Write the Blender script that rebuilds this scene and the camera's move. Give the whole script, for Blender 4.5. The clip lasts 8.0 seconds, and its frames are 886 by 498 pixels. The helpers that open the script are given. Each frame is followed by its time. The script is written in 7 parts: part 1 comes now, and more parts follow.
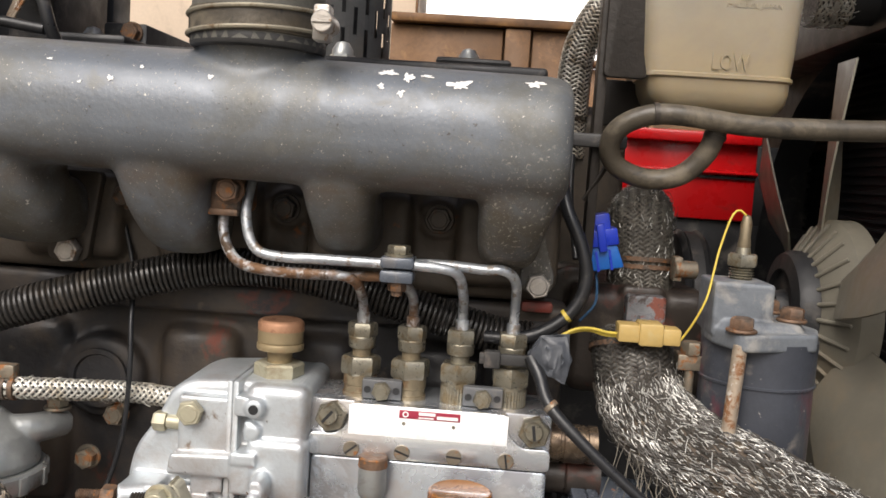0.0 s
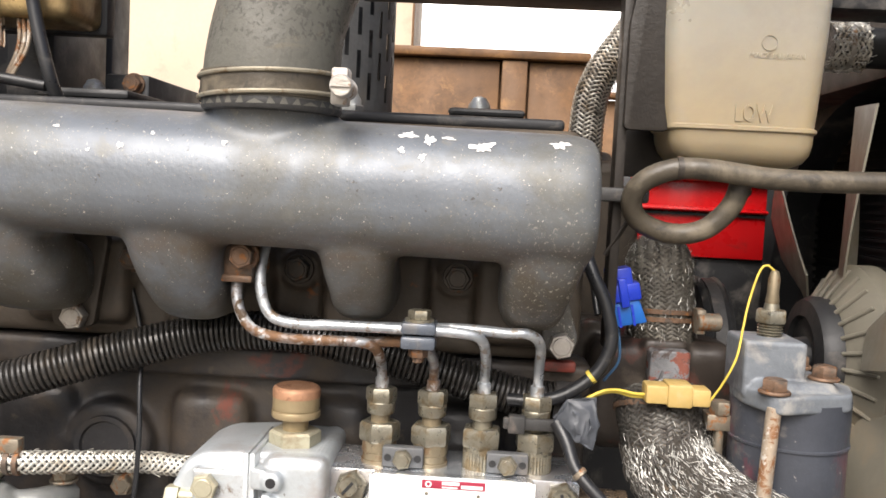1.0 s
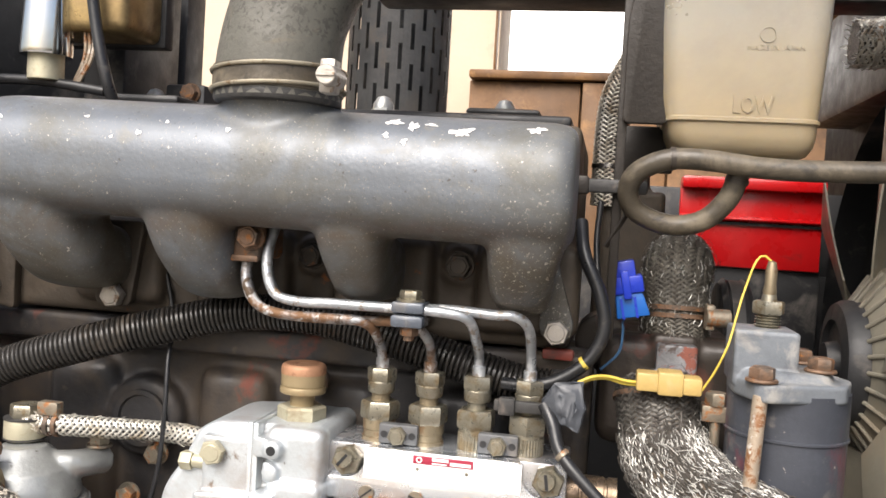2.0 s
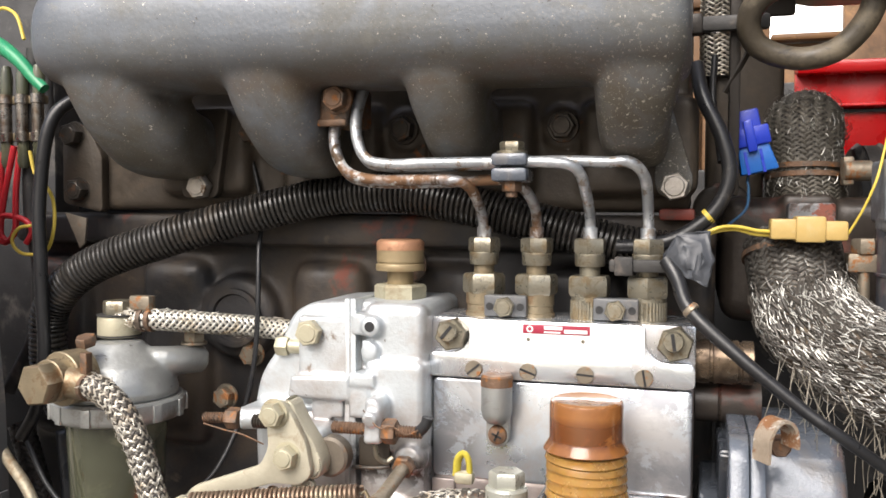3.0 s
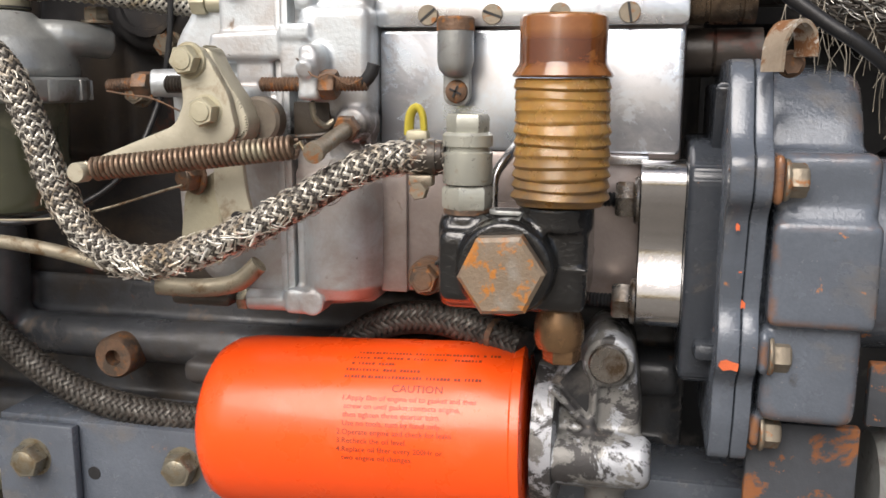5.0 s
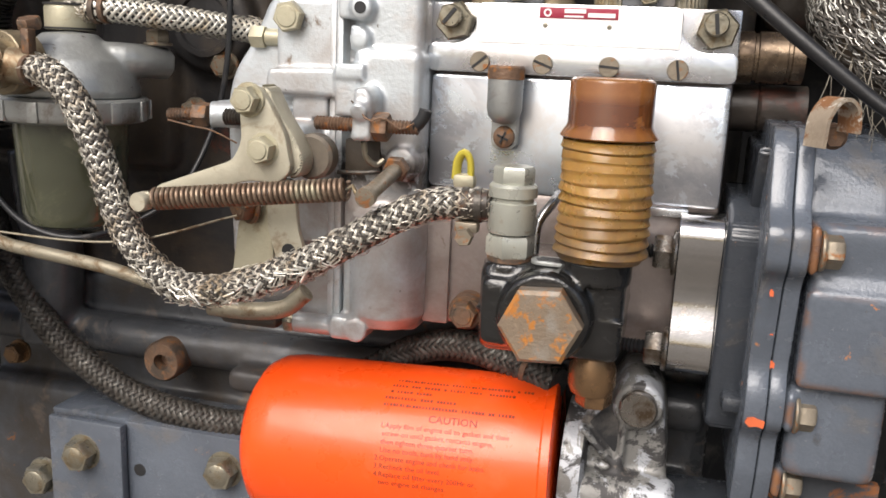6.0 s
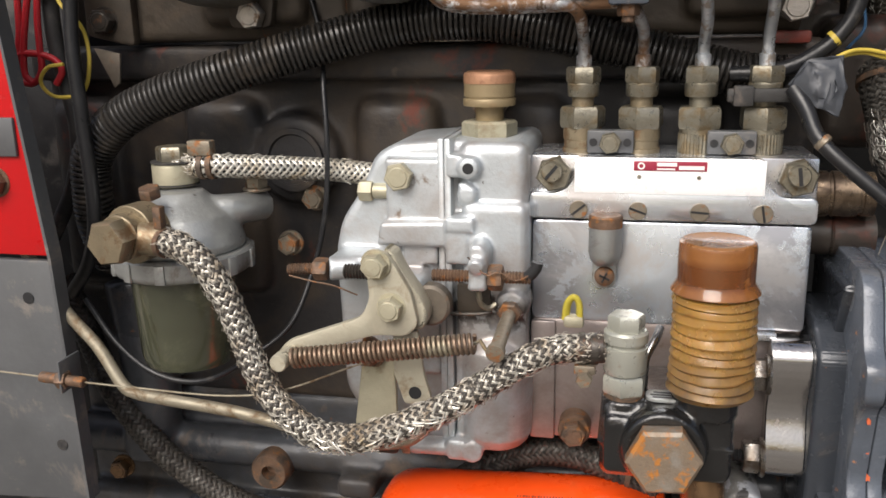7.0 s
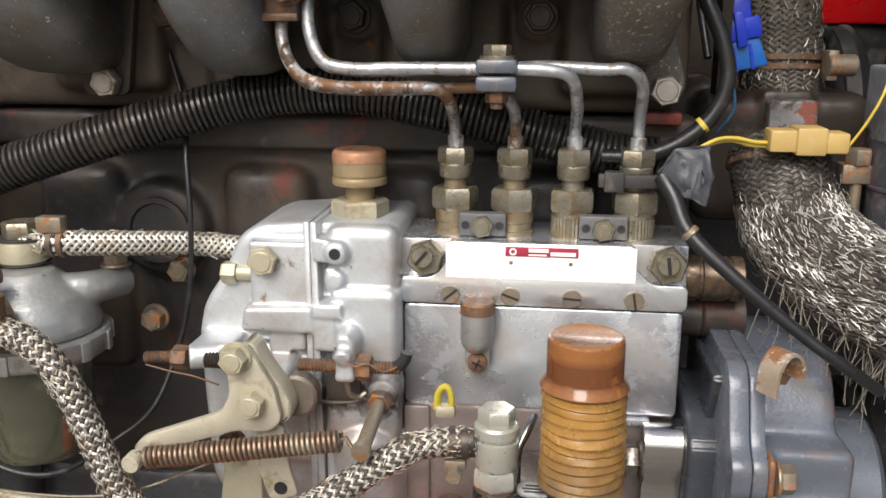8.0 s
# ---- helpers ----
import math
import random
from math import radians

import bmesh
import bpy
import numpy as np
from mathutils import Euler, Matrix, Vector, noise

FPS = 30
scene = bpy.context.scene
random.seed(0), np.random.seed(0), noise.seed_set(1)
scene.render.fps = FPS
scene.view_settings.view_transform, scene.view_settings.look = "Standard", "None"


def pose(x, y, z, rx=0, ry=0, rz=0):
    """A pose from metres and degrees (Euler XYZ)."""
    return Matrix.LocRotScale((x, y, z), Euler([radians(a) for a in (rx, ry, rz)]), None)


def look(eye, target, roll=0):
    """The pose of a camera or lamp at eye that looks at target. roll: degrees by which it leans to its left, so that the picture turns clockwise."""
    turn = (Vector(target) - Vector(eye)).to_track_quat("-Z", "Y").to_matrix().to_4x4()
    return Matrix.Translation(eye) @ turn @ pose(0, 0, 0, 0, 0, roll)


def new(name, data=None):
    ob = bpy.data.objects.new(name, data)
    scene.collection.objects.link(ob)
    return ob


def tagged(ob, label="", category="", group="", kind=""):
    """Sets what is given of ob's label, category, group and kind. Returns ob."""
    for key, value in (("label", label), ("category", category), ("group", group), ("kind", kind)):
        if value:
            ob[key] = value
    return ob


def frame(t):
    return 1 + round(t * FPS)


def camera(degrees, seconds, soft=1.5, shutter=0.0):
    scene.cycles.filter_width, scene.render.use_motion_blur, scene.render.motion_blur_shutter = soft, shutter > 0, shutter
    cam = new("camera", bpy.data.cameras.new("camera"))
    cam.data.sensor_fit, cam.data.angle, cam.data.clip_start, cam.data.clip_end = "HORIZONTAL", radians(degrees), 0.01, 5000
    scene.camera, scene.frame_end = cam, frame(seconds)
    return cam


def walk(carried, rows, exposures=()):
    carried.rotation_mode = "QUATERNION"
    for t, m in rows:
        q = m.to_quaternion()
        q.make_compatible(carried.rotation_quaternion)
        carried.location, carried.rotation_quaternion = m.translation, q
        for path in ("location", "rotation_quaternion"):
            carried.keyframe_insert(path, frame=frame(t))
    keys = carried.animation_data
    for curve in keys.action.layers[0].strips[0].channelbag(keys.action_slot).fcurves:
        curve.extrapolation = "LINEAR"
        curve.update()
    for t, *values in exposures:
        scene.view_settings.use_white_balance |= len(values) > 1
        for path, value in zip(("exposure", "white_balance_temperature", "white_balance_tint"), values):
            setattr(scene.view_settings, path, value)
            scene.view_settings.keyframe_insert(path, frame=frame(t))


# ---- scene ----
# ---- camera and walk ----
cam = camera(54.0, 8.0, soft=1.6)
PATH = [
    (0.0, 0.0274, -0.5174, 1.1739, 84.78, -3.79, 3.29),
    (0.5, 0.0025, -0.5151, 1.181, 85.88, -3.44, 2.59),
    (1.0, 0.0065, -0.5, 1.1969, 86.08, -2.88, 2.5),
    (1.2, 0.0192, -0.5011, 1.1964, 86.36, -2.72, 3.44),
    (2.3, 0.0966, -0.5193, 1.1578, 88.41, -3.1, 13.23),
    (2.5, 0.0889, -0.5052, 1.1477, 88.37, -2.36, 14.55),
    (3.0, 0.0731, -0.4791, 1.0885, 87.66, -0.28, 16.23),
    (3.5, 0.0586, -0.4628, 1.0264, 85.64, 0.36, 15.49),
    (4.0, 0.0674, -0.443, 1.0003, 82.66, 0.36, 14.5),
    (4.5, 0.0687, -0.426, 0.9756, 81.39, 0.08, 13.53),
    (4.7, 0.0645, -0.4191, 0.9664, 80.47, -0.02, 13.25),
    (5.8, 0.0502, -0.419, 0.9749, 77.71, -1.83, 14.69),
    (6.0, 0.0515, -0.4294, 1.0041, 77.19, -2.4, 15.39),
    (6.5, 0.0386, -0.4607, 1.0717, 76.29, -1.37, 16.02),
    (7.0, -0.0196, -0.4668, 1.0972, 75.64, 0.97, 12.26),
    (7.5, -0.0176, -0.4525, 1.1165, 74.78, 0.09, 8.48),
    (8.0, 0.0003, -0.4349, 1.1354, 75.76, -0.17, 6.84),
]
walk(cam, [(t, pose(x, y, z, rx, ry, rz)) for t, x, y, z, rx, ry, rz in PATH], exposures=[(t, e, 6550, 11) for t, e in ((0.0, 0.42), (0.3, 0.8), (0.5, 0.98), (1.0, 1.03), (2.5, 1.05), (3.0, 0.92), (3.5, 0.33), (4.0, 0.33), (4.5, 0.37), (6.0, 0.48), (6.5, 0.36), (7.0, 0.34), (7.5, 0.44), (8.0, 0.52))])

# ---- light: bright overcast sky, high and in front of the engine ----
world = bpy.data.worlds.new("world")
scene.world = world
world.use_nodes = True
wn = world.node_tree.nodes
sky = wn.new("ShaderNodeTexSky")
sky.sky_type, sky.sun_disc = "NISHITA", False
sky.sun_elevation, sky.sun_rotation = radians(46), radians(195)
sky.air_density, sky.dust_density, sky.ozone_density = 1.0, 5.0, 0.6
world.node_tree.links.new(sky.outputs[0], wn["Background"].inputs[0])
wn["Background"].inputs[1].default_value = 0.10
sun_data = bpy.data.lights.new("sun", "SUN")
sun_data.energy, sun_data.angle, sun_data.color = 2.6, radians(46), (1.0, 0.985, 0.96)
sun = new("sun", sun_data)
sun.matrix_world = look((-0.65, -2.65, 3.75), (0, 0, 1))


# ---- building helpers ----
PLACED = {}


def thing(name, label, category, at=(0, 0, 0), group="", kind=""):
    ob = new(name)
    ob.empty_display_size = 0.01
    ob.location = at
    PLACED[ob.name] = Matrix.Translation(at)
    return tagged(ob, label, category, group, kind)


def finish(me, angle=38):
    for p in me.polygons:
        p.use_smooth = True
    me.set_sharp_from_angle(angle=radians(angle))
    return me


def mesh_of(name, bm, material, angle=38):
    bmesh.ops.recalc_face_normals(bm, faces=bm.faces)
    me = bpy.data.meshes.new(name)
    bm.to_mesh(me)
    bm.free()
    me.materials.append(material)
    return finish(me, angle)


def put(name, me, parent=None, at=None, label=""):
    at = at or Matrix()
    ob = new(name, me)
    PLACED[ob.name] = at
    if parent is not None:
        ob.parent = parent
        ob.matrix_basis = PLACED[parent.name].inverted() @ at
    else:
        ob.matrix_basis = at
    return tagged(ob, label)


def part(name, bm, material, parent=None, label="", at=None, angle=38, fuse=0.0, relax=6):
    """One mesh part; fuse: grid width that melts overlapping pieces into one casting."""
    ob = put(name, mesh_of(name, bm, material, 180 if fuse else angle), parent, at, label)
    if fuse:
        re = ob.modifiers.new("melt", "REMESH")
        re.mode, re.voxel_size, re.use_smooth_shade = "VOXEL", fuse, True
        sm = ob.modifiers.new("soften", "SMOOTH")
        sm.factor, sm.iterations = 0.5, relax
    return ob


def add(*pieces):
    """Join several bmeshes into the first."""
    first = pieces[0]
    for b in pieces[1:]:
        me = bpy.data.meshes.new("join")
        b.to_mesh(me)
        b.free()
        first.from_mesh(me)
        bpy.data.meshes.remove(me)
    return first


def box(x0, x1, y0, y1, z0, z1, bev=0.0, seg=2):
    bm = bmesh.new()
    bmesh.ops.create_cube(bm, size=1)
    for v in bm.verts:
        v.co = Vector(((x0 + x1) / 2 + v.co.x * (x1 - x0), (y0 + y1) / 2 + v.co.y * (y1 - y0), (z0 + z1) / 2 + v.co.z * (z1 - z0)))
    if bev:
        bmesh.ops.bevel(bm, geom=bm.edges[:], offset=bev, segments=seg, affect="EDGES", profile=0.5)
    return bm


AXES = {"x": lambda a, p, q: (a, p, q), "y": lambda a, p, q: (p, a, q), "z": lambda a, p, q: (p, q, a)}


def prism(poly, axis, a0, a1, bev=0.0, seg=2):
    bm = bmesh.new()
    f = AXES[axis]
    lo = [bm.verts.new(f(a0, p, q)) for p, q in poly]
    hi = [bm.verts.new(f(a1, p, q)) for p, q in poly]
    n = len(poly)
    bm.faces.new(lo)
    bm.faces.new(hi[::-1])
    for i in range(n):
        bm.faces.new((lo[i], hi[i], hi[(i + 1) % n], lo[(i + 1) % n]))
    bmesh.ops.recalc_face_normals(bm, faces=bm.faces)
    if bev:
        bmesh.ops.bevel(bm, geom=bm.edges[:], offset=bev, segments=seg, affect="EDGES", profile=0.5)
    return bm


def rounded(poly, r, n=5):
    """A polygon with its corners rounded."""
    out = []
    m = len(poly)
    for i in range(m):
        a, b, c = (Vector(poly[(i + k) % m]) for k in (-1, 0, 1))
        u, v = (a - b), (c - b)
        k = min(r, u.length * 0.45, v.length * 0.45)
        p, q = b + u.normalized() * k, b + v.normalized() * k
        for j in range(n + 1):
            t = j / n
            out.append(tuple((1 - t) ** 2 * p + 2 * t * (1 - t) * b + t * t * q))
    return out


def basis(origin, way, spin=0.0):
    """A frame at origin whose z points along way."""
    way = Vector(way).normalized()
    return Matrix.Translation(origin) @ way.to_track_quat("Z", "Y").to_matrix().to_4x4() @ Matrix.Rotation(radians(spin), 4, "Z")


def lathe(profile, origin=(0, 0, 0), way=(0, 0, 1), seg=28, spin=0.0):
    """Turned solid: (radius, height) pairs along way."""
    bm = bmesh.new()
    m = basis(origin, way, spin)
    rings = []
    for r, h in profile:
        if r < 1e-7:
            rings.append([bm.verts.new(m @ Vector((0, 0, h)))])
        else:
            rings.append([bm.verts.new(m @ Vector((r * math.cos(2 * math.pi * i / seg), r * math.sin(2 * math.pi * i / seg), h))) for i in range(seg)])
    for a, b in zip(rings, rings[1:]):
        for i in range(seg):
            j = (i + 1) % seg
            if len(a) == 1 and len(b) == 1:
                continue
            if len(a) == 1:
                bm.faces.new((a[0], b[i], b[j]))
            elif len(b) == 1:
                bm.faces.new((a[i], a[j], b[0]))
            else:
                bm.faces.new((a[i], a[j], b[j], b[i]))
    for ring in (rings[0], rings[-1]):
        if len(ring) > 2:
            bm.faces.new(ring)
    return bm


def rod(a, b, r, seg=20, chamfer=0.0006):
    a, b = Vector(a), Vector(b)
    h = (b - a).length
    c = min(chamfer, r * 0.4, h * 0.3)
    return lathe([(0, 0), (r - c, 0), (r, c), (r, h - c), (r - c, h), (0, h)], a, b - a, seg)


def hexa(origin, way, af, h, spin=0.0):
    """Hexagon with chamfered end faces, af across its flats."""
    rr = af / math.sqrt(3)
    c = h * 0.14
    return lathe([(0, 0), (rr * 0.93, 0), (rr, c), (rr, h - c), (rr * 0.9, h), (0, h)], origin, way, 6, spin)


def curve(points, step=0.004):
    """Catmull-Rom line through the points, sampled about every step."""
    p = [Vector(v) for v in points]
    p = [2 * p[0] - p[1]] + p + [2 * p[-1] - p[-2]]
    dense = []
    for i in range(1, len(p) - 2):
        for k in range(40):
            t = k / 40
            a, b, c, d = p[i - 1:i + 3]
            dense.append(0.5 * (2 * b + (c - a) * t + (2 * a - 5 * b + 4 * c - d) * t * t + (3 * b - a - 3 * c + d) * t ** 3))
    dense.append(p[-2])
    total = sum((b - a).length for a, b in zip(dense, dense[1:]))
    n = max(2, round(total / step))
    out, walked, goal = [dense[0]], 0.0, total / n
    for a, b in zip(dense, dense[1:]):
        d = (b - a).length
        while walked + d >= goal - 1e-9 and len(out) < n + 1:
            out.append(a.lerp(b, (goal - walked) / d if d else 0))
            goal += total / n
        walked += d
    return out


def frames(line):
    """Tangent, side and up along a line, without twist."""
    out = []
    side = None
    for i, p in enumerate(line):
        t = (line[min(i + 1, len(line) - 1)] - line[max(i - 1, 0)]).normalized()
        if side is None:
            side = t.orthogonal().normalized()
        side = (side - t * side.dot(t)).normalized()
        out.append((p, t, side, t.cross(side)))
    return out


def tube(points, r, seg=14, step=0.004, wave=None, flat=1.0, smooth=True):
    """A round bar or hose along the points. r: metres or a function of (fraction, metres)."""
    line = curve(points, step) if smooth else [Vector(p) for p in points]
    bm = bmesh.new()
    rings, walked = [], 0.0
    fr = frames(line)
    for i, (p, t, u, v) in enumerate(fr):
        if i:
            walked += (line[i] - line[i - 1]).length
        rad = r(i / (len(fr) - 1), walked) if callable(r) else r
        rings.append([bm.verts.new(p + rad * (math.cos(2 * math.pi * k / seg) * u + flat * math.sin(2 * math.pi * k / seg) * v)) for k in range(seg)])
    for a, b in zip(rings, rings[1:]):
        for k in range(seg):
            bm.faces.new((a[k], a[(k + 1) % seg], b[(k + 1) % seg], b[k]))
    bm.faces.new(rings[0])
    bm.faces.new(rings[-1])
    return bm


def coil(points, radius, wire, turns, seg=8, per=14):
    """A helical spring round a line."""
    line = curve(points, 0.002)
    fr = frames(line)
    pts = []
    n = int(turns * per)
    for i in range(n + 1):
        f = i / n * (len(fr) - 1)
        k = min(int(f), len(fr) - 2)
        p, t, u, v = fr[k]
        q = p.lerp(fr[k + 1][0], f - k)
        a = 2 * math.pi * i / per
        pts.append(q + radius * (math.cos(a) * u + math.sin(a) * v))
    return tube(pts, wire, seg, smooth=False)


def braid(points, radius, strands, pitch, width, lift, per=4, pick=None):
    """Woven strands round a hose: flat ribbons that pass over and under each other."""
    line = curve(points, 0.0015)
    fr = frames(line)
    length = sum((b - a).length for a, b in zip(line, line[1:]))
    bm = bmesh.new()
    n = max(8, int(length * 2 * strands / pitch * per))
    for sense in (1, -1):
        for k in range(strands):
            if pick is not None and k % 2 != pick:
                continue
            prev = None
            for i in range(n + 1):
                s = i / n
                f = s * (len(fr) - 1)
                j = min(int(f), len(fr) - 2)
                p, t, u, v = fr[j]
                c = p.lerp(fr[j + 1][0], f - j)
                turn = sense * 2 * math.pi * s * length / pitch
                th = turn + 2 * math.pi * k / strands
                other = th + turn
                wave = math.cos(math.pi / 2 * (k + strands * other / (2 * math.pi)) - math.pi / 4)
                wave = math.copysign(abs(wave) ** 0.6, wave) * sense
                rad = radius + lift * wave
                row = []
                for e, extra in ((-0.5, -0.35 * lift), (0, 0.55 * lift), (0.5, -0.35 * lift)):
                    a = th + e * width / radius
                    row.append(bm.verts.new(c + (rad + extra) * (math.cos(a) * u + math.sin(a) * v)))
                if prev:
                    bm.faces.new((prev[0], prev[1], row[1], row[0]))
                    bm.faces.new((prev[1], prev[2], row[2], row[1]))
                prev = row
    return bm


def slivers(points, radius, count, size, rng, spread=0.5, lift=(0.0, 0.002), along=0.8, span=(0.0, 1.0), thick=0.00022, toward=None, least=0.0, ways=(-1, 1)):
    """Short broken wire ends lying on a hose."""
    line = curve(points, 0.002)
    fr = frames(line)
    bm = bmesh.new()
    for _ in range(count):
        f = rng.uniform(*span) * (len(fr) - 1)
        p, t, u, v = fr[int(f)]
        a = rng.uniform(0, 2 * math.pi)
        rad = radius(int(f) / (len(fr) - 1), 0) if callable(radius) else radius
        out = math.cos(a) * u + math.sin(a) * v
        if toward is not None and out.dot(Vector(toward)) < least + rng.uniform(-0.15, 0.15):
            continue
        round_ = math.cos(a) * v - math.sin(a) * u
        way = (t * along * rng.choice(ways) + round_ * rng.uniform(-spread, spread) + out * rng.uniform(0, 0.35)).normalized()
        ln = size * rng.uniform(0.5, 1.5)
        q = p + out * (rad + rng.uniform(*lift))
        w = way.cross(out).normalized() * thick * rng.uniform(0.7, 1.6)
        h = out * thick
        e, m = q + way * ln - out * ln * 0.12, q + way * ln * 0.5 + out * ln * 0.06
        rows = [[bm.verts.new(c + d) for d in (w, h, -w)] for c in (q, m, e)]
        for r0, r1 in zip(rows, rows[1:]):
            bm.faces.new((r0[0], r0[1], r1[1], r1[0]))
            bm.faces.new((r0[1], r0[2], r1[2], r1[1]))
            bm.faces.new((r0[2], r0[0], r1[0], r1[2]))
    return bm


def letters(text, size, material, name="lettering", depth=0.0, align="LEFT", bold=0.0):
    """A mesh of built-in letters in its own plane (x right, y up)."""
    cu = bpy.data.curves.new(name, "FONT")
    cu.body, cu.size, cu.extrude, cu.align_x = text, size, depth, align
    cu.resolution_u = 2
    cu.offset = bold
    ob = new(name, cu)
    bpy.context.view_layer.update()
    me = bpy.data.meshes.new_from_object(ob.evaluated_get(bpy.context.evaluated_depsgraph_get()))
    bpy.data.objects.remove(ob)
    me.materials.clear()
    me.materials.append(material)
    return me


# ---- materials ----
def mk(name, base, rough=0.5, metal=0.0, var=0.18, scale=30.0, bump=0.15, bscale=400.0, stains=(), island=0.0, coat=0.0, clear=0.0, rvar=0.12, emit=None, spec=0.5, ior=1.45, edge=None):
    """Surface with tone variation at two scales, relief, and stains and other tints: (colour, scale, threshold,
    softness, roughness, stretches of the place).
    """
    m = bpy.data.materials.new(name)
    m.use_nodes = True
    nt = m.node_tree
    b = nt.nodes["Principled BSDF"]
    geo = nt.nodes.new("ShaderNodeNewGeometry")

    def noise_of(sc, detail=4.0, rg=0.6, dist=0.0):
        n = nt.nodes.new("ShaderNodeTexNoise")
        n.inputs["Scale"].default_value, n.inputs["Detail"].default_value = sc, detail
        n.inputs["Roughness"].default_value, n.inputs["Distortion"].default_value = rg, dist
        nt.links.new(geo.outputs["Position"], n.inputs["Vector"])
        return n.outputs["Fac"]

    def ramp(src, lo, hi, a=0.0, bb=1.0):
        r = nt.nodes.new("ShaderNodeMapRange")
        r.inputs[1].default_value, r.inputs[2].default_value, r.inputs[3].default_value, r.inputs[4].default_value = lo, hi, a, bb
        nt.links.new(src, r.inputs[0])
        return r.outputs[0]

    def mix(fac, a, c):
        x = nt.nodes.new("ShaderNodeMix")
        x.data_type = "RGBA"
        for sock, val in ((x.inputs[0], fac), (x.inputs[6], a), (x.inputs[7], c)):
            if isinstance(val, (tuple, float)):
                sock.default_value = (*val, 1.0) if isinstance(val, tuple) else val
            else:
                nt.links.new(val, sock)
        return x.outputs[2]

    dark, light = tuple(v * (1 - var) for v in base), tuple(min(1, v * (1 + var)) for v in base)
    col = mix(ramp(noise_of(scale, 6), 0.32, 0.68), dark, light)
    fine = noise_of(bscale, 3)
    col = mix(ramp(fine, 0.35, 0.65, 0.0, 0.5), col, tuple(v * (1 - var * 0.8) for v in base))
    if island:
        rnd = geo.outputs["Random Per Island"]
        col = mix(ramp(rnd, 0, 1, 0.0, island), col, tuple(v * 0.25 for v in base))
    rg = ramp(noise_of(scale * 2.3, 4), 0.3, 0.7, max(0.02, rough - rvar), min(1, rough + rvar))
    for colour, sc, thr, soft, srough, *where in stains:
        f = ramp(noise_of(sc, 7, 0.68, 0.4), thr - 0.045, thr - 0.045 + soft)
        for axis, lo, hi, a, c in where:
            xyz = nt.nodes.new("ShaderNodeSeparateXYZ")
            nt.links.new(geo.outputs["Position"], xyz.inputs[0])
            times = nt.nodes.new("ShaderNodeMath")
            times.operation = "MULTIPLY"
            nt.links.new(f, times.inputs[0])
            nt.links.new(ramp(xyz.outputs[axis], lo, hi, a, c), times.inputs[1])
            f = times.outputs[0]
        col = mix(f, col, colour)
        x = nt.nodes.new("ShaderNodeMix")
        nt.links.new(f, x.inputs[0])
        nt.links.new(rg, x.inputs[2])
        x.inputs[3].default_value = srough
        rg = x.outputs[0]
    if edge:
        near = ramp(geo.outputs["Pointiness"], edge[1], edge[2])
        patch = ramp(noise_of(70, 5), 0.44, 0.56)
        both = nt.nodes.new("ShaderNodeMath")
        both.operation = "MULTIPLY"
        nt.links.new(near, both.inputs[0])
        nt.links.new(patch, both.inputs[1])
        col = mix(both.outputs[0], col, edge[0])
    nt.links.new(col, b.inputs["Base Color"])
    nt.links.new(rg, b.inputs["Roughness"])
    b.inputs["Metallic"].default_value = metal
    b.inputs["Coat Weight"].default_value = coat
    b.inputs["Transmission Weight"].default_value = clear
    b.inputs["Specular IOR Level"].default_value = spec
    b.inputs["IOR"].default_value = ior
    if bump:
        bp = nt.nodes.new("ShaderNodeBump")
        bp.inputs["Strength"].default_value, bp.inputs["Distance"].default_value = bump, 0.001
        nt.links.new(fine, bp.inputs["Height"])
        nt.links.new(bp.outputs[0], b.inputs["Normal"])
    if emit:
        b.inputs["Emission Color"].default_value, b.inputs["Emission Strength"].default_value = (*emit[0], 1), emit[1]
    return m


RUST = (0.22, 0.085, 0.032)
RUST_L = (0.42, 0.17, 0.06)
# Brown tints grow stronger and darker towards the bottom of the casting.
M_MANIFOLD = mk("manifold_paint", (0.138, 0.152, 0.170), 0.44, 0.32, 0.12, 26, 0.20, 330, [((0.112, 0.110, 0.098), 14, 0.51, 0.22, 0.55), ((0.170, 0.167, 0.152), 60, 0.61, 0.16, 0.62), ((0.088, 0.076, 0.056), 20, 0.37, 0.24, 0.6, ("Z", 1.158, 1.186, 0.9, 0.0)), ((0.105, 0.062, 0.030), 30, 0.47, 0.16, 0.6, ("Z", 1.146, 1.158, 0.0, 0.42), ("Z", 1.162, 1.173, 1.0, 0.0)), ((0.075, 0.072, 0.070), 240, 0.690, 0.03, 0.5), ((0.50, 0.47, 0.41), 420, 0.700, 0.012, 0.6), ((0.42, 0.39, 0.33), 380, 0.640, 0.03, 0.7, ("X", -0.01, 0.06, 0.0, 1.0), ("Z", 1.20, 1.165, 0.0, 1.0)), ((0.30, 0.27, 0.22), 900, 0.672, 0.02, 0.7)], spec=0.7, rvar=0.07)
M_CHIP = mk("bare_white_spots", (0.78, 0.76, 0.72), 0.6, 0, 0.1, 200, 0.2, 600)
M_BLOCK = mk("engine_block_paint", (0.029, 0.028, 0.029), 0.44, 0.1, 0.3, 18, 0.4, 220, [((0.064, 0.049, 0.036), 14, 0.50, 0.2, 0.6), ((0.14, 0.11, 0.08), 40, 0.66, 0.14, 0.85), ((0.13, 0.04, 0.026), 12, 0.66, 0.06, 0.7)], spec=0.4)
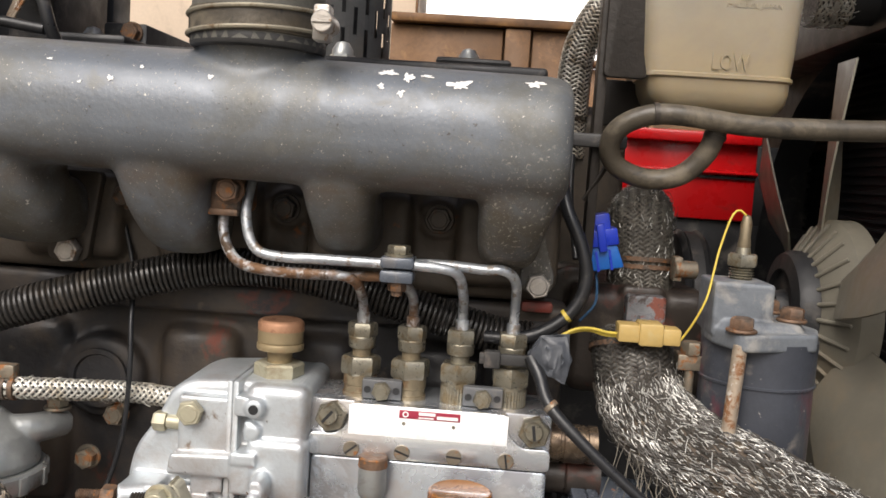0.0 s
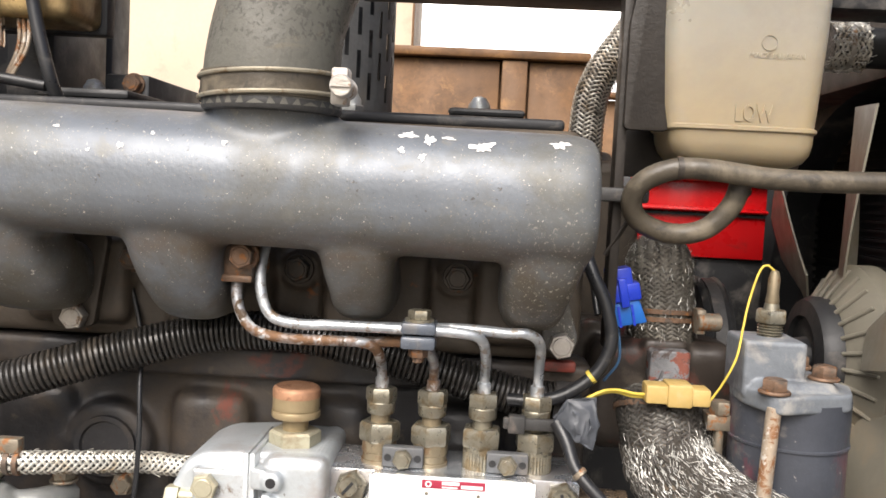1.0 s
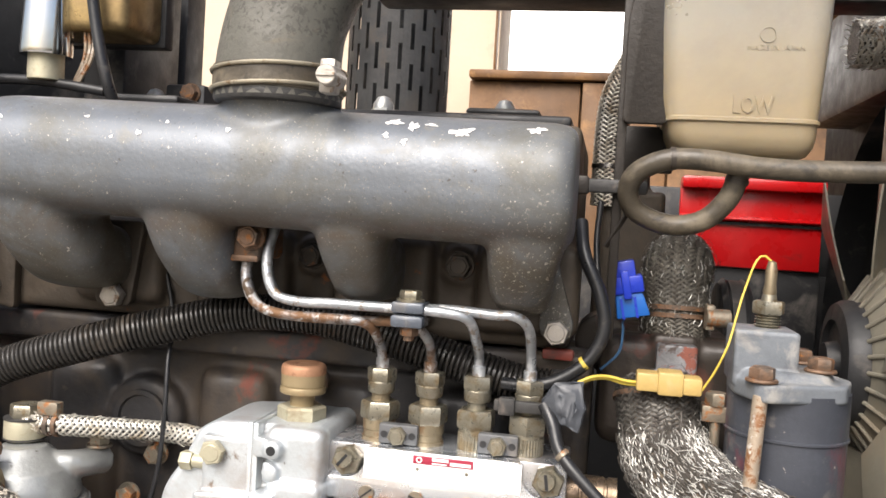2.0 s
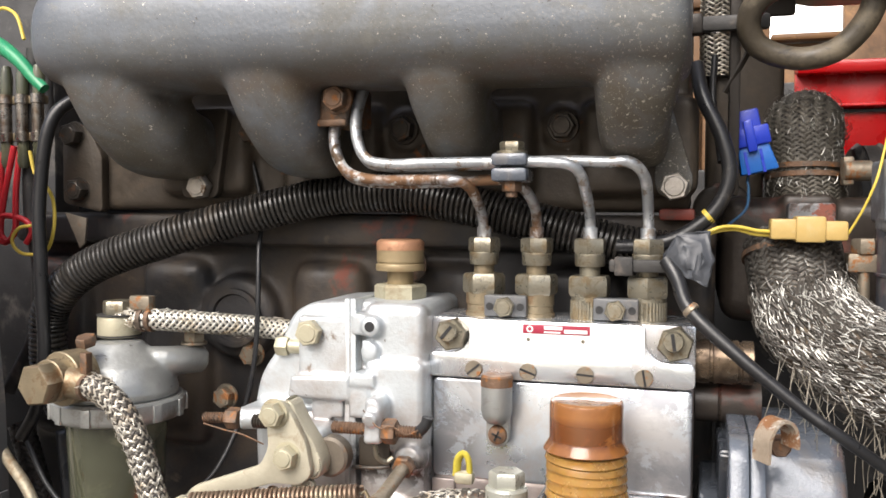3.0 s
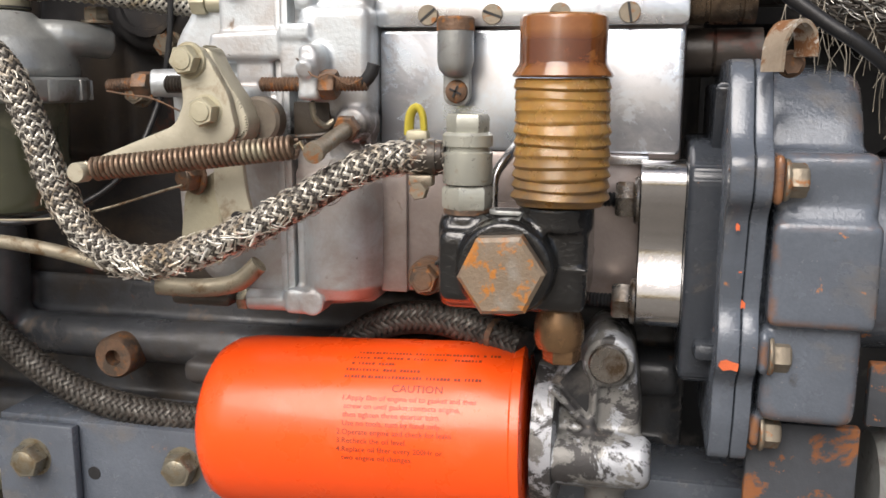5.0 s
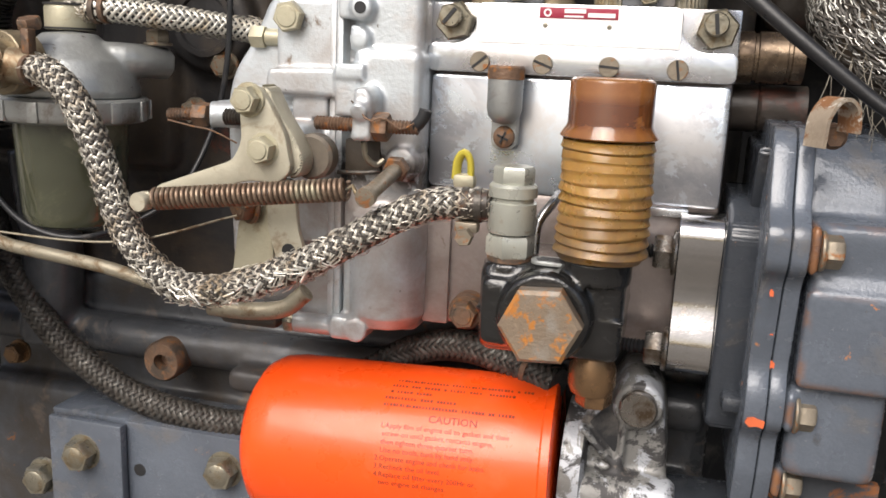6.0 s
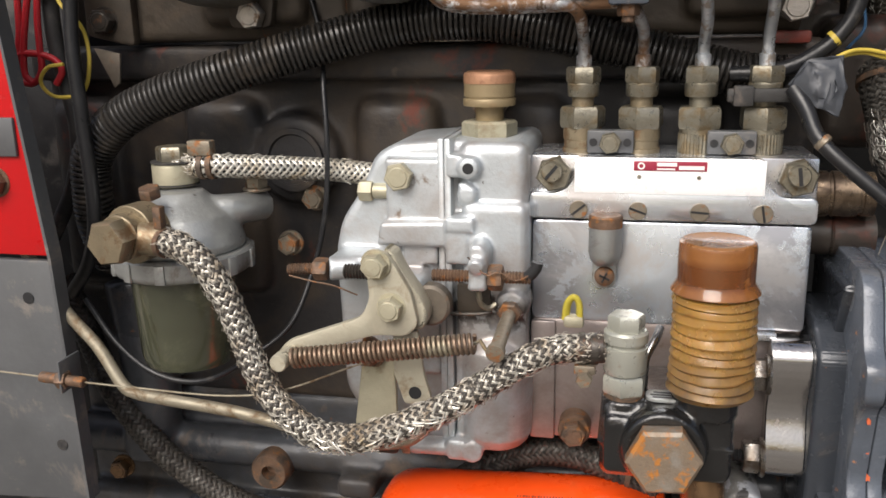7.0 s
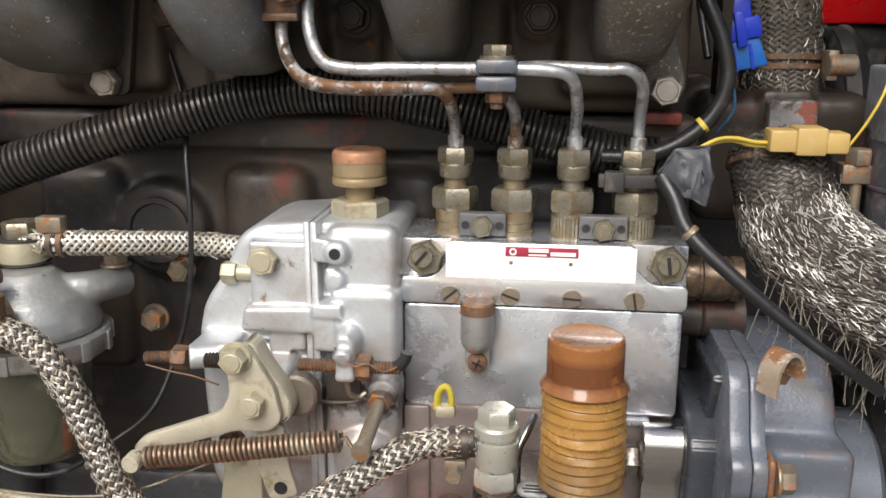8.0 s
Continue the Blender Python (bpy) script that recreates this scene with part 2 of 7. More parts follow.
M_CASE = mk("crankcase_paint", (0.062, 0.066, 0.073), 0.32, 0.1, 0.35, 14, 0.5, 130, [((0.045, 0.037, 0.030), 12, 0.50, 0.2, 0.6), ((0.16, 0.125, 0.095), 34, 0.62, 0.14, 0.8), ((0.20, 0.09, 0.04), 70, 0.70, 0.05, 0.8)])
M_OILY = mk("oil_soaked_casting", (0.036, 0.029, 0.024), 0.38, 0.1, 0.3, 22, 0.4, 200, [((0.10, 0.035, 0.024), 26, 0.60, 0.1, 0.7), ((0.07, 0.055, 0.04), 30, 0.62, 0.12, 0.7)])
M_HEAD = mk("greasy_cast_head", (0.062, 0.050, 0.038), 0.45, 0.1, 0.25, 22, 0.4, 200, [((0.09, 0.07, 0.05), 24, 0.57, 0.14, 0.8), (RUST, 30, 0.69, 0.04, 0.85)])
M_GREY = mk("blue_grey_paint", (0.104, 0.120, 0.146), 0.22, 0.1, 0.22, 30, 0.22, 620, [((0.14, 0.125, 0.11), 24, 0.60, 0.2, 0.5), ((0.040, 0.036, 0.032), 60, 0.68, 0.1, 0.4), (RUST_L, 75, 0.72, 0.02, 0.85)], coat=0.2)
M_GREY_E = mk("blue_grey_paint_worn_edges", (0.104, 0.120, 0.146), 0.22, 0.1, 0.22, 30, 0.22, 620, [((0.14, 0.125, 0.11), 24, 0.60, 0.2, 0.5), ((0.040, 0.036, 0.032), 60, 0.68, 0.1, 0.4), (RUST_L, 75, 0.72, 0.02, 0.85)], coat=0.2, edge=((0.22, 0.105, 0.052), 0.511, 0.550))
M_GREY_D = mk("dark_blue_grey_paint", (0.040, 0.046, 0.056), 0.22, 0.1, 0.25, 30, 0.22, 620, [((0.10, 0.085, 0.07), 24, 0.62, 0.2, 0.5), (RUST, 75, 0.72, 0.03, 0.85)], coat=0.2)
# Brownish tint over the lower housing; black grime round the linkage.
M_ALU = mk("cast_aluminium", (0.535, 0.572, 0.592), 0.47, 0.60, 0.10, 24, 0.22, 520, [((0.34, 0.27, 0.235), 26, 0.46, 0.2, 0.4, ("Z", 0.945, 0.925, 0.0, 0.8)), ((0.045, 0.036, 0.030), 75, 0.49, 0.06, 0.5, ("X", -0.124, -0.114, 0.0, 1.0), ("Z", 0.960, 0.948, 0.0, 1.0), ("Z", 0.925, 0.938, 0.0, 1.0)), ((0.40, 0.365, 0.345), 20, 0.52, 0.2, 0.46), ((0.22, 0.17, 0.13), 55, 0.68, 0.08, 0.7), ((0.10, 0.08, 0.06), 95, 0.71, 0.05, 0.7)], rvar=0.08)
M_ALU_M = mk("machined_aluminium", (0.745, 0.785, 0.825), 0.24, 0.86, 0.05, 12, 0.03, 500, [((0.58, 0.56, 0.56), 11, 0.54, 0.09, 0.30), ((0.40, 0.33, 0.29), 60, 0.72, 0.06, 0.6)], rvar=0.05)
M_COVER = mk("stained_bright_sheet", (0.645, 0.705, 0.775), 0.27, 0.86, 0.05, 12, 0.04, 500, [((0.34, 0.345, 0.375), 26, 0.50, 0.03, 0.36, ("X", 0.034, 0.044, 0.0, 0.9)), ((0.36, 0.365, 0.39), 30, 0.50, 0.03, 0.36, ("X", -0.040, -0.050, 0.0, 0.9)), ((0.60, 0.60, 0.615), 16, 0.54, 0.12, 0.32)], rvar=0.05)
M_ALU_D = mk("stained_aluminium", (0.385, 0.335, 0.318), 0.34, 0.75, 0.15, 20, 0.12, 400, [((0.26, 0.20, 0.17), 18, 0.54, 0.2, 0.45), ((0.15, 0.09, 0.06), 60, 0.68, 0.1, 0.6)])
M_STEEL = mk("polished_steel", (0.52, 0.51, 0.50), 0.2, 1.0, 0.08, 25, 0.08, 500, [((0.35, 0.29, 0.25), 40, 0.66, 0.1, 0.5)])
M_ZINC = mk("zinc_plated", (0.275, 0.255, 0.200), 0.34, 0.7, 0.2, 90, 0.25, 500, [((0.19, 0.145, 0.085), 110, 0.55, 0.12, 0.6)])
M_ZINC_G = mk("yellow_zinc", (0.44, 0.41, 0.30), 0.5, 0.45, 0.12, 40, 0.2, 420, [((0.32, 0.27, 0.18), 55, 0.60, 0.14, 0.7)])
M_LEVER = mk("dusty_yellow_zinc_lever", (0.43, 0.40, 0.31), 0.55, 0.3, 0.10, 40, 0.25, 380, [((0.27, 0.22, 0.15), 48, 0.62, 0.12, 0.75)])
M_PIPE = mk("zinc_fuel_pipe", (0.46, 0.49, 0.52), 0.36, 0.70, 0.15, 50, 0.25, 420, [((0.62, 0.64, 0.65), 70, 0.55, 0.10, 0.6), ((0.27, 0.24, 0.21), 120, 0.60, 0.06, 0.6), ((0.30, 0.19, 0.11), 60, 0.63, 0.08, 0.75)])
M_PIPE_R = mk("rusting_fuel_pipe", (0.36, 0.37, 0.385), 0.40, 0.6, 0.15, 50, 0.25, 420, [((0.20, 0.115, 0.065), 40, 0.49, 0.12, 0.75), ((0.58, 0.59, 0.59), 80, 0.60, 0.08, 0.6), ((0.11, 0.075, 0.05), 120, 0.60, 0.06, 0.7)])
M_RUST = mk("rusty_steel", (0.17, 0.105, 0.068), 0.58, 0.4, 0.3, 90, 0.5, 500, [((0.30, 0.13, 0.045), 150, 0.60, 0.06, 0.8), ((0.09, 0.07, 0.055), 80, 0.55, 0.1, 0.45)])
M_SPRING = mk("brown_spring_steel", (0.22, 0.155, 0.11), 0.40, 0.6, 0.25, 60, 0.3, 500, [((0.32, 0.29, 0.21), 30, 0.58, 0.14, 0.5), ((0.11, 0.06, 0.035), 90, 0.60, 0.1, 0.6)])
M_PEEL = mk("peeling_grey_casting", (0.185, 0.182, 0.172), 0.46, 0.30, 0.2, 30, 0.5, 260, [((0.36, 0.375, 0.40), 38, 0.56, 0.03, 0.5), ((0.05, 0.048, 0.048), 48, 0.575, 0.04, 0.6), ((0.17, 0.145, 0.12), 60, 0.66, 0.1, 0.7)])
M_OILBRASS = mk("oily_brown_brass", (0.24, 0.145, 0.075), 0.22, 0.6, 0.25, 50, 0.15, 400, [((0.09, 0.05, 0.03), 40, 0.56, 0.15, 0.3)])
M_BOLT_R = mk("weathered_bolt", (0.25, 0.215, 0.165), 0.48, 0.6, 0.18, 110, 0.3, 500, [((0.33, 0.15, 0.06), 150, 0.58, 0.08, 0.8)])
M_BRASS = mk("aged_brass", (0.25, 0.205, 0.135), 0.40, 0.55, 0.18, 60, 0.25, 480, [((0.17, 0.105, 0.055), 70, 0.57, 0.1, 0.55), ((0.08, 0.06, 0.04), 120, 0.66, 0.08, 0.6)])
M_BLACK = mk("gloss_black_paint", (0.010, 0.010, 0.010), 0.18, 0.0, 0.2, 60, 0.9, 260, [((0.07, 0.05, 0.035), 80, 0.68, 0.08, 0.6)], coat=0.6)
M_RUBBER = mk("black_rubber", (0.035, 0.034, 0.033), 0.6, 0, 0.2, 60, 0.3, 380, [((0.12, 0.10, 0.085), 60, 0.62, 0.15, 0.85)])
M_DUSTHOSE = mk("dusty_rubber_hose", (0.066, 0.055, 0.040), 0.40, 0, 0.25, 50, 0.35, 300, [((0.15, 0.125, 0.088), 24, 0.53, 0.14, 0.7), ((0.035, 0.030, 0.024), 60, 0.60, 0.1, 0.5)])
M_INTAKE = mk("weathered_grey_rubber", (0.098, 0.094, 0.078), 0.55, 0, 0.2, 30, 0.4, 350, [((0.060, 0.057, 0.048), 240, 0.575, 0.05, 0.7, ("Z", 1.255, 1.275, 0.0, 1.0)), ((0.16, 0.13, 0.09), 20, 0.60, 0.15, 0.7)])
M_CONDUIT = mk("corrugated_black_plastic", (0.026, 0.024, 0.022), 0.30, 0, 0.2, 60, 0.1, 400, [((0.12, 0.095, 0.07), 22, 0.60, 0.25, 0.7)])
M_CABLE = mk("black_cable", (0.016, 0.0165, 0.018), 0.36, 0, 0.15, 60, 0.1, 400, [((0.08, 0.072, 0.064), 60, 0.66, 0.15, 0.8)])
M_THREAD = mk("black_thread", (0.070, 0.062, 0.053), 0.5, 0.1, 0.3, 300, 0.1, 900, island=0.3)
M_PLUG = mk("tan_steel_plug", (0.225, 0.172, 0.122), 0.55, 0.35, 0.12, 60, 0.4, 600, [((0.44, 0.18, 0.04), 130, 0.575, 0.07, 0.8), ((0.26, 0.235, 0.20), 45, 0.52, 0.16, 0.5), ((0.15, 0.10, 0.07), 120, 0.64, 0.1, 0.6)])
M_COPPER = mk("coppery_rust", (0.40, 0.215, 0.125), 0.55, 0.4, 0.15, 60, 0.3, 500, [((0.24, 0.12, 0.07), 120, 0.58, 0.1, 0.7)])
M_CREAM = mk("yellowed_collar", (0.285, 0.22, 0.125), 0.4, 0.3, 0.12, 60, 0.2, 480, [((0.28, 0.20, 0.11), 90, 0.58, 0.12, 0.6)])
M_DKSTEEL = mk("dark_oily_steel", (0.27, 0.25, 0.225), 0.26, 0.9, 0.2, 60, 0.15, 500, [((0.10, 0.07, 0.045), 60, 0.52, 0.15, 0.4)])
M_BOLT_D = mk("oily_dark_bolt", (0.060, 0.052, 0.044), 0.40, 0.4, 0.2, 110, 0.3, 500, [((0.16, 0.08, 0.04), 150, 0.62, 0.08, 0.8)])
M_RODZ = mk("dusty_zinc_rod", (0.29, 0.26, 0.195), 0.5, 0.5, 0.15, 60, 0.25, 480, [((0.17, 0.12, 0.07), 70, 0.55, 0.12, 0.75)])
M_BROWNHOSE = mk("oily_brown_rubber", (0.105, 0.080, 0.058), 0.38, 0, 0.3, 40, 0.3, 300, [((0.19, 0.155, 0.11), 50, 0.58, 0.15, 0.6)])
M_FLAKE = mk("flaking_grey_paint", (0.17, 0.172, 0.178), 0.5, 0.2, 0.3, 60, 0.5, 300, [((0.19, 0.065, 0.045), 70, 0.56, 0.04, 0.8), ((0.06, 0.045, 0.04), 80, 0.60, 0.06, 0.7)])
M_UNION = mk("pale_zinc_union", (0.40, 0.405, 0.355), 0.32, 0.45, 0.10, 60, 0.15, 480, [((0.26, 0.21, 0.14), 80, 0.64, 0.1, 0.6)])
M_BOLTP = mk("pale_worn_bolt", (0.42, 0.39, 0.35), 0.4, 0.6, 0.2, 90, 0.3, 480, [((0.22, 0.13, 0.07), 110, 0.60, 0.08, 0.7)])
M_STRAP = mk("worn_tan_strap", (0.38, 0.31, 0.235), 0.5, 0.4, 0.2, 70, 0.3, 480, [((0.25, 0.12, 0.055), 90, 0.55, 0.06, 0.8), ((0.60, 0.56, 0.50), 140, 0.62, 0.04, 0.6)])
M_HUB = mk("dull_brown_hub", (0.17, 0.145, 0.115), 0.45, 0.4, 0.2, 40, 0.3, 400, [((0.24, 0.125, 0.06), 50, 0.64, 0.1, 0.7)])
M_DKBROWN = mk("oily_brown_steel", (0.17, 0.125, 0.085), 0.28, 0.75, 0.3, 60, 0.15, 400, [((0.06, 0.042, 0.03), 50, 0.52, 0.15, 0.35)])
M_WEAVE_G = mk("grey_dusty_weave", (0.165, 0.152, 0.128), 0.5, 0.3, 0.25, 300, 0.1, 900, [((0.09, 0.08, 0.065), 70, 0.50, 0.2, 0.7)], island=0.5)
M_GOLD = mk("dull_gold_plating", (0.44, 0.32, 0.15), 0.32, 0.7, 0.25, 20, 0.1, 300, [((0.16, 0.11, 0.06), 18, 0.52, 0.2, 0.5)])
M_FRINGE = mk("grey_brown_strands", (0.36, 0.325, 0.265), 0.5, 0.3, 0.2, 300, 0, 900, island=0.6)
M_HAZE = mk("bright_haze", (0.9, 0.9, 0.9), 1.0, 0, 0.01, 1, 0, 1, emit=((1.0, 0.985, 0.95), 1.0))
M_WEAVE = mk("silver_wire_weave", (0.62, 0.585, 0.51), 0.38, 0.45, 0.15, 300, 0.1, 900, [((0.30, 0.24, 0.17), 60, 0.52, 0.16, 0.8), ((0.07, 0.06, 0.05), 120, 0.60, 0.1, 0.7)], island=0.3)
M_CREAMWEAVE = mk("pale_silver_weave", (0.76, 0.73, 0.65), 0.36, 0.45, 0.15, 300, 0.1, 900, [((0.45, 0.37, 0.25), 60, 0.56, 0.16, 0.8)], island=0.25)
M_WEAVE_D = mk("dark_wire_weave", (0.135, 0.128, 0.115), 0.42, 0.4, 0.25, 300, 0.1, 900, [((0.035, 0.03, 0.026), 90, 0.50, 0.15, 0.7)], island=0.5)
M_WIRE = mk("frayed_steel_wire", (0.70, 0.69, 0.64), 0.40, 0.45, 0.2, 300, 0, 900, island=0.55)
M_HOSECORE = mk("dark_hose_core", (0.035, 0.032, 0.03), 0.6, 0.1, 0.3, 300, 0.8, 700, [((0.12, 0.11, 0.10), 350, 0.55, 0.08, 0.6)])
M_AMBER = mk("amber_plastic_bellows", (0.46, 0.255, 0.068), 0.22, 0, 0.2, 50, 0.10, 300, [((0.34, 0.20, 0.085), 34, 0.54, 0.2, 0.4), ((0.17, 0.11, 0.060), 30, 0.40, 0.2, 0.5, ("Z", 0.924, 0.948, 1.0, 0.0)), ((0.52, 0.42, 0.26), 95, 0.68, 0.1, 0.35)], clear=0.35)
M_AMBER.node_tree.nodes["Principled BSDF"].inputs["Subsurface Weight"].default_value = 0.45
M_AMBER.node_tree.nodes["Principled BSDF"].inputs["Subsurface Radius"].default_value = (0.006, 0.0035, 0.001)
M_AMBER_D = mk("brown_plastic_cap", (0.36, 0.145, 0.043), 0.14, 0, 0.2, 45, 0.04, 300, [((0.30, 0.11, 0.032), 30, 0.52, 0.15, 0.14), ((0.150, 0.045, 0.014), 50, 0.40, 0.08, 0.12, ("Z", 0.9895, 0.9850, 0.0, 0.85), ("Z", 0.9735, 0.9765, 0.0, 1.0)), ((0.44, 0.22, 0.085), 40, 0.40, 0.2, 0.5, ("Z", 0.9940, 0.9953, 0.0, 0.8))], coat=0.5, clear=0.4)
M_ORANGE = mk("orange_enamel", (0.86, 0.080, 0.008), 0.32, 0, 0.05, 20, 0.05, 200, [((0.62, 0.11, 0.03), 24, 0.62, 0.2, 0.42), ((0.55, 0.12, 0.04), 60, 0.78, 0.05, 0.5)], coat=0.15)
M_INK = mk("thin_print", (0.20, 0.035, 0.018), 0.5)
M_RED = mk("red_body_paint", (0.48, 0.006, 0.008), 0.3, 0, 0.08, 14, 0.05, 200, [((0.24, 0.02, 0.018), 30, 0.66, 0.12, 0.6)], coat=0.2)
M_PANEL = mk("grey_sheet_panel", (0.105, 0.108, 0.112), 0.5, 0.2, 0.12, 20, 0.15, 200, [((0.23, 0.20, 0.17), 30, 0.6, 0.15, 0.8)])
M_BLACKSTEEL = mk("black_sheet_steel", (0.022, 0.0225, 0.024), 0.5, 0.1, 0.2, 25, 0.2, 260, [((0.11, 0.10, 0.09), 24, 0.6, 0.15, 0.8)])
M_TANK = mk("yellowed_plastic_tank", (0.33, 0.305, 0.25), 0.32, 0, 0.08, 14, 0.05, 200, [((0.37, 0.30, 0.19), 9, 0.36, 0.2, 0.35, ("Z", 1.25, 1.31, 1.0, 0.0)), ((0.25, 0.215, 0.165), 6, 0.52, 0.3, 0.4)], clear=0.25)
M_TANK.node_tree.nodes["Principled BSDF"].inputs["Subsurface Weight"].default_value = 0.55
M_TANK.node_tree.nodes["Principled BSDF"].inputs["Subsurface Radius"].default_value = (0.03, 0.022, 0.012)
M_YELLOW = mk("yellow_connector", (0.43, 0.30, 0.105), 0.45, 0, 0.1, 60, 0.1, 400, [((0.42, 0.32, 0.14), 70, 0.6, 0.12, 0.6)])
M_YTAG = mk("yellow_tag", (0.45, 0.38, 0.05), 0.4, 0, 0.08, 60, 0.1, 400)
M_YWIRE = mk("yellow_wire", (0.58, 0.44, 0.07), 0.4, 0, 0.15, 60)
M_BLUE = mk("blue_connector", (0.010, 0.035, 0.42), 0.35, 0, 0.08, 60, 0.1, 400)
M_CYAN = mk("light_blue_connector", (0.010, 0.11, 0.42), 0.4, 0, 0.08, 60, 0.1, 400)
M_BLUELEAD = mk("dark_blue_lead", (0.03, 0.075, 0.14), 0.4)
M_REDWIRE = mk("red_wire", (0.45, 0.022, 0.03), 0.4)
M_GREEN = mk("green_wire", (0.02, 0.24, 0.11), 0.35)
M_TAPE = mk("grey_tape", (0.055, 0.060, 0.069), 0.42, 0, 0.15, 80, 0.3, 250)
M_MAROON = mk("maroon_label", (0.30, 0.028, 0.055), 0.4, 0, 0.05, 60)
M_WHITE = mk("white_print", (0.82, 0.80, 0.78), 0.5, 0, 0.04, 60)
M_PLATE = mk("bright_name_plate", (0.93, 0.93, 0.93), 0.3, 0.1, 0.02, 40, 0.02, 600)
M_BOWL = mk("olive_glass_bowl", (0.085, 0.090, 0.058), 0.14, 0, 0.2, 25, 0.02, 200, [((0.18, 0.175, 0.115), 18, 0.56, 0.2, 0.2)], coat=0.6, clear=0.25)
M_CAPALU = mk("dull_grey_casting", (0.36, 0.37, 0.36), 0.40, 0.6, 0.12, 30, 0.3, 300, [((0.20, 0.175, 0.15), 36, 0.58, 0.14, 0.6), ((0.09, 0.075, 0.06), 70, 0.68, 0.08, 0.6)])
M_PURPLE = mk("charcoal_filter_paint", (0.054, 0.059, 0.072), 0.38, 0.1, 0.2, 20, 0.25, 260, [((0.17, 0.035, 0.05), 11, 0.60, 0.12, 0.45), ((0.18, 0.165, 0.15), 34, 0.60, 0.14, 0.8), ((0.35, 0.33, 0.30), 150, 0.70, 0.04, 0.8)])
M_FAN = mk("milky_fan_plastic", (0.165, 0.153, 0.122), 0.4, 0, 0.15, 18, 0.05, 200, [((0.20, 0.165, 0.115), 16, 0.55, 0.2, 0.6)])
M_WOOD = mk("brown_plywood", (0.150, 0.074, 0.027), 0.6, 0, 0.35, 7, 0.2, 120, [((0.070, 0.036, 0.016), 9, 0.54, 0.15, 0.7), ((0.24, 0.125, 0.045), 30, 0.62, 0.12, 0.6)])
M_BEIGE = mk("beige_plaster", (0.62, 0.50, 0.38), 0.8, 0, 0.08, 6, 0.2, 150, [((0.48, 0.38, 0.29), 9, 0.6, 0.15, 0.9)])
# Floor is out of view; its dark tone only holds bounce light down.
M_GROUND = mk("dark_plain_floor", (0.17, 0.155, 0.135), 0.85, 0, 0.15, 2, 0.4, 60, [((0.07, 0.062, 0.052), 1.5, 0.54, 0.2, 0.8)])
M_GUARD = mk("dusty_grey_sheet", (0.095, 0.095, 0.095), 0.5, 0.2, 0.2, 25, 0.2, 260, [((0.13, 0.115, 0.10), 24, 0.58, 0.15, 0.8)])
M_LID = mk("pale_weathered_grey_paint", (0.150, 0.165, 0.182), 0.5, 0.1, 0.2, 30, 0.35, 260, [((0.27, 0.265, 0.25), 34, 0.55, 0.12, 0.8), ((0.075, 0.080, 0.09), 26, 0.58, 0.14, 0.5)])
M_PRIMER = mk("red_primer_patch", (0.17, 0.035, 0.024), 0.6, 0, 0.2, 50, 0.3, 300, [((0.08, 0.05, 0.04), 60, 0.56, 0.1, 0.7)])
M_SOOT = mk("sooty_brown_steel", (0.020, 0.016, 0.0125), 0.55, 0.1, 0.3, 30, 0.4, 260, [((0.060, 0.046, 0.032), 40, 0.66, 0.14, 0.85)])
M_CORE = mk("radiator_core", (0.025, 0.025, 0.026), 0.6, 0.2, 0.3, 400, 0.6, 500)
M_CHROME = mk("bright_chrome", (0.75, 0.76, 0.77), 0.12, 1.0, 0.05, 30, 0)


# ---- shared fastener meshes ----
def bolt_mesh(name, af, head, material, washer=0.0, dome=False):
    """Hex head along +z, with a washer below it."""
    pieces = [hexa((0, 0, 0), (0, 0, 1), af, head)]
    if washer:
        pieces.append(lathe([(0, -washer), (af * 0.68, -washer), (af * 0.7, -washer * 0.5), (af * 0.66, 0.0002), (0, 0.0002)], seg=20))
    if dome:
        pieces.append(lathe([(af * 0.42, head - 0.0002), (af * 0.36, head + 0.0006), (0, head + 0.0008)], seg=16))
    return mesh_of(name, add(*pieces), material)


BOLT_12 = bolt_mesh("bolt", 0.0125, 0.0070, M_BOLT_R, 0.0016, True)
BOLT_14 = bolt_mesh("bolt", 0.0145, 0.0080, M_BOLTP, 0.0, True)
BOLT_D14 = bolt_mesh("bolt", 0.0140, 0.0075, M_BOLT_D, 0.0018, True)
BOLT_Z12 = bolt_mesh("bolt", 0.0120, 0.0065, M_ZINC_G, 0.0012, True)
BOLT_Z14 = bolt_mesh("bolt", 0.0140, 0.0060, M_ZINC_G, 0.0, True)
BOLT_G17 = bolt_mesh("bolt", 0.0182, 0.0100, M_ZINC, 0.0022, True)
BOLT_S = bolt_mesh("bolt", 0.0105, 0.0055, M_ZINC, 0.0, True)
BOLT_BR = bolt_mesh("bolt", 0.0125, 0.0080, M_OILBRASS, 0.0018, True)
BOLT_RUST = bolt_mesh("bolt", 0.0130, 0.0065, M_RUST, 0.0016, True)
BOLT_RS = bolt_mesh("bolt", 0.0082, 0.0050, M_RUST, 0.0010)
NUT_G = bolt_mesh("nut", 0.0158, 0.0088, M_DKSTEEL, 0.0020)
FRONT, RIGHT, LEFT, UP, DOWN = (0, -1, 0), (1, 0, 0), (-1, 0, 0), (0, 0, 1), (0, 0, -1)


def bolt(me, place, way, parent, spin=0.0, name="bolt", label=""):
    return put(name, me, parent, basis(place, way, spin), label)


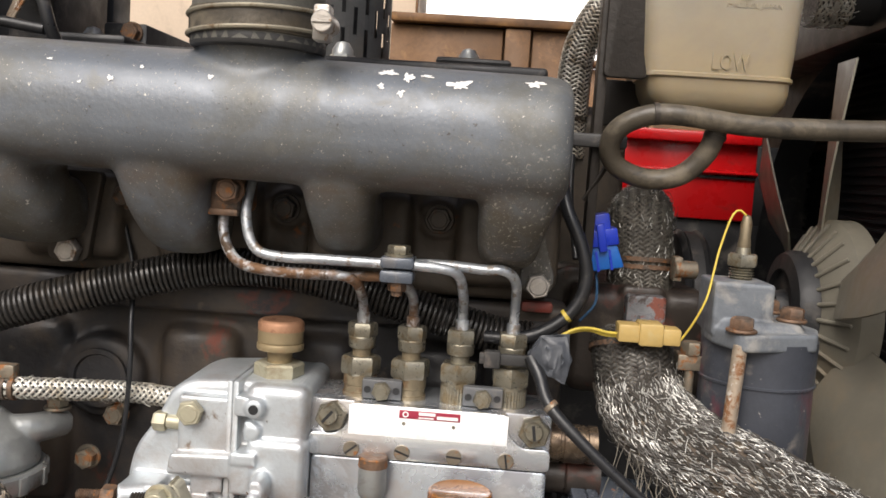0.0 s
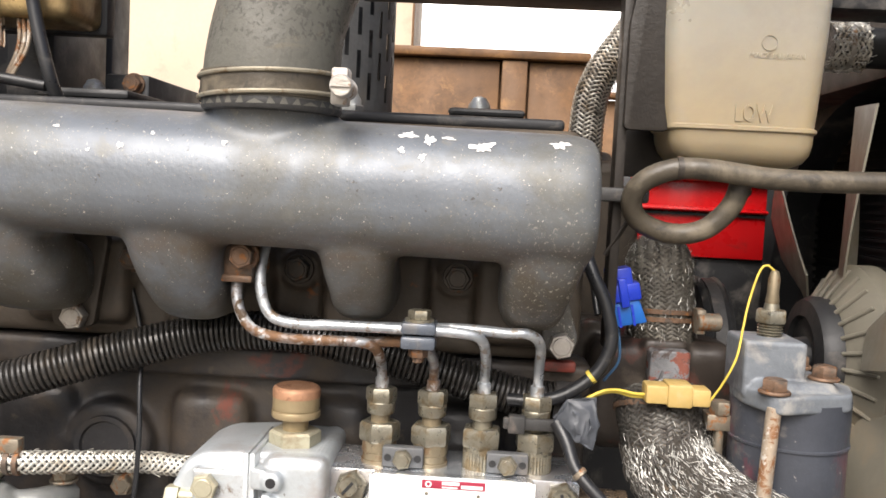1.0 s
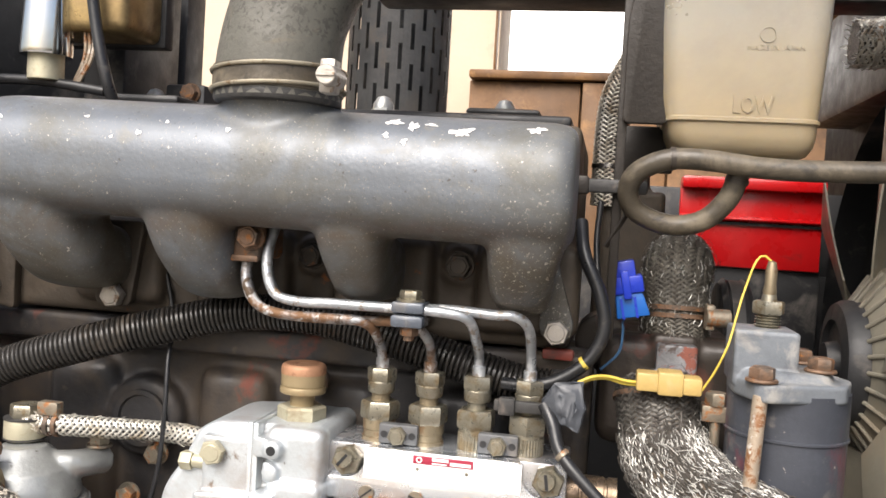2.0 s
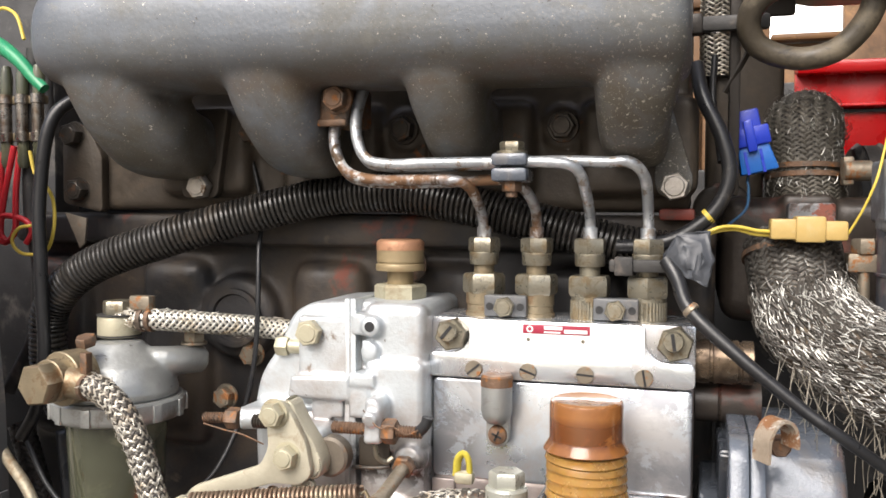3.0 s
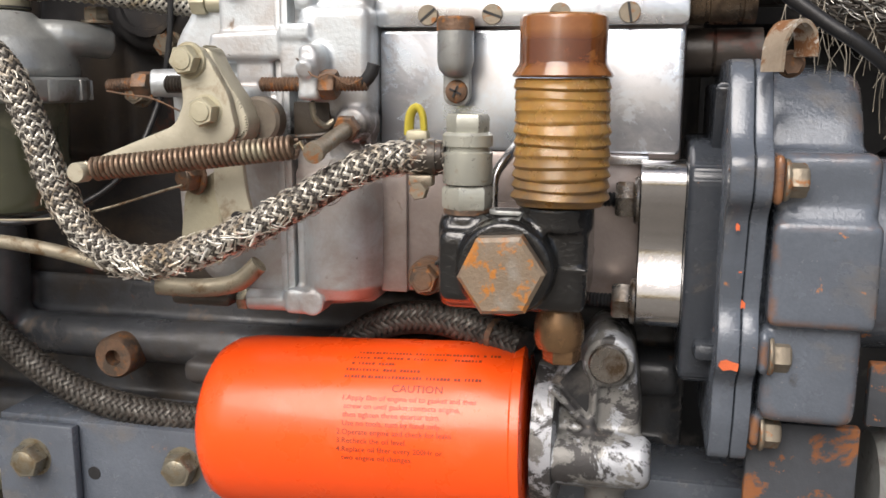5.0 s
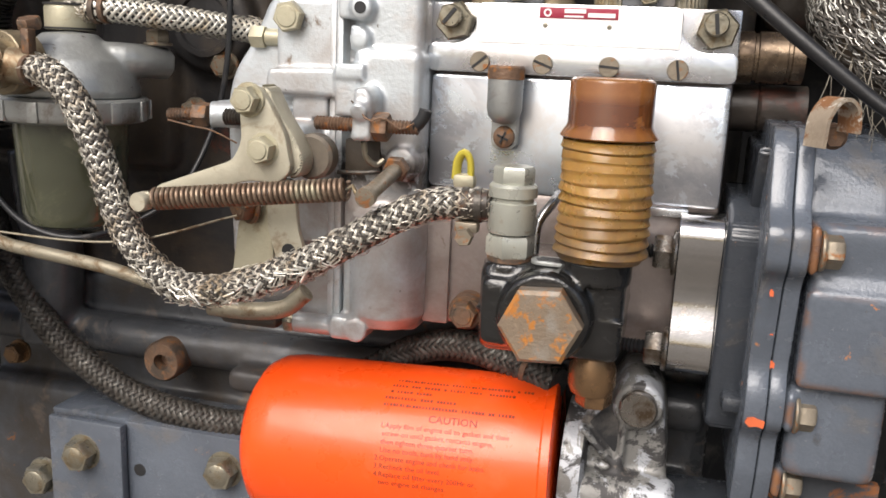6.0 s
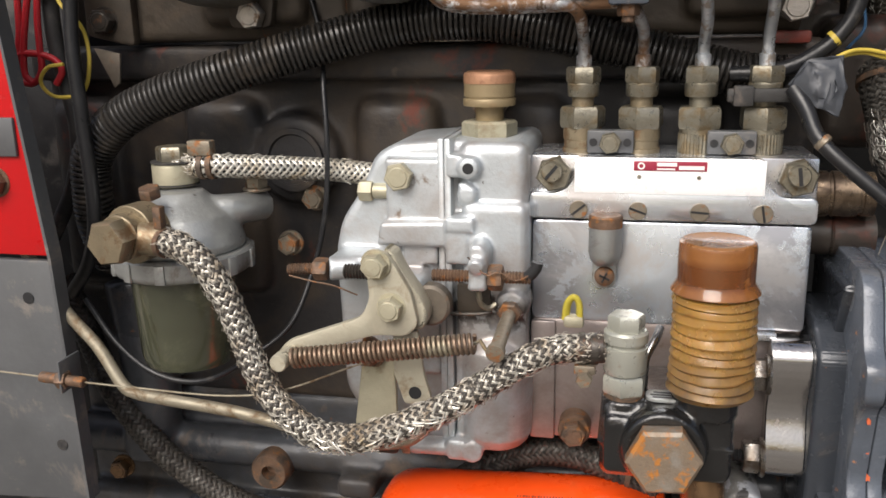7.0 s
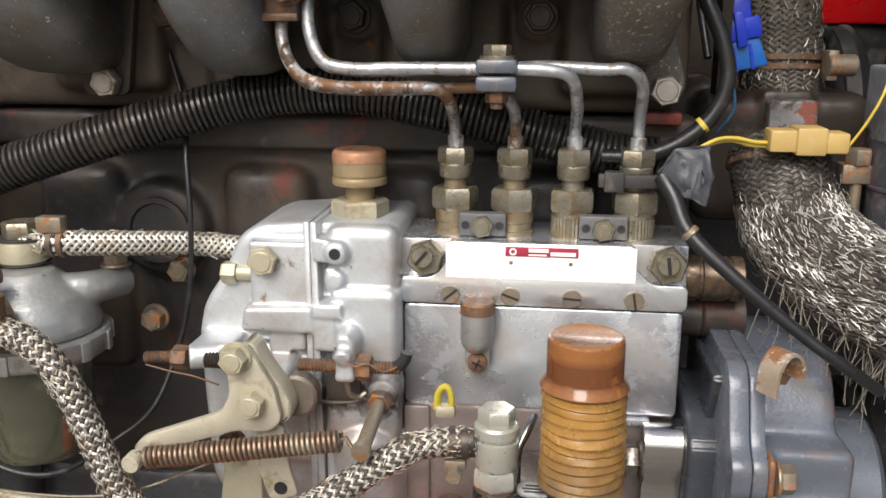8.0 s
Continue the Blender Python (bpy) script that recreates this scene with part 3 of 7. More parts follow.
# ---- the yard: ground, walls behind the machine ----
part("ground", box(-60, 60, -60, 60, -0.2, 0.0), M_GROUND)
tagged(bpy.data.objects["ground"], "plain unseen yard floor, kept dark to limit bounce light", "ground", kind="structure")
wall = thing("wall_wood", "brown plywood wall with an open gap above a rail", "wall", (0.5, 1.05, 0), kind="structure")
for x0, x1, top in ((-0.17, 0.028, 1.4255), (0.032, 0.076, 1.4255), (0.08, 0.182, 1.4255), (0.186, 0.290, 1.366), (0.294, 0.52, 1.70), (0.524, 0.80, 1.70), (0.804, 1.3, 1.4255), (1.304, 1.9, 1.4255)):
    part("plank", box(x0, x1, 1.04 - (0.012 if x0 == 0.032 else 0), 1.06, 0.0, top, 0.002), M_WOOD, wall)
part("backing", box(-0.17, 0.1848, 1.06, 1.075, 0.0, 1.435), M_WOOD, wall)
part("backing", box(0.1848, 1.9, 1.06, 1.075, 0.0, 1.36), M_WOOD, wall)
part("rail", box(-0.17, 0.184, 1.02, 1.059, 1.4275, 1.443, 0.004), M_WOOD, wall)
part("rail", box(0.184, 0.294, 1.02, 1.059, 1.368, 1.379, 0.004), M_WOOD, wall)
part("post", box(-0.1285, -0.1245, 1.03, 1.05, 1.443, 1.60, 0.001), M_WOOD, wall)
for x in (0.94, 1.25):
    part("post", box(x, x + 0.028, 1.025, 1.045, 1.443, 1.66, 0.003), M_WOOD, wall)
# Upper part is unseen, added to block the backdrop's glare on the manifold.
part("beam", box(-0.125, 1.9, 1.0, 1.06, 1.558, 3.0, 0.004), M_WOOD, wall)
part("backdrop", box(-30, 30, 24, 24.2, -2, 16), M_HAZE)
tagged(bpy.data.objects["backdrop"], "plain bright hazy sky far behind", "backdrop", kind="structure")
part("wall_beige", box(-3.5, -0.128, 1.10, 1.25, 0.0, 3.0, 0.003), M_BEIGE)
tagged(bpy.data.objects["wall_beige"], "plain beige plastered wall", "wall", kind="structure")
# Added black sheet that keeps the background dark at the rear.
part("bulkhead", box(-0.90, -0.425, 0.11, 0.14, 0.0, 1.60, 0.003), M_BLACKSTEEL)
tagged(bpy.data.objects["bulkhead"], "plain black sheet added to keep the rear of the bay dark", "bulkhead", kind="structure")
# Added black sheets give the gaps behind the engine a dark ground.
part("dark_backing", add(box(-0.42, 0.75, 0.46, 0.49, 0.0, 1.135, 0.003), box(0.085, 0.75, 0.462, 0.488, 1.10, 1.222, 0.003)), M_BLACKSTEEL)
tagged(bpy.data.objects["dark_backing"], "plain black sheet added to keep the far side of the bay dark", "bulkhead", kind="structure")

chassis = thing("chassis", "dark steel chassis rails and blocks under the engine", "chassis", (-0.1, 0.2, 0.0), kind="structure")
for y in (0.05, 0.30):
    part("rail", box(-0.95, 0.70, y, y + 0.06, 0.48, 0.60, 0.004), M_BLACKSTEEL, chassis)
for x in (-0.85, 0.48):
    part("support_block", box(x, x + 0.14, 0.03, 0.38, 0.0, 0.48, 0.006), M_BLACKSTEEL, chassis)

# ---- engine block and head ----
block = thing("engine_block", "greasy dark grey cast iron engine block", "engine", (-0.15, 0.18, 0.60))
cast = [box(-0.42, 0.085, 0.075, 0.34, 0.84, 1.085, 0.006)]
case_ = [box(-0.42, 0.085, 0.0735, 0.342, 0.60, 0.845, 0.006)]
for x in (-0.385, -0.285, -0.165, -0.085, 0.005):
    cast.append(box(x - 0.03, x + 0.026, 0.062, 0.09, 0.92, 1.055, 0.012, 3))
cast.append(box(-0.42, 0.085, 0.058, 0.1, 1.066, 1.088, 0.004))
case_.append(tube([(-0.42, 0.062, 0.808), (-0.25, 0.062, 0.806), (0.08, 0.062, 0.81)], 0.014, 16))
case_.append(box(-0.2067, -0.1793, 0.03, 0.09, 0.79, 0.8054, 0.004))
case_.append(box(-0.42, 0.08, 0.055, 0.1, 0.60, 0.765, 0.01, 3))
cast.append(lathe([(0, 0), (0.030, 0), (0.030, 0.012), (0.026, 0.016), (0, 0.016)], (-0.235, 0.078, 1.015), FRONT, 30))
case_.append(tube([(-0.36, 0.06, 0.93), (-0.35, 0.055, 0.86), (-0.355, 0.055, 0.80)], 0.02, 14))
part("casting", add(*cast), M_BLOCK, block, fuse=0.0028, relax=5)
part("crankcase", add(*case_), M_CASE, block, "blue-grey painted crankcase", fuse=0.0026, relax=4)
part("core_plug", lathe([(0, 0), (0.0205, 0), (0.0205, 0.003), (0.017, 0.003), (0.016, 0.001), (0, 0.001)], (-0.235, 0.0615, 1.015), FRONT, 30), M_BLOCK, block, "round pressed core plug")
part("core_plug", lathe([(0, 0), (0.012, 0), (0.012, 0.004), (0.009, 0.005), (0, 0.002)], (-0.105, 0.058, 1.055), FRONT, 24), M_RUST, block, "small rusty red plug")
part("drain_boss", lathe([(0, 0), (0.0135, 0), (0.0135, 0.016), (0.012, 0.018), (0.0052, 0.018), (0.0045, 0.010), (0, 0.010)], (-0.2575, 0.055, 0.8007), FRONT, 26), M_RUST, block, "rusty threaded boss")
bolt(BOLT_BR, (-0.3781, 0.050, 0.7876), FRONT, block, 10)
bolt(BOLT_12, (-0.222, 0.062, 0.99), FRONT, block, 5)
bolt(BOLT_12, (-0.236, 0.05, 0.962), FRONT, block, 25)

head = thing("cylinder_head", "oily cast cylinder head with bolted ports", "engine part", (-0.14, 0.15, 1.088))
hc = [box(-0.345, 0.069, 0.056, 0.26, 1.090, 1.238, 0.005)]
for x in (-0.25, -0.157, -0.057, 0.04):
    hc.append(box(x - 0.034, x + 0.034, 0.044, 0.07, 1.100, 1.158, 0.006))
for x in (-0.207, -0.107, -0.006):
    hc.append(lathe([(0, 0), (0.013, 0), (0.013, 0.014), (0, 0.016)], (x, 0.066, 1.142), FRONT, 20))
part("casting", add(*hc), M_HEAD, head, fuse=0.0025, relax=4)
part("rear_housing", add(box(0.079, 0.120, 0.195, 0.27, 1.092, 1.226, 0.008, 3), box(0.075, 0.112, 0.21, 0.262, 1.21, 1.234, 0.006, 3), box(0.10, 0.133, 0.195, 0.25, 1.120, 1.2035, 0.003)), M_HEAD, head, "oily dark housing behind the thermostat", fuse=0.0025, relax=4)
part("side_plate", prism(rounded([(-0.366, 1.095), (-0.333, 1.088), (-0.333, 1.128), (-0.345, 1.15), (-0.366, 1.15)], 0.004), "y", 0.048, 0.056, 0.001), M_HEAD, head)
bolt(BOLT_D14, (-0.356, 0.048, 1.1435), FRONT, head, 12)
bolt(BOLT_D14, (-0.352, 0.048, 1.104), FRONT, head, 2)
for x, z, s, me in ((-0.2145, 1.1425, 8, BOLT_RUST), (-0.107, 1.1418, 20, BOLT_D14), (-0.0052, 1.1415, 0, BOLT_D14)):
    bolt(me, (x, 0.049, z), FRONT, head, s)
part("primer_patch", box(0.052, 0.0725, 0.0465, 0.056, 1.0850, 1.0920, 0.002), M_PRIMER, head, "bare red primer at the gasket corner")
cover = thing("rocker_cover", "black sheet rocker cover with domed nuts", "engine part", (-0.14, 0.18, 1.238))
part("shell", box(-0.335, 0.06, 0.085, 0.255, 1.239, 1.247, 0.003, 3), M_BLACKSTEEL, cover)
for x0, x1, z in ((-0.02, 0.035, 1.2555), (-0.20, -0.148, 1.262), (-0.32, -0.25, 1.257)):
    part("raised_pad", box(x0, x1, 0.12, 0.20, 1.250, z, 0.003), M_BLACKSTEEL, cover)
for x in (0.0018, -0.099, -0.303):
    part("domed_nut", add(hexa((x, 0.182, 1.2525), UP, 0.0185, 0.007), lathe([(0.0088, 0.0065), (0.0084, 0.011), (0.005, 0.0165), (0, 0.018)], (x, 0.182, 1.2525), UP, 18)), M_CAPALU, cover)
part("filler_ring", lathe([(0, 0), (0.028, 0), (0.028, 0.006), (0.024, 0.009), (0, 0.009)], (-0.178, 0.15, 1.2615), UP, 30), M_BLACKSTEEL, cover)

# ---- intake manifold ----
manifold = thing("intake_manifold", "dark grey painted cast intake manifold, chipped and dusty", "intake manifold", (-0.13, 0.0, 1.11))


def section(x, cy, cz, ry, rz, n=32, e=2.15):
    out = []
    for i in range(n):
        a = 2 * math.pi * i / n
        c, s = math.cos(a), math.sin(a)
        q = e if s > 0 else e + 0.9
        out.append((x, cy + ry * math.copysign(abs(c) ** (2 / q), c), cz + rz * math.copysign(abs(s) ** (2 / q), s)))
    return out


def loft(rows):
    bm = bmesh.new()
    rings = [[bm.verts.new(p) for p in row] for row in rows]
    for a, b in zip(rings, rings[1:]):
        for i in range(len(a)):
            j = (i + 1) % len(a)
            bm.faces.new((a[i], a[j], b[j], b[i]))
    bm.faces.new(rings[0])
    bm.faces.new(rings[-1][::-1])
    return bm


def lie(x):
    """Height of the axis, which sinks a little towards the front of the engine."""
    return 1.1967 - 0.0145 * (x + 0.13)


rows = []
for x, k, dz in ((-0.3185, 0.35, -0.004), (-0.3175, 0.55, -0.003), (-0.314, 0.74, -0.002), (-0.307, 0.89, -0.001), (-0.297, 0.97, 0), (-0.285, 1.0, 0), (-0.15, 1.0, 0), (0.055, 1.0, 0), (0.063, 0.975, 0), (0.0675, 0.91, 0), (0.0695, 0.82, 0)):
    rows.append(section(x, -0.009, lie(x) + dz, 0.0435 * k, 0.0366 * k))
pieces = [loft(rows)]
RUNNERS = (
    (((-0.312, -0.236), (-0.300, -0.242), (-0.291, -0.231), (-0.288, -0.234), (-0.286, -0.236)), 0.0),
    (((-0.207, -0.125), (-0.1915, -0.1375), (-0.184, -0.137), (-0.182, -0.140), (-0.182, -0.140)), 0.0),
    (((-0.096, -0.026), (-0.0825, -0.0380), (-0.0783, -0.0407), (-0.080, -0.041), (-0.080, -0.041)), 0.0055),
    (((0.008, 0.0685), (0.0205, 0.0680), (0.0205, 0.0600), (0.0205, 0.0580), (0.0205, 0.057)), 0.0045),
)
for edges, rise in RUNNERS:
    line = curve([(0, -0.018, 1.196), (0, -0.0150, 1.172), (0, -0.0065, 1.1500 + rise), (0, 0.012, 1.1360 + rise), (0, 0.052, 1.131 + rise)], 0.005)
    bm = bmesh.new()
    prev = None
    for i, (p, t, u, v) in enumerate(frames(line)):
        f = i / (len(line) - 1)
        g = min(3.999, f * 4)
        (l0, r0), (l1, r1) = edges[int(g)], edges[int(g) + 1]
        lx, rx = l0 + (l1 - l0) * (g % 1), r0 + (r1 - r0) * (g % 1)
        w = (rx - lx) / 2
        p = Vector(((lx + rx) / 2, p.y, p.z))
        d = 0.0300 - 0.0090 * f
        across = Vector((1, 0, 0))
        norm = t.cross(across).normalized()
        ring = []
        for k in range(24):
            a = 2 * math.pi * k / 24
            c, s = math.cos(a), math.sin(a)
            ring.append(bm.verts.new(p + across * w * math.copysign(abs(c) ** 0.62, c) + norm * d * math.copysign(abs(s) ** 0.62, s)))
        if prev:
            for k in range(24):
                bm.faces.new((prev[k], prev[(k + 1) % 24], ring[(k + 1) % 24], ring[k]))
        else:
            bm.faces.new(ring)
        prev = ring
    bm.faces.new(prev[::-1])
    bmesh.ops.recalc_face_normals(bm, faces=bm.faces)
    pieces.append(bm)
pieces.append(lathe([(0, -0.03), (0.034, -0.03), (0.0345, -0.001), (0.0355, 0.008), (0.036, 0.02), (0, 0.02)], (-0.112, -0.010, 1.226), UP, 30))
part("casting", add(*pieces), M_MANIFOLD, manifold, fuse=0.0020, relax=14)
ears = [prism(rounded([(-0.262, 1.098), (-0.235, 1.098), (-0.226, 1.158), (-0.262, 1.158)], 0.006), "y", 0.038, 0.046, 0.0012),
        prism(rounded([(0.0532, 1.1522), (0.0582, 1.152), (0.0715, 1.1087), (0.0697, 1.1), (0.0613, 1.0964), (0.0517, 1.1), (0.0493, 1.1082)], 0.004), "y", 0.038, 0.046, 0.0012)]
for e, m in zip(ears, (M_HEAD, M_MANIFOLD)):
    part("flange_ear", e, m, manifold)
bolt(BOLT_14, (-0.2453, 0.037, 1.1055), FRONT, manifold, 8)
bolt(BOLT_14, (0.0609, 0.037, 1.1045), FRONT, manifold, 14)
# pale chips where the paint has come off, laid on the rounded front
for cx, cz, w, h, sd in ((0.006, 1.2200, 0.0125, 0.0062, 1), (0.047, 1.2232, 0.011, 0.0042, 2), (-0.0335, 1.2248, 0.009, 0.0045, 3), (-0.022, 1.2225, 0.0055, 0.0068, 4), (-0.036, 1.2165, 0.004, 0.0035, 5), (-0.025, 1.2130, 0.0048, 0.0035, 6),
                        (-0.1835, 1.2115, 0.0036, 0.0036, 7), (-0.129, 1.2155, 0.0026, 0.0038, 8), (-0.168, 1.2190, 0.0022, 0.0022, 9), (-0.281, 1.2175, 0.0022, 0.0045, 10), (-0.277, 1.2185, 0.0042, 0.0022, 11), (-0.012, 1.2240, 0.007, 0.002, 12), (-0.22, 1.2205, 0.003, 0.002, 13), (-0.2, 1.2085, 0.002, 0.002, 14)):
    rng = random.Random(sd)
    bm = bmesh.new()
    ring = []
    ph = [rng.uniform(0, 6.28) for _ in range(4)]
    for k in range(44):
        a = 2 * math.pi * k / 44
        q = 0.80 + 0.20 * math.sin(2 * a + ph[0]) + 0.20 * math.sin(3 * a + ph[1]) + 0.17 * math.sin(5 * a + ph[2]) + 0.15 * math.sin(9 * a + ph[3])
        x, z = cx + math.cos(a) * w * 0.5 * q, cz + math.sin(a) * h * 0.5 * q
        u = min(0.995, abs(z - lie(cx)) / 0.0366)
        y = -0.009 - 0.0435 * (1 - u ** 2.15) ** (1 / 2.15) - 0.0003
        ring.append(bm.verts.new((x, y, z)))
    f = bm.faces.new(ring)
    ext = bmesh.ops.extrude_face_region(bm, geom=[f])
    for g in ext["geom"]:
        if isinstance(g, bmesh.types.BMVert):
            g.co.y += 0.004
    part("paint_chip", bm, M_CHIP, manifold, "bare pale patch in the paint")

# ---- rubber intake duct and its clamp ----
duct = thing("intake_duct", "weathered grey rubber intake duct with crazed surface", "duct", (-0.112, -0.014, 1.236))
part("hose", tube([(-0.112, -0.016, 1.237), (-0.112, -0.016, 1.262), (-0.108, -0.012, 1.292), (-0.096, -0.004, 1.325), (-0.07, 0.01, 1.36), (-0.03, 0.03, 1.39)], lambda f, s: 0.0385 - 0.0025 * min(1, f * 4), 32, 0.006), M_INTAKE, duct)
part("cuff", lathe([(0.0350, 0), (0.0375, 0.0004), (0.0384, 0.0020), (0.0384, 0.0062), (0.0376, 0.0074), (0.0350, 0.0078)], (-0.112, -0.016, 1.2338), UP, 40), M_RUBBER, duct, "dark rolled rubber cuff")
band = thing("hose_clamp", "dusty wire hose clamp with a square screw block", "clamp", (-0.112, -0.016, 1.247))
for z, dx in ((1.2425, 0.0), (1.2535, 0.0)):
    pts = [(-0.112 + 0.0398 * math.cos(a), -0.016 + 0.0398 * math.sin(a), z + 0.002 * math.cos(a)) for a in [2 * math.pi * i / 40 for i in range(41)]]
    part("wire_ring", tube(pts, 0.0013, 8, smooth=False), M_RODZ, band)
part("strap", lathe([(0.0375, 0), (0.0392, 0.0003), (0.0392, 0.0137), (0.0375, 0.014)], (-0.112, -0.016, 1.2410), UP, 40), M_DUSTHOSE, band, "dusty tan strap")
part("screw_block", box(-0.0725, -0.0635, -0.058, -0.046, 1.237, 1.2560, 0.0015), M_BOLTP, band)
part("screw", add(rod((-0.066, -0.066, 1.246), (-0.066, -0.045, 1.246), 0.0058), box(-0.0712, -0.0608, -0.0672, -0.0655, 1.2452, 1.2468)), M_BOLTP, band, "slotted clamp screw")

# ---- injector pipes ----
pipes = []
PIPE_LINES = [
    [(-0.117, 0.030, 1.185), (-0.117, 0.004, 1.163), (-0.1172, -0.008, 1.140), (-0.111, -0.011, 1.1215), (-0.097, -0.012, 1.1165), (-0.07, -0.012, 1.1167), (-0.034, -0.012, 1.1168), (-0.004, -0.012, 1.1165), (0.0105, -0.008, 1.1130), (0.0146, 0.004, 1.100), (0.0148, 0.022, 1.086), (0.0148, 0.024, 1.072)],
    [(-0.120, 0.040, 1.185), (-0.1200, 0.014, 1.163), (-0.1205, 0.002, 1.140), (-0.1135, -0.001, 1.1200), (-0.098, -0.003, 1.1152), (-0.07, -0.003, 1.1152), (-0.034, -0.003, 1.1160), (0.0, -0.004, 1.1175), (0.026, -0.005, 1.1165), (0.0385, -0.004, 1.1165), (0.0460, 0.006, 1.1085), (0.0472, 0.022, 1.090), (0.0472, 0.024, 1.072)],
    [(-0.130, 0.030, 1.18), (-0.130, 0.0, 1.152), (-0.1305, -0.008, 1.130), (-0.1225, -0.010, 1.1135), (-0.106, -0.010, 1.1078), (-0.08, -0.010, 1.1073), (-0.0585, -0.008, 1.1072), (-0.0495, -0.002, 1.1025), (-0.0478, 0.018, 1.088), (-0.0478, 0.024, 1.072)],
    [(-0.133, 0.040, 1.18), (-0.1332, 0.010, 1.152), (-0.1335, 0.001, 1.130), (-0.1250, -0.001, 1.1120), (-0.108, -0.002, 1.1064), (-0.07, -0.002, 1.1060), (-0.036, -0.002, 1.1075), (-0.024, 0.0, 1.1065), (-0.0172, 0.014, 1.096), (-0.0162, 0.024, 1.084), (-0.0162, 0.024, 1.072)],
]
for pts, metal in zip(PIPE_LINES, (M_PIPE, M_PIPE, M_PIPE_R, M_PIPE_R)):
    t = thing("injector_pipe", "bent zinc-plated steel injector pipe with rust spots", "pipe", pts[-1], "injector pipes")
    part("pipe", tube(pts, 0.0031, 14, 0.003), metal, t)
    e = pts[-1]
    part("sleeve", rod((e[0], e[1], 1.071), (e[0], e[1], 1.081), 0.0042), metal, t)
clampt = thing("pipe_clamp", "blue-grey two-piece pipe clamp with a through bolt", "clamp", (-0.0245, -0.01, 1.113))
part("upper_half", box(-0.0345, -0.0145, -0.0185, 0.004, 1.1145, 1.1215, 0.002), M_GREY, clampt)
part("lower_half", box(-0.0345, -0.0145, -0.0185, 0.004, 1.1060, 1.1135, 0.002), M_GREY, clampt)
part("bolt", add(lathe([(0, 0), (0.0085, 0), (0.0085, 0.0016), (0, 0.0016)], (-0.0245, -0.009, 1.1212), UP, 20), hexa((-0.0245, -0.009, 1.1225), UP, 0.0118, 0.0055, 10)), M_ZINC, clampt)
part("nut", add(hexa((-0.0245, -0.009, 1.1062), DOWN, 0.0098, 0.0055), rod((-0.0245, -0.009, 1.103), (-0.0245, -0.009, 1.0975), 0.0032)), M_RUST, clampt)
clip2 = thing("pipe_clip", "small rusty steel clip bolted over the pipes", "clamp", (-0.121, 0.0, 1.15))
part("strap", box(-0.1385, -0.1207, -0.0125, 0.03, 1.1395, 1.1640, 0.003), M_RUST, clip2)
part("lip", box(-0.1385, -0.1207, -0.0145, -0.010, 1.1385, 1.1425, 0.001), M_RUST, clip2)
bolt(BOLT_RUST, (-0.1262, -0.0130, 1.1540), FRONT, clip2, 20)

# ---- corrugated conduit ----
cond = thing("corrugated_conduit", "dusty black corrugated plastic wiring conduit", "conduit", (-0.25, 0.01, 1.07))
cpath = [(-0.357, 0.035, 0.950), (-0.3560, 0.022, 0.975), (-0.3548, 0.018, 0.9965), (-0.3486, 0.016, 1.0255), (-0.3166, 0.014, 1.0514), (-0.2585, 0.020, 1.0722), (-0.2067, 0.034, 1.0874), (-0.1561, 0.043, 1.0994), (-0.1073, 0.045, 1.1011), (-0.06, 0.045, 1.0928), (-0.0069, 0.045, 1.0799), (0.0367, 0.046, 1.0688), (0.068, 0.048, 1.066)]
part("sleeve", tube(cpath, lambda f, s: 0.0126 - 0.0024 * max(0.0, math.cos(2 * math.pi * s / 0.0034)) ** 1.5, 20, 0.00042), M_CONDUIT, cond, angle=70)
part("tape_cuff", lathe([(0, 0), (0.0125, 0), (0.0128, 0.002), (0.0126, 0.016), (0, 0.016)], (0.060, 0.048, 1.0665), RIGHT, 20), M_RUBBER, cond, "black tape wound round the end")


# ---- injection pump ----
pump = thing("injection_pump", "aluminium in-line diesel injection pump with governor", "injection pump", (-0.05, 0.03, 0.85))
# main housing
part("housing", add(box(-0.0730, 0.0575, 0.004, 0.075, 0.8620, 0.9360, 0.003), box(-0.0735, 0.0735, 0.010, 0.075, 0.930, 0.996, 0.002)), M_ALU_D, pump)
part("side_panel", box(-0.0730, -0.0590, 0.0015, 0.006, 0.8620, 0.9345, 0.001), M_ALU_D, pump)
part("tappet_cover", prism(rounded([(-0.0728, 0.9358), (0.0728, 0.9352), (0.0728, 0.9932), (-0.0728, 0.9932)], 0.003), "y", 0.0030, 0.011, 0.0012), M_COVER, pump, "bright pressed tappet cover with dull stains")
part("foot_ledge", box(0.036, 0.059, -0.001, 0.03, 0.9305, 0.9345, 0.0006), M_ALU_M, pump)
# gallery block
gal = part("gallery_block", add(box(-0.0748, 0.0741, 0.0062, 0.055, 0.9946, 1.0284, 0.0012),
     prism(rounded([(-0.0748, 0.9946), (0.0741, 0.9946), (0.0741, 1.0085), (0.0560, 1.0085), (0.0478, 1.016), (0.0478, 1.0284), (-0.0502, 1.0284), (-0.0502, 1.016), (-0.058, 1.0085), (-0.0748, 1.0085)], 0.004), "y", 0.0, 0.0075, 0.0008)), M_ALU_M, pump, "machined aluminium fuel gallery block")
part("name_plate", box(-0.0500, 0.0475, -0.0007, 0.001, 1.0092, 1.0276, 0.0003), M_PLATE, gal, "bright plain name plate")
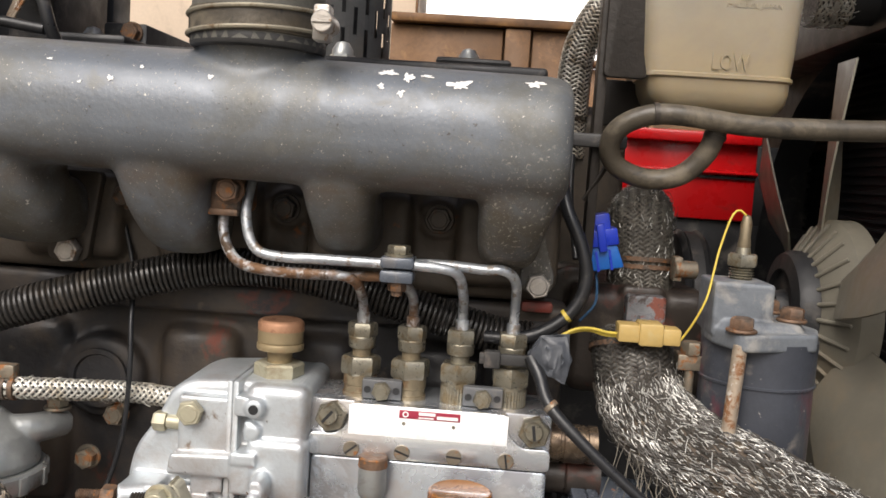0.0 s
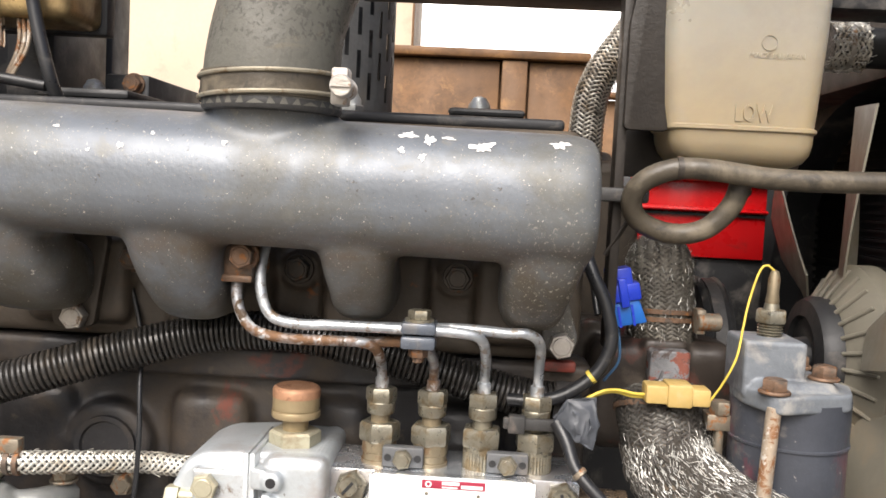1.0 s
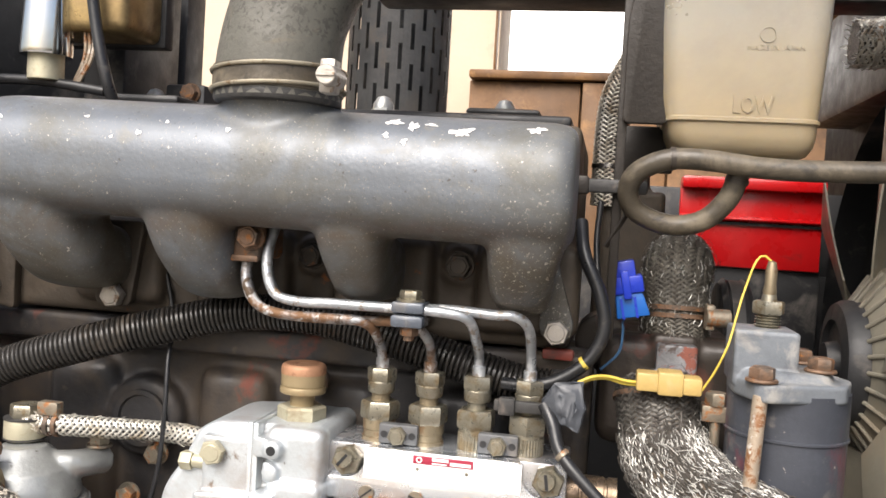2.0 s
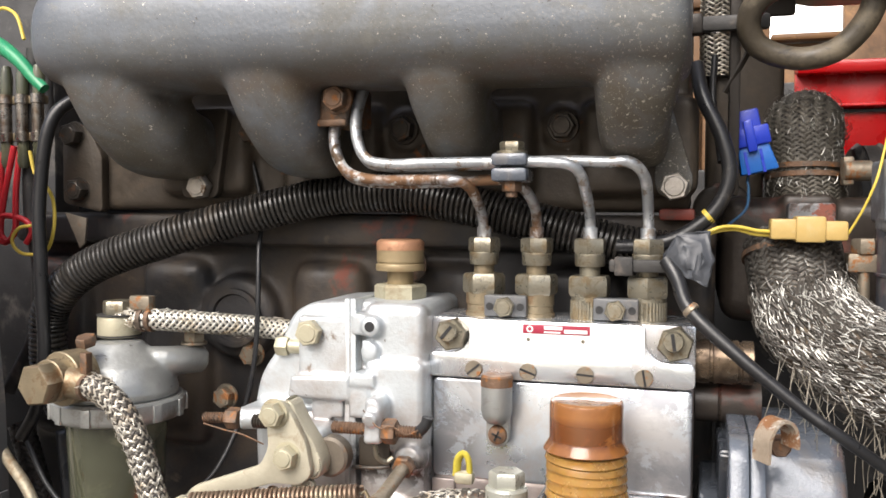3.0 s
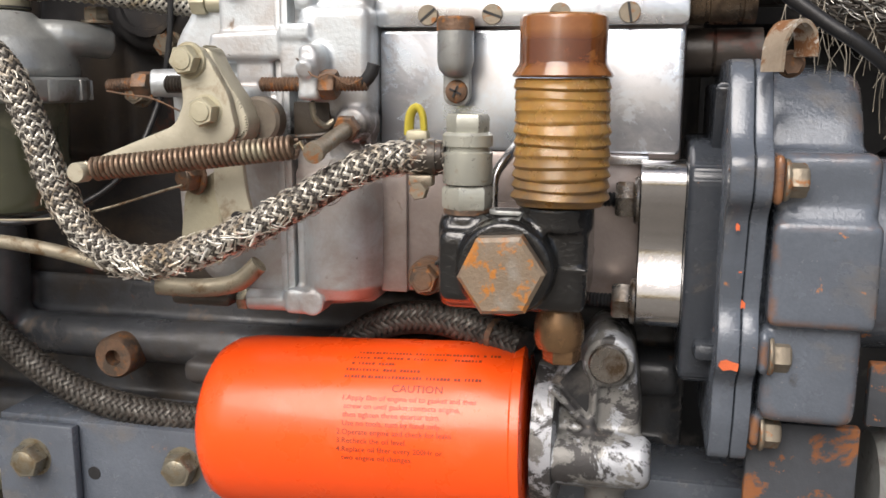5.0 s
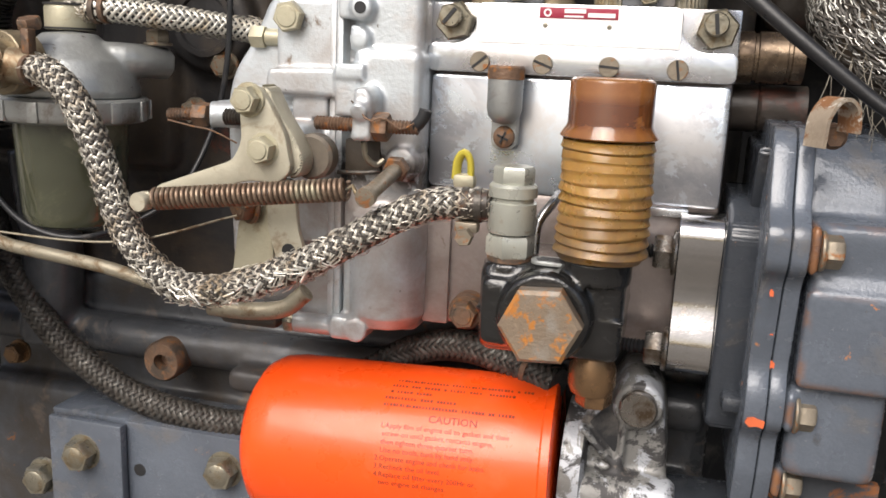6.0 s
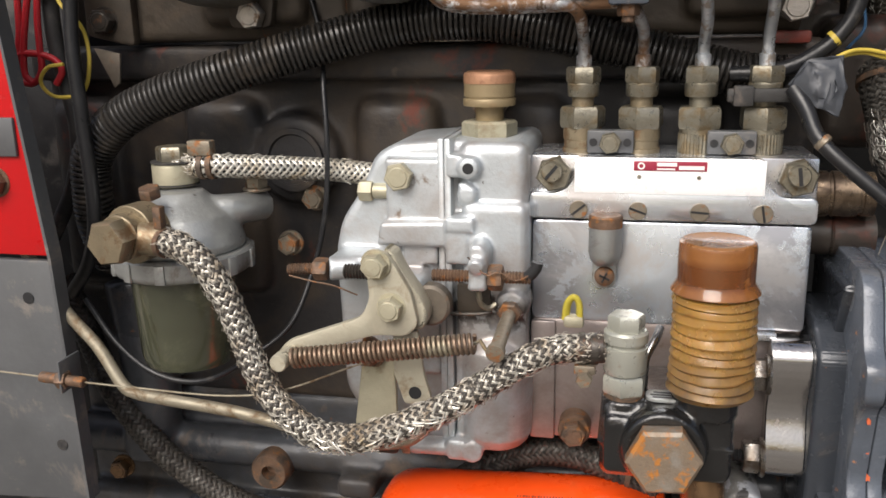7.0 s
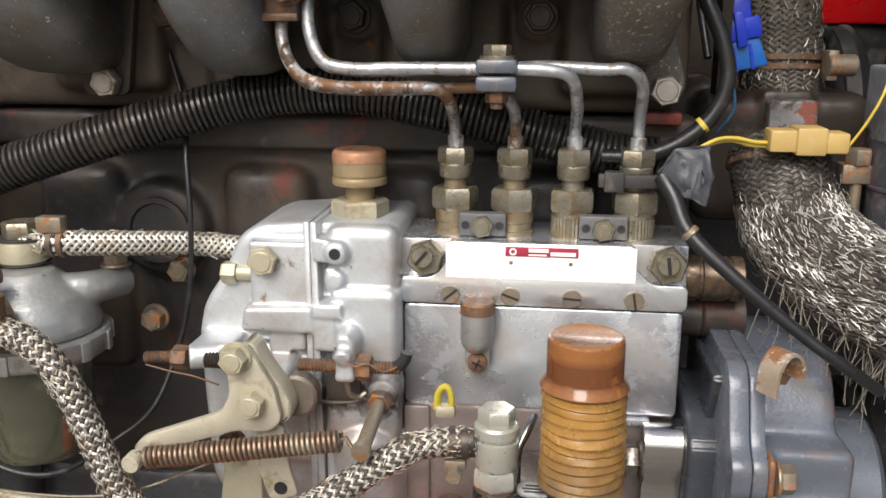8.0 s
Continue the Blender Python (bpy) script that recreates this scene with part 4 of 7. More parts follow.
part("label", box(-0.0191, 0.0182, -0.0011, 0.0, 1.0218, 1.0268, 0.0001), M_MAROON, gal, "small maroon maker's label")
part("logo", lathe([(0.0011, 0), (0.0011, 0.0003), (0.0019, 0.0003), (0.0019, 0)], (-0.0152, -0.0010, 1.0243), FRONT, 20), M_WHITE, gal, "plain white ring mark")
for x0, x1, z0, z1 in ((-0.0072, 0.0030, 1.0243, 1.0262), (-0.0072, 0.0020, 1.0224, 1.0232), (0.0040, 0.0168, 1.0226, 1.0246)):
    part("print_bar", box(x0, x1, -0.0013, -0.0009, z0, z1), M_WHITE, gal)
for x in (-0.0161, 0.0144):
    part("rivet", lathe([(0, 0), (0.0012, 0), (0.0009, 0.0006), (0, 0.0008)], (x, -0.0006, 1.0184), FRONT, 12), M_ZINC, gal)
for x in (-0.0610, 0.0635):
    part("clamp_nut", hexa((x, 0.0062, 1.0190), FRONT, 0.0170, 0.0092, 14), M_ZINC, pump, "weathered clamp nut")
    stud = part("clamp_stud", lathe([(0, 0), (0.0055, 0), (0.0055, 0.0052), (0.0049, 0.0060), (0, 0.0060)], (x - 0.0008, -0.0028, 1.0212), FRONT, 22), M_ZINC, pump)
    part("slot", box(-0.0009, 0.0009, -0.0009, 0.0, -0.0046, 0.0046), M_BLACKSTEEL, stud, at=Matrix.Translation((x - 0.0008, -0.0084, 1.0212)) @ Matrix.Rotation(radians(40 if x < 0 else -8), 4, "Y"))
for x, a in ((-0.0475, -40), (-0.0162, 20), (0.0157, 4), (0.0475, 80)):
    m = Matrix.Translation((x, -0.0004, 1.0)) @ Matrix.Rotation(radians(a), 4, "Y")
    s = add(lathe([(0, 0), (0.0049, 0), (0.0049, 0.0010), (0.0046, 0.0013), (0, 0.0013)], (0, 0.0002, 0), FRONT, 24))
    sc = part("gallery_screw", s, M_BOLT_R, pump, at=m)
    part("slot", box(-0.0046, 0.0046, -0.0014, -0.0006, -0.0006, 0.0006), M_BLACKSTEEL, sc, at=m)
# delivery valves
def knurled(at, r, h, n=72):
    """Ring with upright ridges."""
    poly = [(at[0] + (r + (0.00035 if k % 2 else -0.0001)) * math.cos(2 * math.pi * k / n), at[1] + (r + (0.00035 if k % 2 else -0.0001)) * math.sin(2 * math.pi * k / n)) for k in range(n)]
    return prism(poly, "z", at[2], at[2] + h)


VALVES = (-0.0478, -0.0162, 0.0148, 0.0472)
for i, x in enumerate(VALVES):
    y = 0.0245
    v = part("delivery_valve", lathe([(0, 0), (0.0108, 0), (0.0108, 0.0022), (0.0100, 0.0026), (0.0100, 0.0065), (0.0106, 0.0072), (0.0106, 0.0135), (0.006, 0.014), (0.006, 0.033), (0, 0.033)], (x, y, 1.0284), UP, 26), M_BRASS if i in (0, 1) else M_ZINC, pump, "plated delivery valve holder")
    part("holder_hex", hexa((x, y, 1.0415), UP, 0.0218, 0.0118, 12 + 7 * i), M_ZINC, v)
    if i > 1:
        part("knurl", knurled((x, y, 1.0290), 0.0107, 0.0100), M_ZINC, v)
    part("pipe_nut", add(hexa((x, y, 1.0658), UP, 0.0165, 0.0088, 5 + 11 * i), lathe([(0, 0), (0.0080, 0), (0.0086, 0.0012), (0.0088, 0.0068), (0.0082, 0.0076), (0, 0.0076)], (x, y, 1.0585), UP, 24)), M_ZINC, v)
for x, xa in ((-0.0320, 0), (0.0308, 1)):
    lp = part("lock_plate", add(box(x - 0.0125, x + 0.0125, 0.0105, 0.0175, 1.0290, 1.0415, 0.0012)), M_PANEL, pump, "grey lock plate between two holders")
    bolt(BOLT_S, (x, 0.0105, 1.0350), FRONT, lp, 12)
    for dx in (-0.009, 0.009):
        part("dimple", lathe([(0, 0), (0.0022, 0), (0.0022, 0.0003), (0, 0.0003)], (x + dx, 0.0104, 1.0350), FRONT, 14), M_BLACKSTEEL, lp)
# vent with rusty cap and cross-head screw
vent = part("vent_boss", add(lathe([(0, -0.002), (0.005, -0.001), (0.0078, 0.002), (0.0087, 0.006), (0.0087, 0.020), (0, 0.020)], (-0.0327, -0.006, 0.9722), UP, 26), prism(rounded([(-0.0392, 0.957), (-0.0262, 0.957), (-0.0262, 0.978), (-0.0392, 0.978)], 0.006, 6), "y", -0.004, 0.003, 0.0008)), M_CAPALU, pump)
part("vent_cap", lathe([(0, 0), (0.0090, 0), (0.0090, 0.0055), (0.0082, 0.0065), (0, 0.0065)], (-0.0327, -0.006, 0.9922), UP, 26), M_RUST, vent, "rusty vent cap")
scr = part("screw", lathe([(0, 0), (0.0056, 0), (0.0052, 0.0018), (0.003, 0.003), (0, 0.0032)], (-0.0325, -0.0038, 0.9640), FRONT, 22), M_RUST, vent, "rusty cross-head screw")
for a in (25, 115):
    part("slot", box(-0.003, 0.003, -0.0006, 0.0006, -0.0005, 0.0005), M_BLACKSTEEL, scr, at=Matrix.Translation((-0.0325, -0.0070, 0.9640)) @ Matrix.Rotation(radians(a), 4, "Y"))
# governor housing
gv = [prism(rounded([(-0.0745, 0.856), (-0.0745, 1.0368), (-0.117, 1.0372), (-0.150, 1.0345), (-0.1620, 1.0275), (-0.1720, 1.006), (-0.1835, 0.990), (-0.1880, 0.972), (-0.1855, 0.885), (-0.170, 0.862), (-0.12, 0.850)], 0.008, 6), "y", 0.0, 0.07, 0.005, 4),
      box(-0.1535, -0.1200, -0.0085, 0.01, 0.9900, 1.0272, 0.0014),
      prism(rounded([(-0.1580, 0.9790), (-0.1560, 0.9920), (-0.1195, 0.9935), (-0.1195, 0.9790)], 0.002), "y", -0.0140, 0.01, 0.0012),
      box(-0.1440, -0.1240, -0.0105, 0.01, 0.9680, 0.9785, 0.0012),
      box(-0.1380, -0.1200, -0.0075, 0.01, 0.9480, 0.9620, 0.0012),
      box(-0.1600, -0.1240, -0.0050, 0.01, 0.900, 0.970, 0.002),
      box(-0.1120, -0.0745, -0.0085, 0.03, 1.0000, 1.0365, 0.006, 5),
      box(-0.1100, -0.0735, -0.0135, 0.03, 0.9500, 1.0045, 0.005, 4),
      box(-0.1140, -0.0740, -0.0100, 0.03, 0.918, 0.956, 0.004, 3),
      lathe([(0, 0), (0.016, 0), (0.0205, 0.007), (0.0212, 0.05), (0.0205, 0.060), (0.012, 0.068), (0, 0.069)], (-0.0925, 0.002, 0.8590), UP, 34),
      rod((-0.1055, -0.0150, 1.0234), (-0.1055, 0.0, 1.0234), 0.0062, 24, 0.0015), prism(rounded([(-0.118, 1.0180), (-0.1050, 1.0175), (-0.1030, 1.0285), (-0.118, 1.031)], 0.002), "y", -0.0125, 0.0),
      rod((-0.1068, -0.0130, 1.0085), (-0.1068, 0.0, 1.0085), 0.0055, 22, 0.0015), box(-0.1118, -0.1060, -0.0120, 0.0, 1.003, 1.015, 0.001),
      box(-0.1185, -0.1025, -0.0160, 0.0, 0.9885, 0.9962, 0.0010), box(-0.1185, -0.1060, -0.0150, 0.0, 0.9700, 0.9890, 0.0010),
      prism(rounded([(-0.1025, 0.9850), (-0.0960, 0.9860), (-0.0925, 0.9810), (-0.0930, 0.9600), (-0.1035, 0.9595)], 0.003), "y", -0.031, 0.0, 0.002),
      rod((-0.0985, -0.0180, 0.9800), (-0.0985, -0.034, 0.9735), 0.0045),
      lathe([(0, 0), (0.0105, 0), (0.0092, 0.014), (0.0080, 0.017), (0, 0.0175)], (-0.0820, 0.0, 0.9480), FRONT, 26),
      rod((-0.183, -0.024, 0.9675), (-0.168, -0.018, 0.9675), 0.0068), box(-0.184, -0.160, -0.022, 0.01, 0.9605, 0.9745, 0.003),
      box(-0.1200, -0.1035, -0.0150, 0.02, 0.8510, 0.8640, 0.002), rod((-0.1430, -0.008, 0.8560), (-0.1030, -0.008, 0.8570), 0.0056), rod((-0.105, -0.016, 0.8575), (-0.105, 0.0, 0.8575), 0.0066),
      box(-0.1150, -0.1090, -0.0085, 0.01, 0.862, 0.925, 0.0015),
      box(-0.150, -0.128, -0.030, 0.01, 0.950, 0.966, 0.004)]
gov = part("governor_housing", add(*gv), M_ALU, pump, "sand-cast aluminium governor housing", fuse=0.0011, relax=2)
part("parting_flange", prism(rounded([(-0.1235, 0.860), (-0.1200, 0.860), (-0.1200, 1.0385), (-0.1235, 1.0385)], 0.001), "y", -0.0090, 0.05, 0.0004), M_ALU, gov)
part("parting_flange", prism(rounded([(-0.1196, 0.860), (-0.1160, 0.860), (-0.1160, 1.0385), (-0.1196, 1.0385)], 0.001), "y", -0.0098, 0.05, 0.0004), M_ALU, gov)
# Flat dark plate paints the shade inside the grimy open slot.
part("slot_shade", box(-0.1125, -0.0935, -0.0142, -0.009, 0.9425, 0.9588, 0.001), M_HEAD, gov, "dark plate for the shaded, grimy linkage slot")
part("linkage_bar", tube([(-0.116, -0.0150, 0.9415), (-0.100, -0.0155, 0.9425), (-0.0925, -0.0150, 0.9440)], 0.0012, 8), M_BOLT_D, gov)
part("linkage_hook", tube([(-0.0985, -0.0250, 0.9590), (-0.0975, -0.0230, 0.9510), (-0.0935, -0.0200, 0.9475), (-0.0900, -0.0180, 0.9500)], 0.0016, 8, 0.002), M_ZINC, gov)
put("bolt", BOLT_S, gov, basis((-0.1425, -0.008, 0.8560), LEFT, 8))
part("hole", lathe([(0, 0), (0.0030, 0), (0.0030, 0.0008), (0, 0.0008)], (-0.1055, -0.0146, 1.0234), FRONT, 18), M_BLACKSTEEL, gov)
bolt(BOLT_Z14, (-0.1446, -0.0095, 1.0180), FRONT, gov, 12)
part("fitting", add(hexa((-0.163, 0.0, 1.0075), LEFT, 0.011, 0.008), rod((-0.163, 0, 1.0075), (-0.150, 0, 1.0075), 0.0045)), M_ZINC_G, gov)
cap = part("breather_cap", lathe([(0, 0), (0.0080, 0), (0.0080, 0.008), (0.0146, 0.0083), (0.0149, 0.0088), (0.0149, 0.0118), (0.0146, 0.0123), (0.0139, 0.0125), (0.0139, 0.0134), (0.0144, 0.0136), (0.0144, 0.0206), (0, 0.0208)], (-0.0998, 0.0225, 1.0455), UP, 34), M_CREAM, pump, "tarnished brass breather cap")
part("cap_top", lathe([(0, 0), (0.0146, 0), (0.0146, 0.0042), (0.0140, 0.0056), (0.0124, 0.0066), (0.0112, 0.0061), (0, 0.0064)], (-0.0998, 0.0225, 1.0662), UP, 34), M_COPPER, cap, "rusty top of the cap")
part("cap_nut", hexa((-0.0998, 0.0225, 1.0360), UP, 0.0275, 0.0095, 15), M_ZINC_G, cap)


def thread(a, b, r, pitch=0.0017):
    a, b = Vector(a), Vector(b)
    n = max(4, int((b - a).length / pitch * 2))
    prof = [(0, 0)] + [(r if i % 2 else r * 0.78, (b - a).length * i / n) for i in range(n + 1)] + [(0, (b - a).length)]
    return lathe(prof, a, b - a, 18)


part("stop_screw", thread((-0.2075, -0.024, 0.966), (-0.184, -0.024, 0.9675), 0.0034), M_RUST, gov, "rusty threaded stop screw")
part("lock_nut", hexa((-0.1915, -0.024, 0.967), RIGHT, 0.0112, 0.008, 10), M_RUST, gov)
part("stop_screw", thread((-0.1735, -0.026, 0.967), (-0.150, -0.026, 0.967), 0.0044), M_BOLT_D, gov)
part("stop_screw", thread((-0.1235, -0.026, 0.967), (-0.0700, -0.026, 0.9675), 0.0036), M_RUST, gov, "rusty threaded stop screw")
part("lock_nut", hexa((-0.0925, -0.026, 0.967), RIGHT, 0.0125, 0.0075, 20), M_RUST, gov)
part("lead_seal", tube([(-0.072, -0.026, 0.968), (-0.068, -0.027, 0.972), (-0.0665, -0.027, 0.9765)], 0.0032, 10), M_BLACKSTEEL, gov)
for pts in ([(-0.103, -0.031, 0.979), (-0.098, -0.033, 0.975), (-0.0925, -0.034, 0.970), (-0.086, -0.033, 0.972), (-0.078, -0.031, 0.967), (-0.071, -0.031, 0.970)],
            [(-0.2055, -0.028, 0.9635), (-0.19, -0.031, 0.9615), (-0.178, -0.032, 0.960), (-0.166, -0.028, 0.954)]):
    part("seal_wire", tube(pts, 0.0005, 6), M_RUST, gov)
# speed lever
lever = part("speed_lever", add(prism(rounded([(-0.1545, 0.979), (-0.1515, 0.9845), (-0.1445, 0.9845), (-0.1395, 0.979), (-0.1300, 0.9625), (-0.1265, 0.9450), (-0.1335, 0.9385), (-0.1500, 0.9385), (-0.2030, 0.9210), (-0.2065, 0.9250), (-0.2010, 0.9320), (-0.1580, 0.9480), (-0.1530, 0.9580)], 0.004), "y", -0.0480, -0.0425, 0.0012)), M_LEVER, pump, "dusty yellow-zinc speed lever")
part("lever_arm", add(prism(rounded([(-0.1460, 0.9840), (-0.1410, 0.9835), (-0.1355, 0.972), (-0.1270, 0.960), (-0.1225, 0.950), (-0.1245, 0.942), (-0.1310, 0.940), (-0.1340, 0.962)], 0.004), "y", -0.0425, -0.028, 0.002)), M_LEVER, lever)
part("boss", lathe([(0, 0), (0.0115, 0), (0.0115, 0.008), (0.010, 0.0095), (0, 0.0095)], (-0.1250, -0.020, 0.950), FRONT, 26), M_HUB, lever)
bolt(BOLT_Z12, (-0.1484, -0.0490, 0.9778), FRONT, lever, 8)
bolt(BOLT_Z12, (-0.1409, -0.0480, 0.9546), FRONT, lever, 20)
part("pin", lathe([(0, 0), (0.0036, 0), (0.0036, 0.014), (0.0048, 0.0145), (0.0048, 0.021), (0.0042, 0.022), (0, 0.022)], (-0.1985, -0.0455, 0.9265), FRONT, 20), M_LEVER, lever)
part("tab", prism(rounded([(-0.1425, 0.940), (-0.1285, 0.940), (-0.1260, 0.915), (-0.1215, 0.900), (-0.1370, 0.896), (-0.1430, 0.915)], 0.004), "y", -0.041, -0.037, 0.001), M_LEVER, lever)
part("tab_hole", lathe([(0, 0), (0.0036, 0), (0.0036, 0.0006), (0, 0.0006)], (-0.1310, -0.0408, 0.9040), FRONT, 18), M_BLACKSTEEL, lever)
part("stop_plate", prism(rounded([(-0.1645, 0.9150), (-0.1450, 0.9270), (-0.1450, 0.880), (-0.1700, 0.875)], 0.003), "y", -0.030, -0.026, 0.0008), M_ZINC_G, pump, "olive stop plate")
bolt(BOLT_RUST, (-0.158, -0.032, 0.9225), (-0.5, -1, 0.0), pump, 10)
spring = part("return_spring", coil([(-0.1925, -0.0615, 0.9280), (-0.0955, -0.0540, 0.9395)], 0.0047, 0.00112, 37), M_SPRING, pump, "rusty coiled return spring")
part("hook", tube([(-0.0955, -0.0540, 0.9395), (-0.0920, -0.0545, 0.9415), (-0.0895, -0.0560, 0.9370), (-0.0850, -0.0570, 0.9350), (-0.0815, -0.0560, 0.9365)], 0.0011, 8), M_ZINC, spring)
part("hook", tube([(-0.1925, -0.0615, 0.9280), (-0.1960, -0.0625, 0.9310), (-0.2000, -0.0630, 0.9290), (-0.2000, -0.0630, 0.9250)], 0.0012, 8), M_ZINC, spring)
anchor = part("spring_anchor", add(rod((-0.0835, -0.0580, 0.9385), (-0.0815, -0.0150, 0.9480), 0.0038), lathe([(0, 0), (0.0048, 0), (0.0048, 0.004), (0, 0.0045)], (-0.0835, -0.0585, 0.9384), (-0.05, -1, -0.2), 18)), M_BOLT_R, pump, "worn spring anchor post")
part("anchor_nut", hexa((-0.0818, -0.0200, 0.9470), (-0.002, -0.043, -0.0095), 0.0115, 0.005), M_RUST, anchor)
# feed pump
feed = part("feed_pump", add(box(-0.0316, 0.0350, -0.050, 0.006, 0.8680, 0.9115, 0.006, 4), lathe([(0, 0), (0.0215, 0), (0.0215, 0.010), (0.0195, 0.013), (0, 0.013)], (0.0005, -0.046, 0.8895), FRONT, 34), box(-0.0325, 0.0358, -0.0505, 0.004, 0.8875, 0.8895, 0.0006), rod((0.0205, -0.040, 0.905), (0.0205, -0.040, 0.9165), 0.0165), rod((-0.0198, -0.0385, 0.900), (-0.0198, -0.0385, 0.9105), 0.0118), box(-0.0300, -0.0100, -0.054, -0.02, 0.872, 0.905, 0.004)), M_BLACK, pump, "gloss black cast feed pump", fuse=0.0012, relax=4)
part("plug", hexa((0.0005, -0.0585, 0.8885), FRONT, 0.0325, 0.0105, 4), M_PLUG, feed, "large rusty hexagon plug")
dtag = part("data_tag", prism(rounded([(-0.0090, -0.0475), (0.0120, -0.0475), (0.0120, -0.0345), (-0.0090, -0.0345)], 0.006, 6), "z", 0.9112, 0.9130, 0.0004), M_CAPALU, feed, "small oval stamped data tag")
for x0, x1, y in ((-0.0055, 0.0085, -0.0448), (-0.0065, 0.0095, -0.0418), (-0.0050, 0.0070, -0.0388)):
    part("stamped_bar", box(x0, x1, y - 0.0007, y + 0.0007, 0.9128, 0.9133), M_BLACKSTEEL, dtag)
part("outlet_dome", lathe([(0, 0), (0.0098, 0), (0.0115, 0.004), (0.0112, 0.012), (0.0090, 0.0185), (0, 0.019)], (0.0225, -0.034, 0.8495), UP, 28), M_OILBRASS, feed)
part("outlet_nut", hexa((0.0240, -0.034, 0.8430), UP, 0.0150, 0.0085, 8), M_OILBRASS, feed)
pr = [(0, 0.0), (0.0182, 0.0), (0.0190, 0.0015)]
z, rng = 0.0022, random.Random(21)
for i in range(11):
    h = 0.0046 + rng.uniform(-0.0004, 0.0004)
    big = 0.0213 - 0.00008 * i + rng.uniform(-0.0003, 0.0003)
    low_ = 0.0197 + rng.uniform(-0.0002, 0.0002)
    pr += [(low_, z), (big - 0.0003, z + h * 0.18), (big, z + h * 0.30), (big - 0.0002, z + h * 0.42), (low_ + 0.0002, z + h * 0.88)]
    z += h
pr += [(0.0200, z), (0.0190, z + 0.0008), (0, z + 0.0010)]
bm = lathe(pr, (0.0218, -0.0435, 0.9165), UP, 44)
rng = random.Random(9)
dents = [(rng.uniform(-2.6, -0.5), rng.uniform(0.925, 0.965)) for _ in range(9)]
for v in bm.verts:
    d = Vector((v.co.x - 0.0218, v.co.y + 0.0435, 0))
    if d.length > 0.01:
        a = math.atan2(d.y, d.x)
        push = sum(math.exp(-((a - da) / 0.16) ** 2 - ((v.co.z - dz) / 0.0022) ** 2) for da, dz in dents)
        v.co -= d.normalized() * 0.0013 * push
        v.co.x += 0.0005 * math.sin((v.co.z - 0.9165) * 60)
        v.co.z += 0.0004 * math.sin(a * 2 + v.co.z * 300)
prim = part("primer_bellows", bm, M_AMBER, pump, "dusty amber plastic hand primer bellows", angle=45)
cap_ = part("primer_cap", lathe([(0, -0.0046), (0.0208, -0.0046), (0.0214, -0.0040), (0.0212, -0.0034), (0.0188, 0.0004), (0.0184, 0.0016), (0.0184, 0.0185), (0.0179, 0.0200), (0.0166, 0.0208), (0.0160, 0.0204), (0, 0.0206), (0, 0.0186), (0.0152, 0.0184), (0.0164, 0.0170), (0.0166, 0.0020), (0.0168, -0.0046), (0.0208, -0.0046)][1:], (0.0218, -0.0435, 0.9750), UP, 44), M_AMBER_D, prim, "glossy translucent brown primer cap")
part("plunger", lathe([(0, 0), (0.0150, 0), (0.0154, 0.0110), (0.0120, 0.0118), (0, 0.0120)], (0.0218, -0.0435, 0.9722), UP, 30), M_BOLT_D, cap_, "dark plunger seen through the cap")
out = part("outlet_union", lathe([(0, 0), (0.0108, 0), (0.0112, 0.001), (0.0112, 0.014), (0.0098, 0.0145), (0.0098, 0.0162), (0.0112, 0.0168), (0.0112, 0.0215), (0.010, 0.0228), (0, 0.0228)], (-0.0198, -0.0385, 0.9238), UP, 30), M_UNION, pump, "plated banjo outlet union")
part("top_hex", hexa((-0.0198, -0.0385, 0.9460), UP, 0.0165, 0.0085, 10), M_UNION, out)
part("bottom_hex", hexa((-0.0198, -0.0385, 0.9125), UP, 0.0200, 0.0105, 22), M_UNION, out)
part("sealing_washer", lathe([(0, 0), (0.0105, 0), (0.0105, 0.0022), (0, 0.0022)], (-0.0198, -0.0385, 0.9105), UP, 28), M_RUST, out)
bolt(BOLT_RUST, (-0.0470, -0.0080, 0.8725), FRONT, pump, 12)
part("mount_boss", rod((-0.0470, -0.0078, 0.8725), (-0.0470, 0.01, 0.8725), 0.0092), M_RUST, pump)
part("leak_pipe", tube([(-0.0020, -0.012, 0.939), (-0.0050, -0.020, 0.934), (-0.0095, -0.026, 0.926), (-0.0100, -0.028, 0.912)], 0.0024, 12, 0.002), M_STEEL, pump)
tag = part("yellow_tag", tube([(-0.0520, -0.020, 0.944), (-0.0508, -0.0215, 0.953), (-0.0475, -0.022, 0.9570), (-0.0448, -0.0215, 0.953), (-0.0445, -0.020, 0.944)], 0.0025, 12, 0.0012, flat=0.7), M_YTAG, pump, "yellow plastic loop tag")
part("tag_base", box(-0.0530, -0.0420, -0.0235, -0.0165, 0.9395, 0.9465, 0.002), M_ZINC_G, tag)
# mounting flange with two nuts, and the drive tubes
prof = []
for i in range(41):
    z = 0.8535 + 0.0795 * i / 40
    q = abs(z - 0.893)
    prof.append((-0.0115 + 0.0030 * (1 + math.cos(min(1, q / 0.0265) * math.pi)) + 0.008 * max(0, (q - 0.030) / 0.0098) ** 2, z))
prof = [(0.04, 0.8535)] + prof + [(0.04, 0.933)]
part("mounting_flange", prism(prof, "x", 0.0557, 0.0765, 0.0005, 1), M_STEEL, pump, "polished steel mounting flange")
